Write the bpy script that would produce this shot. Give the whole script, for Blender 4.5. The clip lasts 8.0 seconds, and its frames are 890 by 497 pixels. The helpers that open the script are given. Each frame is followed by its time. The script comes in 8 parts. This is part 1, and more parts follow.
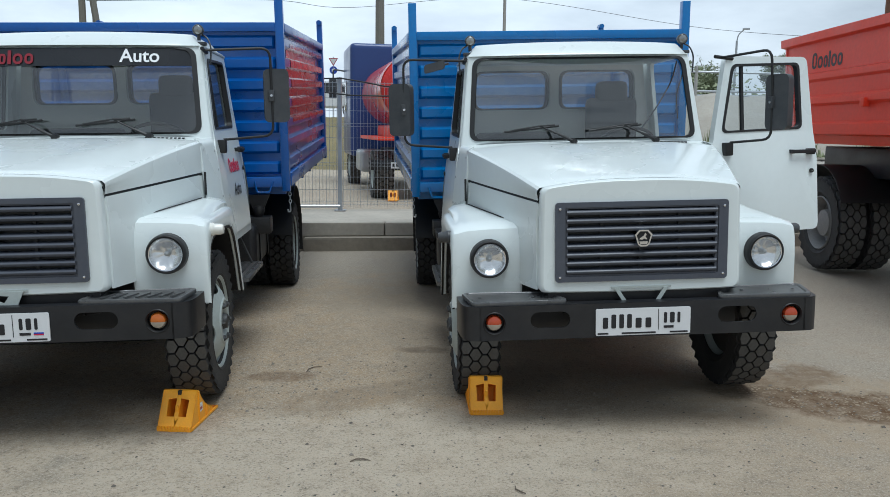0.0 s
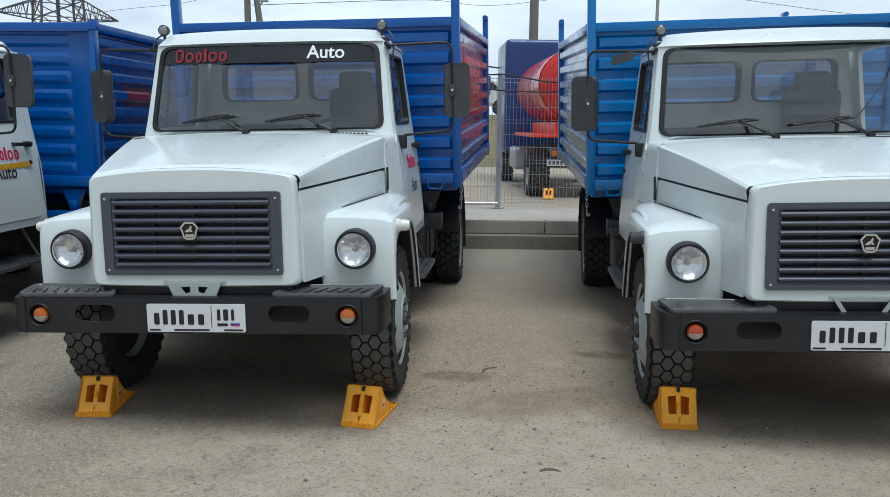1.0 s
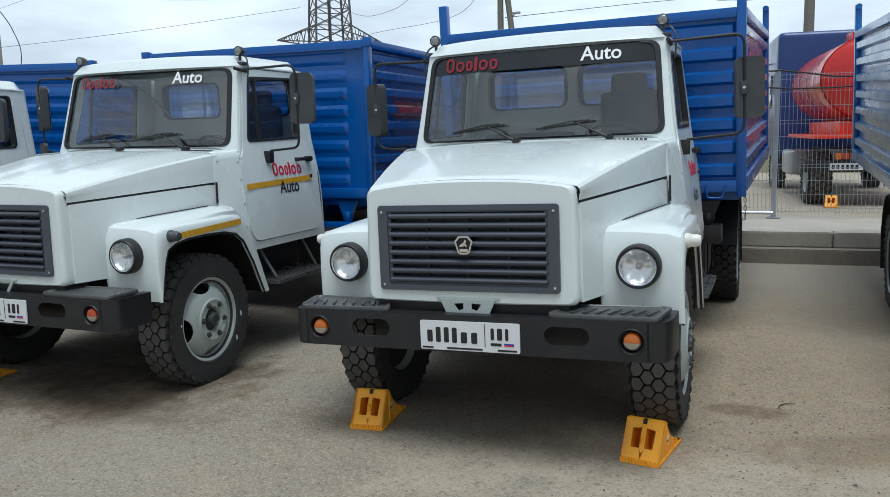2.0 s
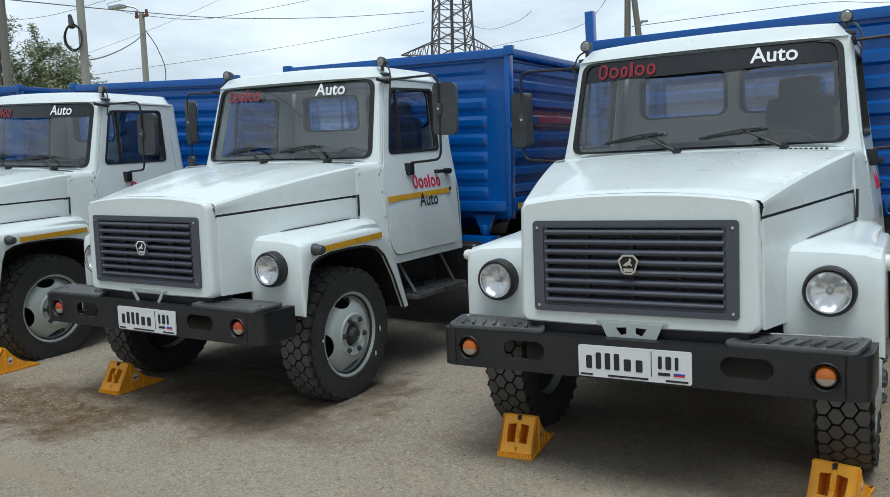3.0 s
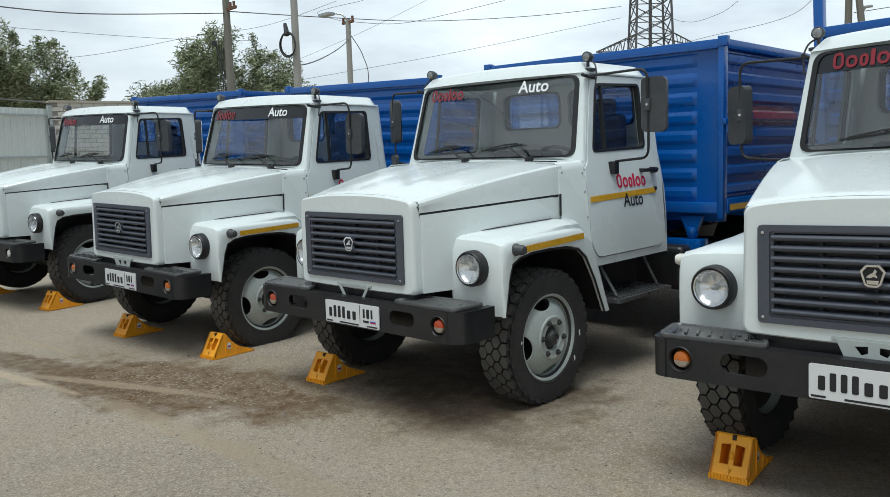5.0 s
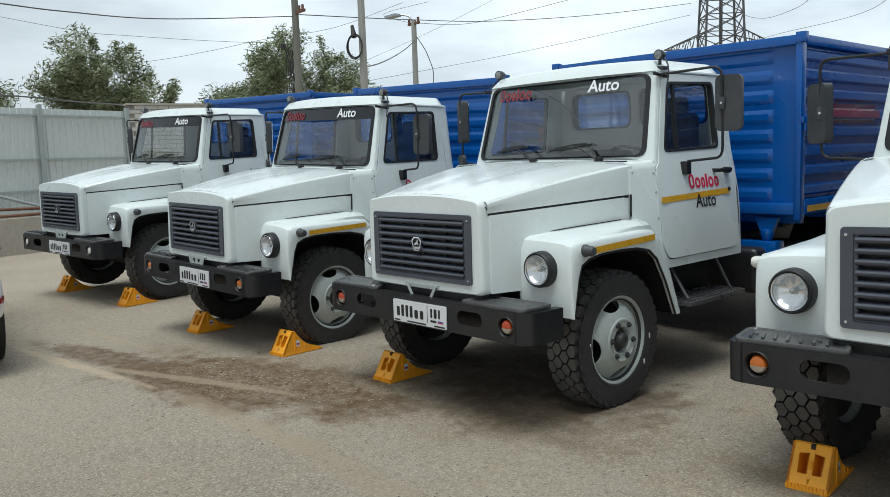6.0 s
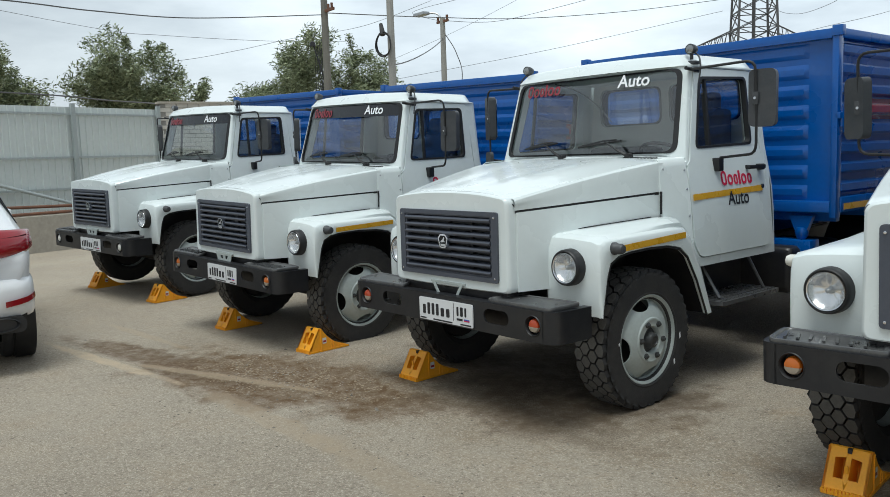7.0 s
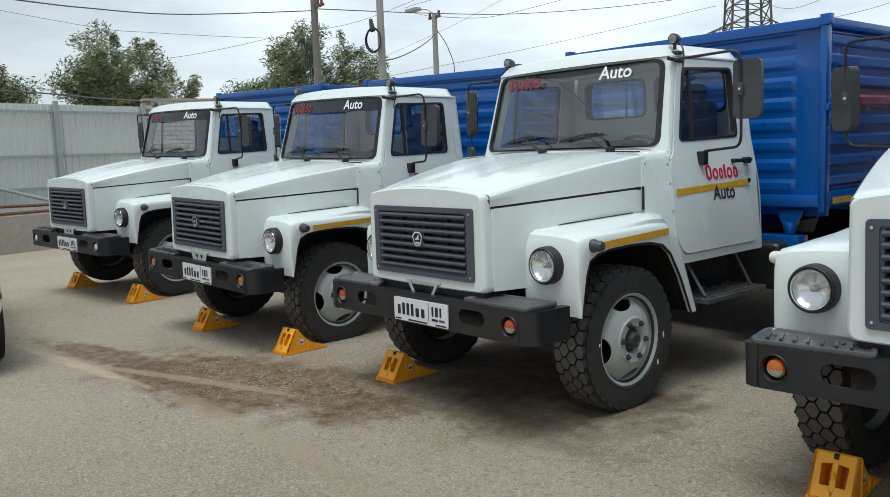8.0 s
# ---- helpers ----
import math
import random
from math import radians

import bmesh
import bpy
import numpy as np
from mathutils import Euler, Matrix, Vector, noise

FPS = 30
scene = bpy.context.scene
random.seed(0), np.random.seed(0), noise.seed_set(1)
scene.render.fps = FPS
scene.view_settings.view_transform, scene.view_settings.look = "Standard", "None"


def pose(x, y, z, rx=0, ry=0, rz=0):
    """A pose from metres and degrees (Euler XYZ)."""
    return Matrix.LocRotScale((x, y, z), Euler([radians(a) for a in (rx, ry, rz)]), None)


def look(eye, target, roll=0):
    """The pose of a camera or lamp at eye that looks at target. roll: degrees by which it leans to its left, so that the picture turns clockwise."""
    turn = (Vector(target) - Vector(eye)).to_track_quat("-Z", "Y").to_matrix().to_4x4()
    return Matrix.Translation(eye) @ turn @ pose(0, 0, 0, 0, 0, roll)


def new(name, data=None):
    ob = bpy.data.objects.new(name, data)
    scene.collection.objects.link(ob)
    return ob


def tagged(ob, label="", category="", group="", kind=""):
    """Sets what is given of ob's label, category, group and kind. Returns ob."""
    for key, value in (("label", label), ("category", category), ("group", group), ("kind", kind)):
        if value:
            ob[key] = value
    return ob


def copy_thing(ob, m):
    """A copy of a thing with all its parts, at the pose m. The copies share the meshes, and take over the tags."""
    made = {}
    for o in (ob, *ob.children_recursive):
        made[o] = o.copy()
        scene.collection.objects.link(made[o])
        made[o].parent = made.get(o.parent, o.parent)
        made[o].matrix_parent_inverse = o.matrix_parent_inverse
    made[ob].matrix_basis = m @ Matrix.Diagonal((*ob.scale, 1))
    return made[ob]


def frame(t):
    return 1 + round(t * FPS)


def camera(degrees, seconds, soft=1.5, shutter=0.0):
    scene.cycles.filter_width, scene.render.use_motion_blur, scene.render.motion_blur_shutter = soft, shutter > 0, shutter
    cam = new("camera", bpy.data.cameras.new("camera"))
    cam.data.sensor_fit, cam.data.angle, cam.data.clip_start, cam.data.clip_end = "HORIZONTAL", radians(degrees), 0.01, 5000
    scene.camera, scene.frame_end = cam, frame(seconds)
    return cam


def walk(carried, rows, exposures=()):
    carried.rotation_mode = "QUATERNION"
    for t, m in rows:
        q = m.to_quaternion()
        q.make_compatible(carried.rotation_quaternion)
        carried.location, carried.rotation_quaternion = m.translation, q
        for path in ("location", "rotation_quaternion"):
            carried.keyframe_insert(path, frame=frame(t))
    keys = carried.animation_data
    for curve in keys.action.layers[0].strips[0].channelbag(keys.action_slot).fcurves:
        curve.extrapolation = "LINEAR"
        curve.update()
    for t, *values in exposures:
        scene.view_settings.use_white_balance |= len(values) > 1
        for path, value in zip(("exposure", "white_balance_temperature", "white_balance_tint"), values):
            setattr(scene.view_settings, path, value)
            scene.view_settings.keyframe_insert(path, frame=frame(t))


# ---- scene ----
cam = camera(57.19, 8.0, 0.8)
ROWS = [
    (0.0, -0.002, -0.040, 1.695, -8.35, -0.73, 0.31),
    (0.5, -0.104, 0.018, 1.684, -8.47, -0.56, 5.03),
    (1.0, -0.289, 0.127, 1.671, -8.61, -0.56, 10.19),
    (1.5, -0.432, 0.241, 1.656, -8.72, 0.09, 17.52),
    (2.0, -0.568, 0.417, 1.661, -7.94, 1.22, 27.21),
    (2.2, -0.621, 0.461, 1.657, -7.61, 1.56, 30.20),
    (3.3, -0.940, 0.556, 1.656, -6.76, 1.45, 37.41),
    (3.5, -0.976, 0.560, 1.655, -6.68, 1.49, 39.32),
    (4.0, -1.008, 0.597, 1.651, -6.61, 1.46, 43.48),
    (4.5, -1.013, 0.604, 1.654, -6.62, 1.49, 46.38),
    (5.0, -1.017, 0.596, 1.655, -6.60, 1.70, 48.75),
    (6.5, -1.060, 0.576, 1.653, -6.42, 1.80, 54.59),
    (7.0, -1.078, 0.618, 1.643, -6.50, 1.85, 55.20),
    (7.5, -1.104, 0.725, 1.641, -6.57, 1.90, 55.75),
    (8.0, -1.156, 0.834, 1.624, -6.73, 2.15, 54.86),
]
walk(cam, [(t, pose(x, y, z, 90 + pitch, roll, yaw)) for t, x, y, z, pitch, roll, yaw in ROWS], [(0.0, 0.89, 5680, 2.5), (2.0, 0.91, 5740, 2.5), (3.5, 0.91, 5920, 2.0), (5.0, 0.96, 6060, 2.0), (8.0, 0.98, 6050, 2.0)])

# ---- world, sun ----
world = bpy.data.worlds.new("overcast_sky")
scene.world = world
world.use_nodes = True
wn, wl = world.node_tree.nodes, world.node_tree.links
sky = wn.new("ShaderNodeTexSky")
sky.sky_type, sky.sun_disc = "NISHITA", False
sky.sun_elevation, sky.sun_rotation = radians(73), radians(152)
sky.air_density, sky.dust_density = 1.0, 4.0
coord = wn.new("ShaderNodeTexCoord")
stretch = wn.new("ShaderNodeMapping")
stretch.inputs["Scale"].default_value = (1.0, 1.0, 3.4)
wl.new(coord.outputs["Generated"], stretch.inputs["Vector"])
cloud = wn.new("ShaderNodeTexNoise")
cloud.inputs["Scale"].default_value, cloud.inputs["Detail"].default_value = 2.6, 9.0
cloud.inputs["Roughness"].default_value = 0.55
wl.new(stretch.outputs["Vector"], cloud.inputs["Vector"])
tone = wn.new("ShaderNodeValToRGB")
tone.color_ramp.elements[0].position, tone.color_ramp.elements[0].color = 0.36, (0.50, 0.522, 0.56, 1)
tone.color_ramp.elements[1].position, tone.color_ramp.elements[1].color = 0.68, (0.85, 0.862, 0.88, 1)
wl.new(cloud.outputs["Fac"], tone.inputs["Fac"])
drift = wn.new("ShaderNodeVectorMath")
drift.operation = "DOT_PRODUCT"
drift.inputs[1].default_value = (-0.42, 0.90, 0.10)
wl.new(coord.outputs["Generated"], drift.inputs[0])
bright = wn.new("ShaderNodeMapRange")
bright.interpolation_type = "SMOOTHSTEP"
bright.inputs["From Min"].default_value, bright.inputs["From Max"].default_value = 0.25, 1.0
bright.inputs["To Min"].default_value, bright.inputs["To Max"].default_value = 0.58, 1.15
wl.new(drift.outputs["Value"], bright.inputs["Value"])
lit = wn.new("ShaderNodeVectorMath")
lit.operation = "SCALE"
wl.new(tone.outputs["Color"], lit.inputs[0])
wl.new(bright.outputs["Result"], lit.inputs["Scale"])
clouds = wn.new("ShaderNodeBackground")
clouds.inputs["Strength"].default_value = 0.70
wl.new(lit.outputs["Vector"], clouds.inputs["Color"])
blue = wn.new("ShaderNodeBackground")
blue.inputs["Strength"].default_value = 0.07
wl.new(sky.outputs["Color"], blue.inputs["Color"])
cover = wn.new("ShaderNodeMixShader")
cover.inputs["Fac"].default_value = 0.9
wl.new(blue.outputs[0], cover.inputs[1])
wl.new(clouds.outputs[0], cover.inputs[2])
wl.new(cover.outputs[0], wn["World Output"].inputs["Surface"])
sun = new("sun", bpy.data.lights.new("sun", "SUN"))
sun.data.energy, sun.data.angle, sun.data.color = 1.2, radians(32), (1.0, 0.97, 0.93)
sun.matrix_world = look((4.5, -2.5, 30), (0, 6, 0))


# ---- materials ----


def material(name, color, rough=0.5, metal=0.0, vary=0.06, scale=6.0, bump=0.0, bump_scale=60.0, dust=0.0,
             dust_color=(0.33, 0.29, 0.24), coat=0.0, spec=0.5):
    """A procedural surface: base colour with variation at two scales, dust, fine relief."""
    m = bpy.data.materials.new(name)
    m.use_nodes = True
    n, l = m.node_tree.nodes, m.node_tree.links
    b = n["Principled BSDF"]
    b.inputs["Metallic"].default_value = metal
    b.inputs["Coat Weight"].default_value = coat
    b.inputs["Coat Roughness"].default_value = 0.08
    b.inputs["Specular IOR Level"].default_value = spec
    tc = n.new("ShaderNodeTexCoord")
    big = n.new("ShaderNodeTexNoise")
    big.inputs["Scale"].default_value, big.inputs["Detail"].default_value = scale * 0.35, 6
    small = n.new("ShaderNodeTexNoise")
    small.inputs["Scale"].default_value, small.inputs["Detail"].default_value = scale * 7, 4
    for t in (big, small):
        l.new(tc.outputs["Object"], t.inputs["Vector"])
    both = n.new("ShaderNodeMath")
    both.operation = "ADD"
    l.new(big.outputs["Fac"], both.inputs[0])
    l.new(small.outputs["Fac"], both.inputs[1])
    ramp = n.new("ShaderNodeMapRange")
    ramp.inputs["From Min"].default_value, ramp.inputs["From Max"].default_value = 0.6, 1.4
    ramp.inputs["To Min"].default_value, ramp.inputs["To Max"].default_value = 1 - vary, 1 + vary
    l.new(both.outputs[0], ramp.inputs["Value"])
    mul = n.new("ShaderNodeVectorMath")
    mul.operation = "SCALE"
    mul.inputs[0].default_value = color
    l.new(ramp.outputs["Result"], mul.inputs["Scale"])
    last = mul.outputs[0]
    if dust:
        mask = n.new("ShaderNodeTexNoise")
        mask.inputs["Scale"].default_value, mask.inputs["Detail"].default_value = scale * 0.9, 8
        mask.inputs["Roughness"].default_value = 0.7
        l.new(tc.outputs["Object"], mask.inputs["Vector"])
        mr = n.new("ShaderNodeMapRange")
        mr.inputs["From Min"].default_value, mr.inputs["From Max"].default_value = 0.42, 0.75
        mr.inputs["To Max"].default_value = dust
        l.new(mask.outputs["Fac"], mr.inputs["Value"])
        mix = n.new("ShaderNodeMix")
        mix.data_type = "RGBA"
        mix.inputs["B"].default_value = (*dust_color, 1)
        l.new(mr.outputs["Result"], mix.inputs["Factor"])
        l.new(last, mix.inputs["A"])
        last = mix.outputs["Result"]
    l.new(last, b.inputs["Base Color"])
    rr = n.new("ShaderNodeMapRange")
    rr.inputs["From Min"].default_value, rr.inputs["From Max"].default_value = 0.3, 0.7
    rr.inputs["To Min"].default_value, rr.inputs["To Max"].default_value = max(rough - 0.08, 0.02), min(rough + 0.08, 1)
    l.new(big.outputs["Fac"], rr.inputs["Value"])
    l.new(rr.outputs["Result"], b.inputs["Roughness"])
    if bump:
        bn = n.new("ShaderNodeTexNoise")
        bn.inputs["Scale"].default_value, bn.inputs["Detail"].default_value = bump_scale, 5
        l.new(tc.outputs["Object"], bn.inputs["Vector"])
        bp = n.new("ShaderNodeBump")
        bp.inputs["Strength"].default_value, bp.inputs["Distance"].default_value = bump, 0.01
        l.new(bn.outputs["Fac"], bp.inputs["Height"])
        l.new(bp.outputs["Normal"], b.inputs["Normal"])
    return m


def glass(name, color=(0.9, 0.95, 0.95), rough=0.0, clear=0.75, gloss=0.08):
    """Thin automotive glass: a tinted see-through pane with a real gloss over it."""
    m = bpy.data.materials.new(name)
    m.use_nodes = True
    n, l = m.node_tree.nodes, m.node_tree.links
    for o in list(n):
        if o.type == "BSDF_PRINCIPLED":
            n.remove(o)
    tr = n.new("ShaderNodeBsdfTransparent")
    tr.inputs["Color"].default_value = (*[c * clear for c in color], 1)
    gl = n.new("ShaderNodeBsdfGlossy")
    gl.inputs["Roughness"].default_value = rough
    lw = n.new("ShaderNodeLayerWeight")
    lw.inputs["Blend"].default_value = 0.5
    pw = n.new("ShaderNodeMath")
    pw.operation = "POWER"
    pw.inputs[1].default_value = 4.2
    l.new(lw.outputs["Facing"], pw.inputs[0])
    fr = n.new("ShaderNodeMath")
    fr.operation = "MULTIPLY_ADD"
    fr.inputs[1].default_value, fr.inputs[2].default_value = 0.85, gloss
    l.new(pw.outputs[0], fr.inputs[0])
    mx = n.new("ShaderNodeMixShader")
    l.new(fr.outputs[0], mx.inputs[0])
    l.new(tr.outputs[0], mx.inputs[1])
    l.new(gl.outputs[0], mx.inputs[2])
    l.new(mx.outputs[0], n["Material Output"].inputs["Surface"])
    return m


WHITE = material("white_truck_paint", (0.72, 0.775, 0.77), 0.30, vary=0.02, scale=3, dust=0.05, coat=0.4)
BLUE = material("blue_truck_paint", (0.002, 0.094, 0.385), 0.30, vary=0.10, scale=4, dust=0.03, bump=0.04, bump_scale=40, coat=0.4)
BLUE_LIGHT = material("light_blue_truck_paint", (0.002, 0.165, 0.48), 0.3, vary=0.10, scale=4, dust=0.04, bump=0.04, bump_scale=40, coat=0.4)
ORANGE = material("orange_truck_paint", (0.80, 0.052, 0.016), 0.45, vary=0.10, scale=3, dust=0.02)
RED_TANK = material("red_tank_paint", (0.55, 0.02, 0.015), 0.3, vary=0.06, scale=3, coat=0.3)
NAVY = material("dark_blue_cab_paint", (0.02, 0.05, 0.19), 0.35, vary=0.06, scale=3, coat=0.2)
PLASTIC = material("dark_grey_plastic", (0.042, 0.046, 0.052), 0.45, vary=0.15, scale=9, dust=0.08, bump=0.1, bump_scale=200)
GRILLE = material("anthracite_grille_plastic", (0.066, 0.074, 0.096), 0.38, vary=0.1, scale=9, dust=0.05)
STEEL_BLACK = material("black_painted_steel", (0.014, 0.014, 0.016), 0.45, vary=0.2, scale=8, dust=0.05)
BUMPER = material("black_bumper_steel", (0.011, 0.012, 0.015), 0.38, vary=0.2, scale=7, dust=0.035, bump=0.05, bump_scale=120)
RUBBER = material("tyre_rubber", (0.027, 0.027, 0.028), 0.75, vary=0.2, scale=8, dust=0.16, dust_color=(0.14, 0.125, 0.105), bump=0.2, bump_scale=90)
RUBBER_WORN = material("worn_dusty_tread", (0.080, 0.077, 0.072), 0.8, vary=0.25, scale=9, dust=0.25, dust_color=(0.13, 0.12, 0.10), bump=0.25, bump_scale=110)
SEAL = material("black_window_rubber", (0.012, 0.012, 0.013), 0.5, vary=0.1)
RIM = material("grey_white_rim_paint", (0.43, 0.475, 0.46), 0.45, vary=0.08, scale=8, dust=0.2, dust_color=(0.2, 0.18, 0.15))
CHROME = material("bright_metal", (0.75, 0.76, 0.78), 0.15, metal=1.0, vary=0.04)
HUB = material("greasy_hub_steel", (0.06, 0.062, 0.062), 0.45, metal=0.3, vary=0.2, scale=12)
REFLECTOR = material("headlight_reflector", (0.92, 0.93, 0.93), 0.24, metal=1.0, vary=0.03)
ROOFLENS = material("grey_work_lamp_lens", (0.30, 0.31, 0.31), 0.15, metal=0.6, vary=0.1, coat=0.5)
TREAD = material("worn_checker_plate", (0.105, 0.107, 0.11), 0.30, metal=0.4, vary=0.25, scale=10, dust=0.15)
GALV = material("galvanised_steel", (0.45, 0.47, 0.49), 0.45, metal=0.7, vary=0.1, scale=10)
AMBER = material("amber_lens", (0.50, 0.125, 0.012), 0.15, vary=0.05, coat=0.6)
REDLENS = material("red_orange_lens", (0.42, 0.055, 0.015), 0.15, vary=0.05, coat=0.6)
LENSDULL = material("dull_clear_lens", (0.34, 0.29, 0.23), 0.2, vary=0.1, coat=0.5)
LENSWHITE = material("frosted_lamp_lens", (0.75, 0.74, 0.68), 0.2, vary=0.05, coat=0.5)
YELLOW = material("yellow_chock_plastic", (0.90, 0.39, 0.012), 0.42, vary=0.08, scale=14, dust=0.10, bump=0.08, bump_scale=150)
TAPE = material("yellow_reflective_tape", (0.66, 0.36, 0.02), 0.3, vary=0.06, scale=20)
TAPE_RED = material("red_marking_film", (0.33, 0.022, 0.04), 0.25, vary=0.12, scale=15, coat=0.6)
INK = material("black_lettering", (0.015, 0.015, 0.018), 0.5, vary=0.05)
INK_RED = material("crimson_lettering", (0.55, 0.012, 0.06), 0.4, vary=0.05)
INK_DEEP = material("dark_red_film_lettering", (0.24, 0.018, 0.03), 0.35, vary=0.05)
INK_WHITE = material("white_lettering", (0.85, 0.86, 0.87), 0.4, vary=0.03)
PLATE = material("number_plate_white", (0.70, 0.71, 0.72), 0.35, vary=0.03, scale=20)
FLAG_BLUE = material("blue_print", (0.02, 0.06, 0.4), 0.4, vary=0.05)
INSIDE = material("grey_cab_lining", (0.66, 0.66, 0.63), 0.7, vary=0.08, scale=6)
SEAT = material("dark_seat_fabric", (0.075, 0.073, 0.072), 0.85, vary=0.2, scale=20, bump=0.3, bump_scale=220)
DASH = material("dashboard_plastic", (0.06, 0.058, 0.055), 0.6, vary=0.1, scale=10)
STRIP = material("dark_sun_strip_film", (0.012, 0.013, 0.016), 0.25, vary=0.1, coat=0.3)
WINDSCREEN = glass("windscreen_glass", (0.92, 0.97, 0.96), clear=0.92, gloss=0.17)
SIDEGLASS = glass("side_window_glass", (0.86, 0.92, 0.94), clear=0.96, gloss=0.22)
LAMPGLASS = glass("headlight_glass", (1, 1, 1), clear=0.95, gloss=0.06)
MIRROR = material("mirror_glass", (0.8, 0.82, 0.84), 0.03, metal=1.0, vary=0.02)

# ---- mesh helpers ----


def part(name, bm, mat, parent, label="", smooth=35.0):
    """Links a bmesh as one mesh object under a thing or part."""
    bmesh.ops.remove_doubles(bm, verts=bm.verts, dist=0.0002)
    bmesh.ops.recalc_face_normals(bm, faces=bm.faces)
    me = bpy.data.meshes.new(name)
    bm.to_mesh(me)
    bm.free()
    me.materials.append(mat)
    if smooth:
        for poly in me.polygons:
            poly.use_smooth = True
        me.set_sharp_from_angle(angle=radians(smooth))
    ob = new(name, me)
    ob.parent = parent
    if label:
        ob["label"] = label
    return ob


def thing(name, label, category, group="", kind=""):
    return tagged(new(name), label, category, group, kind)


def box(bm, x0, x1, y0, y1, z0, z1, bevel=0.0, seg=2):
    vs = [bm.verts.new((x, y, z)) for z in (z0, z1) for y in (y0, y1) for x in (x0, x1)]
    fs = [bm.faces.new([vs[i] for i in q]) for q in ((0, 2, 3, 1), (4, 5, 7, 6), (0, 1, 5, 4), (2, 6, 7, 3), (0, 4, 6, 2), (1, 3, 7, 5))]
    if bevel:
        es = list({e for f in fs for e in f.edges})
        bmesh.ops.bevel(bm, geom=es, offset=bevel, segments=seg, affect="EDGES", profile=0.6)
    return vs


def tube(bm, pts, r, seg=10, caps=True):
    """A round bar swept along a chain of points."""
    pts = [Vector(q) for q in pts]
    rs = r if isinstance(r, (list, tuple)) else [r] * len(pts)
    rings, side = [], None
    for i, q in enumerate(pts):
        d = (pts[min(i + 1, len(pts) - 1)] - pts[max(i - 1, 0)]).normalized()
        if side is None:
            side = d.orthogonal().normalized()
        side = (side - d * side.dot(d)).normalized()
        up = d.cross(side)
        rings.append([bm.verts.new(q + (side * math.cos(a) + up * math.sin(a)) * rs[i]) for a in (k * math.tau / seg for k in range(seg))])
    for a, b in zip(rings, rings[1:]):
        for k in range(seg):
            bm.faces.new((a[k], a[(k + 1) % seg], b[(k + 1) % seg], b[k]))
    if caps:
        bm.faces.new(rings[0])
        bm.faces.new(rings[-1])


def bent(pts, r=0.05, n=4):
    """Rounds the corners of a chain of points."""
    pts = [Vector(q) for q in pts]
    out = [pts[0]]
    for a, b, c in zip(pts, pts[1:], pts[2:]):
        k = min(r, (a - b).length * 0.45, (c - b).length * 0.45)
        s, e = b + (a - b).normalized() * k, b + (c - b).normalized() * k
        out += [s.lerp(b, i / n).lerp(b.lerp(e, i / n), i / n) for i in range(n + 1)]
    return out + [pts[-1]]


def lathe(bm, profile, centre, axis="x", seg=32, flip=1):
    """Turns a profile of (radius, distance along the axis) round an axis through centre."""
    c, rings = Vector(centre), []
    for r, h in profile:
        ring = []
        for k in range(seg):
            a = k * math.tau / seg
            u, v, h2 = r * math.cos(a), r * math.sin(a), h * flip
            q = {"x": (h2, u, v), "y": (u, h2, v), "z": (u, v, h2)}[axis]
            ring.append(bm.verts.new(c + Vector(q)))
        rings.append(ring)
    for a, b in zip(rings, rings[1:]):
        for k in range(seg):
            bm.faces.new((a[k], a[(k + 1) % seg], b[(k + 1) % seg], b[k]))
    return rings


def rounded(x0, x1, y0, y1, r, n=5):
    """A rectangle with rounded corners, as a 2D loop."""
    out = []
    for cx, cy, a0 in ((x1 - r, y0 + r, -90), (x1 - r, y1 - r, 0), (x0 + r, y1 - r, 90), (x0 + r, y0 + r, 180)):
        out += [(cx + r * math.cos(radians(a0 + 90 * i / n)), cy + r * math.sin(radians(a0 + 90 * i / n))) for i in range(n + 1)]
    return out


def quad_round(corners, r, n=5):
    """A four-cornered loop with rounded corners."""
    q = [Vector((*c, 0)) for c in corners]
    out = []
    for i in range(len(q)):
        a, b, c = q[i - 1], q[i], q[(i + 1) % len(q)]
        s, e = b + (a - b).normalized() * r, b + (c - b).normalized() * r
        out += [tuple(s.lerp(b, k / n).lerp(b.lerp(e, k / n), k / n)[:2]) for k in range(n + 1)]
    return out


def cast(loop, cx, cy, a):
    """Where a ray from (cx, cy) at angle a leaves a 2D loop."""
    dx, dy, best = math.cos(a), math.sin(a), None
    for (x1, y1), (x2, y2) in zip(loop, loop[1:] + loop[:1]):
        ex, ey = x2 - x1, y2 - y1
        det = ex * dy - ey * dx
        if abs(det) < 1e-12:
            continue
        t = (ex * (y1 - cy) - ey * (x1 - cx)) / det
        s = (dx * (y1 - cy) - dy * (x1 - cx)) / det
        if t > 0 and -1e-6 <= s <= 1 + 1e-6 and (best is None or t > best):
            best = t
    return (cx + dx * best, cy + dy * best)


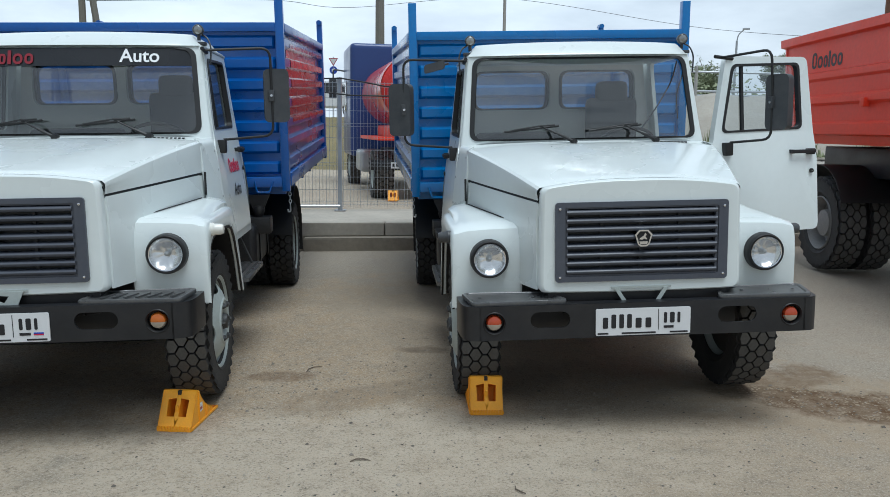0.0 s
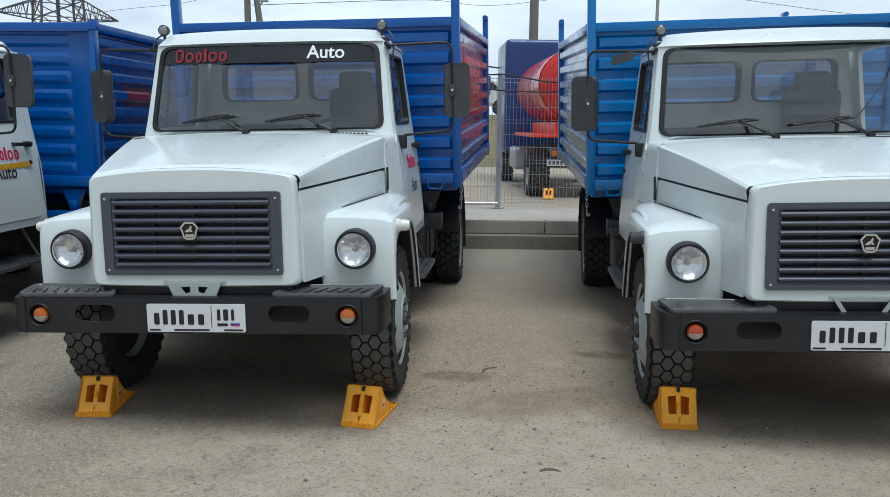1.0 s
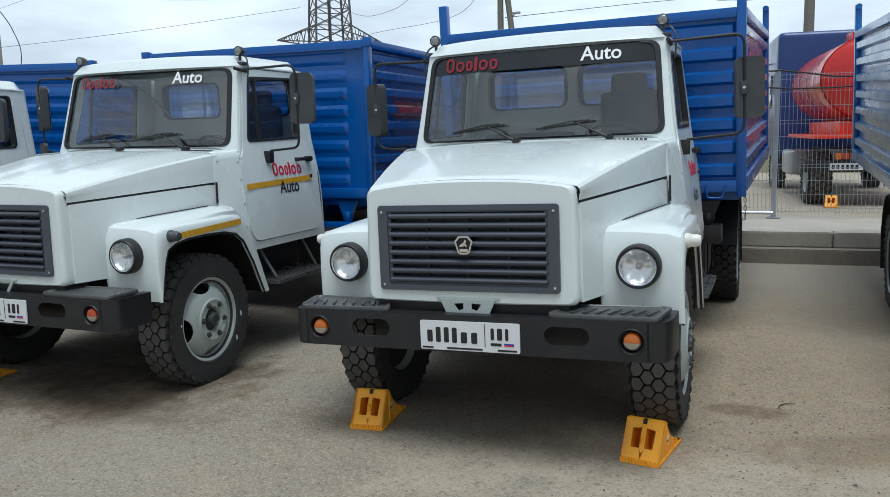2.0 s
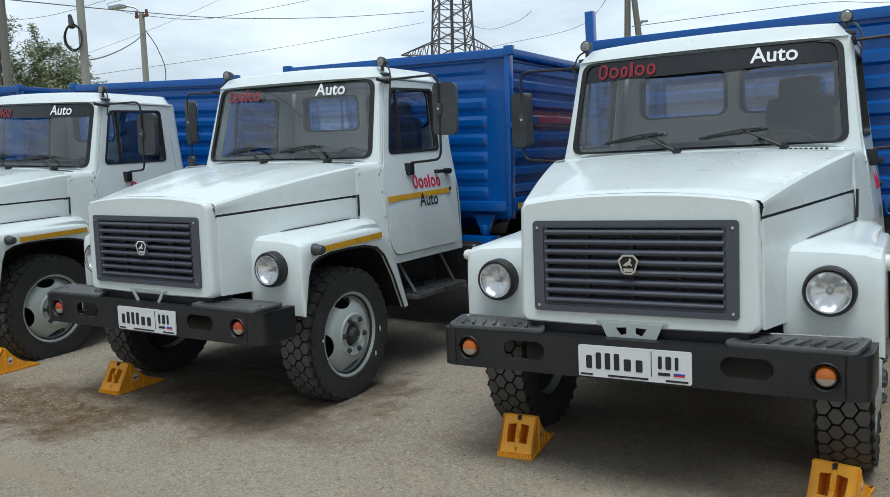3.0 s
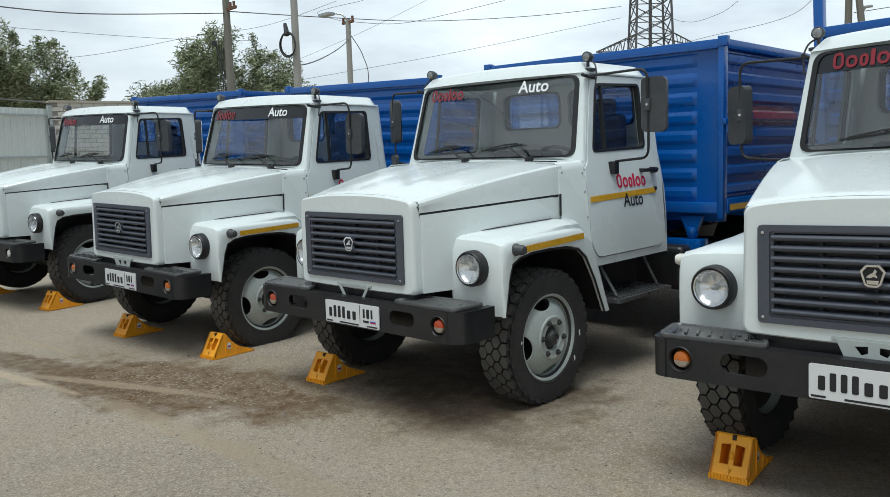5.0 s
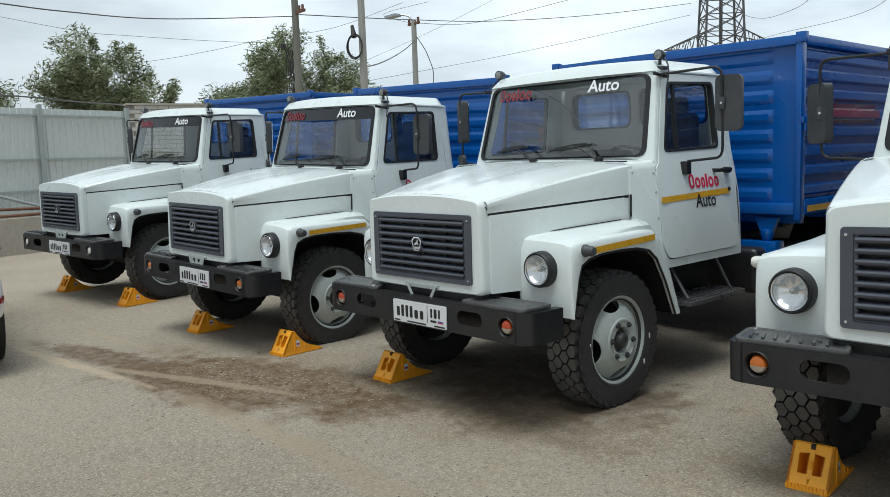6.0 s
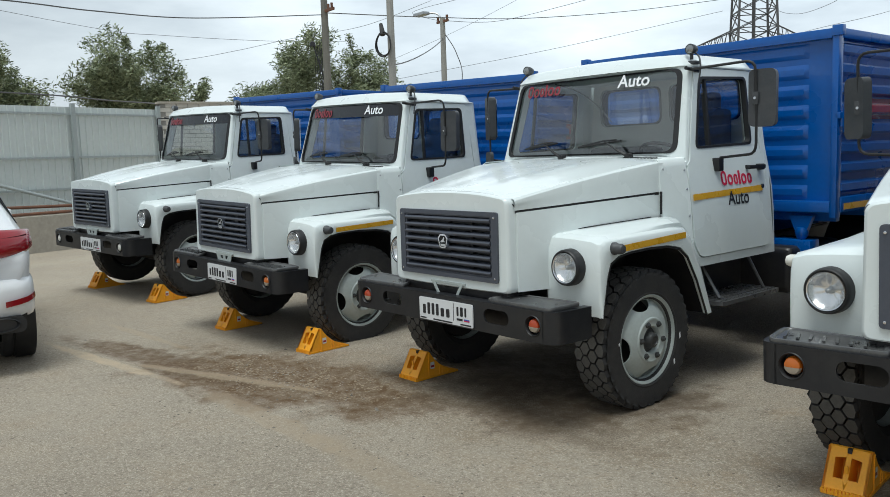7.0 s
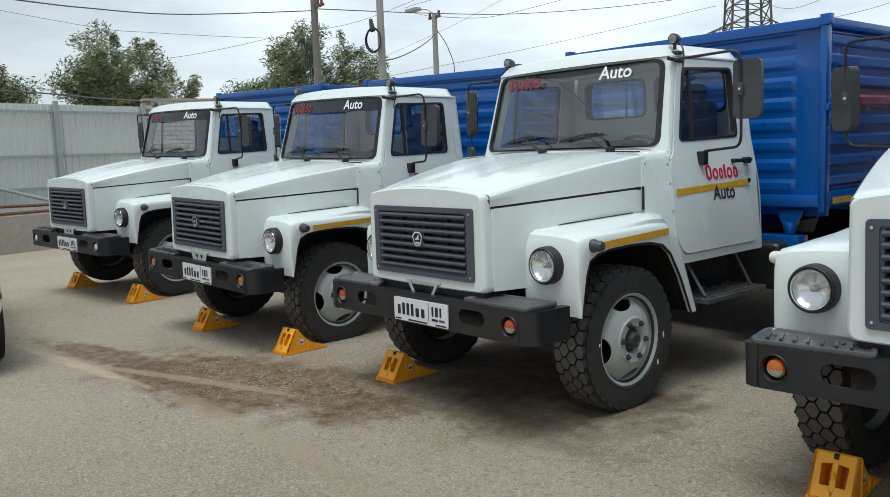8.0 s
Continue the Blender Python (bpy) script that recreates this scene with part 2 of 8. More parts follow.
def ring(bm, outer, inner, to3, thick=None, steps=1):
    """A plate between two star-shaped 2D loops, put into space by to3; thick is its depth vector."""
    cx, cy = sum(q[0] for q in inner) / len(inner), sum(q[1] for q in inner) / len(inner)
    angles = sorted({round(math.atan2(y - cy, x - cx), 5) for x, y in outer + inner})
    rows = []
    for a in angles:
        o, i = cast(outer, cx, cy, a), cast(inner, cx, cy, a)
        rows.append([(o[0] + (i[0] - o[0]) * k / steps, o[1] + (i[1] - o[1]) * k / steps) for k in range(steps + 1)])
    front = [[bm.verts.new(to3(*q)) for q in row] for row in rows]
    back = [[bm.verts.new(Vector(to3(*q)) + Vector(thick)) for q in row] for row in rows] if thick else None
    n = len(rows)
    for j in range(n):
        k = (j + 1) % n
        for i in range(steps):
            bm.faces.new((front[j][i], front[k][i], front[k][i + 1], front[j][i + 1]))
            if back:
                bm.faces.new((back[j][i], back[j][i + 1], back[k][i + 1], back[k][i]))
        if back:
            bm.faces.new((front[j][0], back[j][0], back[k][0], front[k][0]))
            bm.faces.new((front[j][-1], front[k][-1], back[k][-1], back[j][-1]))


def plate(bm, loop, to3, thick):
    """A solid plate with a 2D outline."""
    a = [bm.verts.new(to3(*q)) for q in loop]
    b = [bm.verts.new(Vector(to3(*q)) + Vector(thick)) for q in loop]
    bm.faces.new(a)
    bm.faces.new(b[::-1])
    for i in range(len(a)):
        k = (i + 1) % len(a)
        bm.faces.new((a[i], b[i], b[k], a[k]))


def fan_fill(bm, loop, to3, rings=4):
    """A curved pane inside a star-shaped loop."""
    cx, cy = sum(q[0] for q in loop) / len(loop), sum(q[1] for q in loop) / len(loop)
    mid = bm.verts.new(to3(cx, cy))
    prev = None
    for k in range(1, rings + 1):
        row = [bm.verts.new(to3(cx + (x - cx) * k / rings, cy + (y - cy) * k / rings)) for x, y in loop]
        for i in range(len(row)):
            j = (i + 1) % len(row)
            bm.faces.new((mid, row[i], row[j]) if prev is None else (prev[i], row[i], row[j], prev[j]))
        prev = row


def sheet(bm, rows, thick=None):
    """A surface through rows of points; thick is its depth vector."""
    g = [[bm.verts.new(q) for q in row] for row in rows]
    for a, b in zip(g, g[1:]):
        for i in range(len(a) - 1):
            bm.faces.new((a[i], a[i + 1], b[i + 1], b[i]))
    if thick:
        h = [[bm.verts.new(Vector(q) + Vector(thick)) for q in row] for row in rows]
        for a, b in zip(h, h[1:]):
            for i in range(len(a) - 1):
                bm.faces.new((a[i], b[i], b[i + 1], a[i + 1]))
        edge = lambda m: m[0] + [r[-1] for r in m[1:]] + m[-1][-2::-1] + [r[0] for r in m[-2:0:-1]]
        e, f = edge(g), edge(h)
        for i in range(len(e)):
            k = (i + 1) % len(e)
            bm.faces.new((e[i], f[i], f[k], e[k]))


def corrugated(bm, u0, u1, z0, z1, ribs, depth, to3, margin=0.02, duty=0.5, slope=0.022):
    """A pressed sheet with ribs along u; to3(u, z, out) puts it into space."""
    pitch = (z1 - z0) / ribs
    prof = [(z0, 0.0)]
    for i in range(ribs):
        a = z0 + pitch * (i + 0.5 - duty / 2)
        b = z0 + pitch * (i + 0.5 + duty / 2)
        prof += [(a - slope / 2, 0.0), (a + slope / 2, depth), (b - slope / 2, depth), (b + slope / 2, 0.0)]
    prof.append((z1, 0.0))
    us = [(u0, 0.0), (u0 + margin, 0.0), (u0 + margin + slope, 1.0), (u1 - margin - slope, 1.0), (u1 - margin, 0.0), (u1, 0.0)]
    grid = [[bm.verts.new(to3(u, z, o * k)) for u, k in us] for z, o in prof]
    for a, b in zip(grid, grid[1:]):
        for i in range(len(us) - 1):
            bm.faces.new((a[i], a[i + 1], b[i + 1], b[i]))


def word(name, text, height, to3, mat, parent, lift=0.0015):
    """A readable word in the built-in font, laid on a surface by to3(u, v, out)."""
    cu = bpy.data.curves.new(name, "FONT")
    cu.body, cu.size, cu.resolution_u, cu.offset = text, height * 1.42, 3, height * 0.022
    ob = bpy.data.objects.new(name, cu)
    me = bpy.data.meshes.new_from_object(ob)
    bpy.data.objects.remove(ob)
    for v in me.vertices:
        v.co = Vector(to3(v.co.x, v.co.y, lift))
    me.materials.clear()
    me.materials.append(mat)
    o = new(name, me)
    o.parent = parent
    return o


def glyph_row(bm, widths, height, to3, gap=0.13, lift=0.0015):
    """Lettering as plain shapes: (width, height, hollow) of each in parts of the row's height."""
    u = 0.0
    put, deep = lambda a, b: to3(a, b, lift), Vector(to3(0, 0, 0)) - Vector(to3(0, 0, lift))
    for w, h, hollow in widths:
        a, b, r = u, u + w * height, (0.46 if hollow else 0.1) * min(w, h) * height
        loop = rounded(a, b, 0, h * height, r, 4)
        if hollow:
            t = 0.17 * height
            ring(bm, loop, rounded(a + t, b - t, t, h * height - t, max(r - t, 0.01 * height), 4), put, deep)
        else:
            plate(bm, loop, put, deep)
        u += (w + gap) * height
    return u


NAME_ROW = [(0.66, 1.0, 1), (0.68, 0.74, 1), (0.50, 0.74, 1), (0.24, 0.96, 0), (0.68, 0.74, 1), (0.60, 0.74, 1)]

# ---- truck parts; the truck stands on z = 0, its front axle over the origin, its nose to -y ----


def side_x(z):
    """Half width of the cab at a height."""
    return float(np.interp(z, (0.86, 0.95, 1.20, 1.36, 1.52, 1.68, 2.19, 2.30), (0.962, 0.966, 0.951, 0.935, 0.905, 0.874, 0.818, 0.806)))


def screen_y(x, z):
    """The curved windscreen plane."""
    k = (z - 1.645) / 0.6
    return 0.462 + 0.172 * k + (0.105 - 0.015 * k) * (abs(x) / 0.81) ** 2.2


SCREEN = quad_round([(-0.808, 1.648), (0.808, 1.648), (0.763, 2.227), (-0.763, 2.227)], 0.07)
DOOR = quad_round([(0.63, 0.925), (1.56, 0.925), (1.57, 1.5), (1.525, 2.232), (0.770, 2.228), (0.612, 1.58), (0.562, 1.555), (0.562, 1.02)], 0.05, 3)
DOOR_WINDOW = quad_round([(0.700, 1.672), (1.446, 1.692), (1.442, 2.186), (0.818, 2.166)], 0.05)


def grow(loop, d):
    cx, cy = sum(q[0] for q in loop) / len(loop), sum(q[1] for q in loop) / len(loop)
    return [(cx + (x - cx) * (1 + d / math.hypot(x - cx, y - cy)), cy + (y - cy) * (1 + d / math.hypot(x - cx, y - cy))) for x, y in loop]


def scaled(loop, sx, sy):
    cx, cy = (min(q[0] for q in loop) + max(q[0] for q in loop)) / 2, (min(q[1] for q in loop) + max(q[1] for q in loop)) / 2
    return [(cx + (x - cx) * sx, cy + (y - cy) * sy) for x, y in loop]


def make_cab(truck):
    bm = bmesh.new()
    # front with the windscreen's opening
    ring(bm, [(-0.862, 1.585), (0.862, 1.585), (0.793, 2.25), (-0.793, 2.25)], SCREEN, lambda x, z: (x, screen_y(x, z), z), (0, 0.03, 0), 3)
    for s in (-1, 1):
        # side with the doorway
        ring(bm, [(0.575, 0.86), (1.65, 0.86), (1.65, 1.5), (1.61, 2.25), (0.745, 2.25), (0.598, 1.595), (0.548, 1.575), (0.548, 0.99)], grow(DOOR, 0.008),
             lambda y, z, s=s: (s * (side_x(z) - 0.004), y, z), (-s * 0.03, 0, 0), 3)
        # rounded rear corner
        rows = []
        for z in (0.86, 1.2, 1.36, 1.52, 1.68, 1.9, 2.25):
            y0 = 1.65 - max(0, z - 1.5) * 0.05
            rows.append([(s * (side_x(z) - 0.004 - 0.05 * (1 - math.cos(a))), y0 + 0.06 * math.sin(a), z) for a in (k * math.pi / 10 for k in range(6))])
        sheet(bm, rows)
        # front pillar turning from screen to side
        rows = []
        for z in (1.585, 1.75, 1.95, 2.15, 2.25):
            a, b = Vector((s * (0.862 - 0.069 * (z - 1.585) / 0.665), screen_y(0.862 - 0.069 * (z - 1.585) / 0.665, z), z)), Vector((s * (side_x(z) - 0.004), 0.598 + (z - 1.585) * 0.221, z))
            m = Vector((b.x, a.y, z))
            rows.append([a.lerp(m, k / 4).lerp(m.lerp(b, k / 4), k / 4) for k in range(5)])
        sheet(bm, rows)
        # rear wall with its window
        half = [(0.0, 0.86), (s * 0.91, 0.86), (s * 0.86, 1.5), (s * 0.755, 2.25), (0.0, 2.25)]
        ring(bm, half, quad_round([(s * 0.055, 1.89), (s * 0.67, 1.89), (s * 0.66, 2.195), (s * 0.055, 2.195)], 0.07), lambda x, z: (x, 1.71 - max(0, z - 1.5) * 0.05, z), (0, -0.03, 0))
    # floor and dash bulkhead
    box(bm, -0.93, 0.93, 0.57, 1.69, 0.86, 0.90)
    box(bm, -0.84, 0.84, 0.50, 0.53, 0.9, 1.58)
    cab = part("cab", bm, WHITE, truck)
    # roof: a pressed cap with soft edges and two shallow swages
    bm = bmesh.new()
    rows = []
    for j in range(17):
        v = j / 16
        y = 0.617 + 1.075 * v
        row = []
        for i in range(21):
            u = -1 + i / 10
            e = min(1 - abs(u), 1) * 0.9
            f = min(v, 1 - v) * 1.15
            h = min(1, e / 0.11)
            g = min(1, f / (0.17 if v < 0.5 else 0.10))
            z = 2.243 + 0.086 * math.sqrt(max(0, 1 - (1 - h) ** 2)) * math.sqrt(max(0, 1 - (1 - g) ** 2)) + 0.02 * (1 - u * u) * g
            z -= 0.008 * (1 if 0.25 < v < 0.9 and int((u + 1) * 6.5) % 2 else 0)
            x = u * (0.818 - 0.055 * max(0, (v - 0.82) / 0.18) ** 2 - 0.02 * max(0, (0.12 - v) / 0.12) ** 2)
            yy = y + 0.09 * abs(u) ** 2.4 * (1 - v) - 0.045 * abs(u) ** 5 * v ** 6
            row.append((x, yy, z))
        rows.append(row)
    sheet(bm, rows)
    part("roof", bm, WHITE, truck, smooth=60)
    for s in (-1, 1):
        bm = bmesh.new()
        tube(bm, [(s * 0.796, 0.74, 2.243), (s * 0.815, 0.83, 2.246), (s * 0.817, 1.45, 2.246), (s * 0.807, 1.62, 2.244)], 0.011, 6)
        part("drip_rail", bm, WHITE, truck)
    # windscreen, its seal and the dark strip along its top
    bm = bmesh.new()
    fan_fill(bm, SCREEN, lambda x, z: (x, screen_y(x, z) + 0.006, z), 5)
    pane = part("windscreen", bm, WINDSCREEN, truck)
    pane.visible_shadow = False
    bm = bmesh.new()
    ring(bm, grow(SCREEN, 0.012), grow(SCREEN, -0.022), lambda x, z: (x, screen_y(x, z) - 0.008, z), (0, 0.02, 0))
    part("rubber_seal", bm, SEAL, pane)
    for s in (-1, 1):
        loop = quad_round([(s * 0.055, 1.89), (s * 0.67, 1.89), (s * 0.66, 2.195), (s * 0.055, 2.195)], 0.07)
        bm = bmesh.new()
        fan_fill(bm, loop, lambda x, z: (x, 1.697 - max(0, z - 1.5) * 0.05, z), 1)
        rear = part("rear_window", bm, SIDEGLASS, truck)
        rear.visible_shadow = False
        bm = bmesh.new()
        ring(bm, grow(loop, 0.012), grow(loop, -0.014), lambda x, z: (x, 1.67 - max(0, z - 1.5) * 0.05, z), (0, 0.05, 0))
        part("rubber_seal", bm, SEAL, rear)
    # lining on the rear wall
    bm = bmesh.new()
    for s in (-1, 1):
        half = [(0.0, 1.3), (s * 0.83, 1.3), (s * 0.83, 1.55), (s * 0.745, 2.24), (0.0, 2.24)]
        ring(bm, half, grow(quad_round([(s * 0.055, 1.89), (s * 0.67, 1.89), (s * 0.66, 2.195), (s * 0.055, 2.195)], 0.07), 0.02), lambda x, z: (x, 1.665 - max(0, z - 1.5) * 0.05, z), (0, -0.01, 0))
    part("cab_lining", bm, INSIDE, truck, smooth=0)
    # dashboard
    bm = bmesh.new()
    box(bm, -0.82, 0.82, 0.57, 0.94, 1.34, 1.60, 0.09, 4)
    box(bm, 0.2, 0.66, 0.74, 0.95, 1.55, 1.63, 0.03)
    part("dashboard", bm, DASH, truck)
    # steering wheel, in front of the driver
    bm = bmesh.new()
    c, tilt = Vector((0.43, 1.02, 1.60)), Euler((radians(-35), 0, 0)).to_matrix()
    loop = [c + tilt @ Vector((0.21 * math.cos(a), 0.21 * math.sin(a), 0)) for a in (k * math.tau / 28 for k in range(29))]
    tube(bm, loop, 0.014, 8, False)
    for a in (90, 210, 330):
        tube(bm, [c, c + tilt @ Vector((0.205 * math.cos(radians(a)), 0.205 * math.sin(radians(a)), 0))], 0.011, 6)
    tube(bm, [c + tilt @ Vector((0, 0, 0.03)), c + tilt @ Vector((0, 0, -0.35))], [0.05, 0.03], 10)
    part("steering_wheel", bm, SEAL, truck)
    # seats
    for x0, x1, top, name in ((0.22, 0.68, 1.97, "driver_seat"), (-0.70, 0.06, 1.70, "passenger_seat")):
        bm = bmesh.new()
        box(bm, x0, x1, 1.08, 1.56, 1.18, 1.34, 0.05)
        box(bm, x0 + 0.02, x1 - 0.02, 1.44, 1.58, 1.30, top, 0.068, 4)
        if name == "driver_seat":
            box(bm, x0 + 0.10, x1 - 0.10, 1.44, 1.56, top - 0.06, top + 0.13, 0.058, 4)
        part(name, bm, SEAT, truck)
    # wipers
    for x in (-0.10, 0.493):
        bm = bmesh.new()
        base = Vector((x, screen_y(x, 1.64) - 0.042, 1.632))
        mid = Vector((x - 0.225, screen_y(x - 0.225, 1.745) - 0.026, 1.742))
        lathe(bm, [(0.001, -0.022), (0.020, -0.020), (0.023, 0.03), (0.001, 0.03)], base, "y", 12)
        tube(bm, [base, base.lerp(mid, 0.35) + Vector((0, -0.014, 0)), base.lerp(mid, 0.5) + Vector((0, -0.014, 0)), mid], [0.013, 0.011, 0.007, 0.006], 6)
        blade = [Vector((mid.x + d, screen_y(mid.x + d, mid.z) - 0.012, mid.z - 0.012 + 0.10 * d)) for d in (-0.25, -0.12, 0.0, 0.13)]
        tube(bm, blade, 0.008, 6)
        tube(bm, [blade[0] + Vector((0.05, -0.012, 0.010)), mid + Vector((0, -0.012, 0.004)), blade[-1] + Vector((-0.03, -0.012, 0.008))], 0.006, 5)
        part("wiper", bm, SEAL, truck)
    # working lamps on the roof's front corners, with their cables
    for s in (-1, 1):
        bm = bmesh.new()
        c = Vector((s * 0.783, 0.80, 2.340))
        box(bm, c.x - 0.05, c.x + 0.05, c.y - 0.035, c.y + 0.035, 2.278, 2.255, 0.006)
        tube(bm, [c + Vector((0, 0, -0.05)), c], 0.012, 8)
        lathe(bm, [(0.002, 0.050), (0.024, 0.044), (0.035, 0.014), (0.038, -0.022), (0.033, -0.031), (0.031, -0.018), (0.002, -0.014)], c + Vector((0, 0, 0.02)), "y", 18)
        tube(bm, bent([c + Vector((0, 0.03, 0.0)), c + Vector((s * 0.06, 0.0, -0.03)), c + Vector((s * 0.085, -0.02, -0.1)), c + Vector((s * 0.075, -0.03, -0.22))], 0.04), 0.006, 6)
        lamp = part("roof_lamp", bm, PLASTIC, truck)
        bm = bmesh.new()
        lathe(bm, [(0.032, -0.027), (0.022, -0.034), (0.002, -0.036)], c + Vector((0, 0, 0.02)), "y", 18)
        part("lamp_lens", bm, ROOFLENS, lamp)


def make_door(truck, s, swing=0.0, mirror_z=1.89, foot=0.66):
    """A cab door with its window, handle and mirror; swing opens it about its front edge."""
    hinge = Vector((s * 0.935, 0.565, 0))
    turn = Matrix.Translation(hinge) @ Matrix.Rotation(radians(-s * swing), 4, "Z") @ Matrix.Translation(-hinge)
    skin = lambda y, z: (s * (side_x(z) + 0.004), y, z)
    bm = bmesh.new()
    ring(bm, DOOR, DOOR_WINDOW, skin, (-s * 0.05, 0, 0), 6)
    door = part("cab_door", bm, WHITE, truck)
    door.matrix_basis = turn
    bm = bmesh.new()
    fan_fill(bm, DOOR_WINDOW, lambda y, z: (s * (side_x(z) - 0.02), y, z), 1)
    pane = part("door_window", bm, SIDEGLASS, door)
    pane.visible_shadow = False
    bm = bmesh.new()
    ring(bm, grow(DOOR_WINDOW, 0.006), grow(DOOR_WINDOW, -0.02), lambda y, z: (s * (side_x(z) + 0.009), y, z), (-s * 0.04, 0, 0))
    plate(bm, [(0.888, 1.68), (0.912, 1.68), (0.925, 2.17), (0.903, 2.17)], lambda y, z: (s * (side_x(z) - 0.004), y, z), (-s * 0.02, 0, 0))
    part("window_seal", bm, SEAL, door)
    bm = bmesh.new()
    box(bm, s * 0.936, s * 0.954, 1.300, 1.53, 1.506, 1.534, 0.006)
    box(bm, s * 0.895, s * 0.945, 1.310, 1.335, 1.505, 1.535, 0.004)
    box(bm, s * 0.895, s * 0.945, 1.47, 1.53, 1.495, 1.540, 0.006)
    part("door_handle", bm, SEAL, door, "black plastic door handle")
    bm = bmesh.new()
    lathe(bm, [(0.002, 0.012), (0.016, 0.012), (0.018, 0)], (s * 0.934, 1.505, 1.372), "x", 12, s)
    part("door_lock", bm, SEAL, door)
    # mirror on its bracket
    bm = bmesh.new()
    top, low = Vector((s * (side_x(2.2) + 0.01), 0.72, 2.215)), Vector((s * 0.928, foot + 0.02, 1.60))
    out = Vector((s * 1.270, 0.80, 0))
    tube(bm, bent([top, (out.x, out.y - 0.02, 2.235), (out.x, out.y, 1.90), (out.x, out.y, 1.625), low], 0.07), 0.0092, 8)
    box(bm, s * 0.885, s * 0.950, foot - 0.030, foot + 0.035, 1.505, 1.60, 0.012)
    tube(bm, [(top.x, 0.66, 2.222), (top.x, 0.82, 2.208)], 0.013, 8)
    part("mirror_arm", bm, SEAL, door)
    bm = bmesh.new()
    ca, sa = (0.97, 0.22) if s > 0 else (0.86, 0.52)
    plate(bm, quad_round([(-0.088, -0.188), (0.088, -0.188), (0.088, 0.188), (-0.088, 0.188)], 0.045), lambda u, v: (out.x + s * (0.035 + ca * u), out.y + 0.005 + sa * u, mirror_z + v), (-s * sa * 0.06, ca * 0.06, 0))
    bmesh.ops.bevel(bm, geom=[e for e in bm.edges if e.calc_face_angle(0) > 1.2], offset=0.014, segments=2, affect="EDGES")
    box(bm, out.x - 0.02, out.x + 0.02, out.y - 0.022, out.y + 0.02, mirror_z - 0.04, mirror_z + 0.04, 0.004)
    part("mirror_housing", bm, PLASTIC, door)
    bm = bmesh.new()
    plate(bm, quad_round([(-0.076, -0.172), (0.076, -0.172), (0.076, 0.172), (-0.076, 0.172)], 0.035), lambda u, v: (out.x + s * (0.035 + ca * u) - s * sa * 0.0625, out.y + 0.0675 + sa * u, mirror_z + v), (0, 0.003, 0))
    part("mirror_glass", bm, MIRROR, door)
    bm = bmesh.new()
    lathe(bm, [(0.001, -0.027), (0.009, -0.027), (0.011, -0.018)], (out.x, out.y, mirror_z), "y", 10)
    part("bolt_head", bm, CHROME, door)
    return door


def ridge(y):
    """Half width and height of the bonnet's upper edge, half width and height of its seam, at a distance y."""
    k = max(0.0, min(1.0, (y + 0.78) / 1.08))
    return 0.568 + 0.284 * k, 1.405 + 0.192 * k + 0.012 * math.sin(math.pi * k), 0.566 + 0.294 * k ** 0.95, 1.333 + 0.060 * k


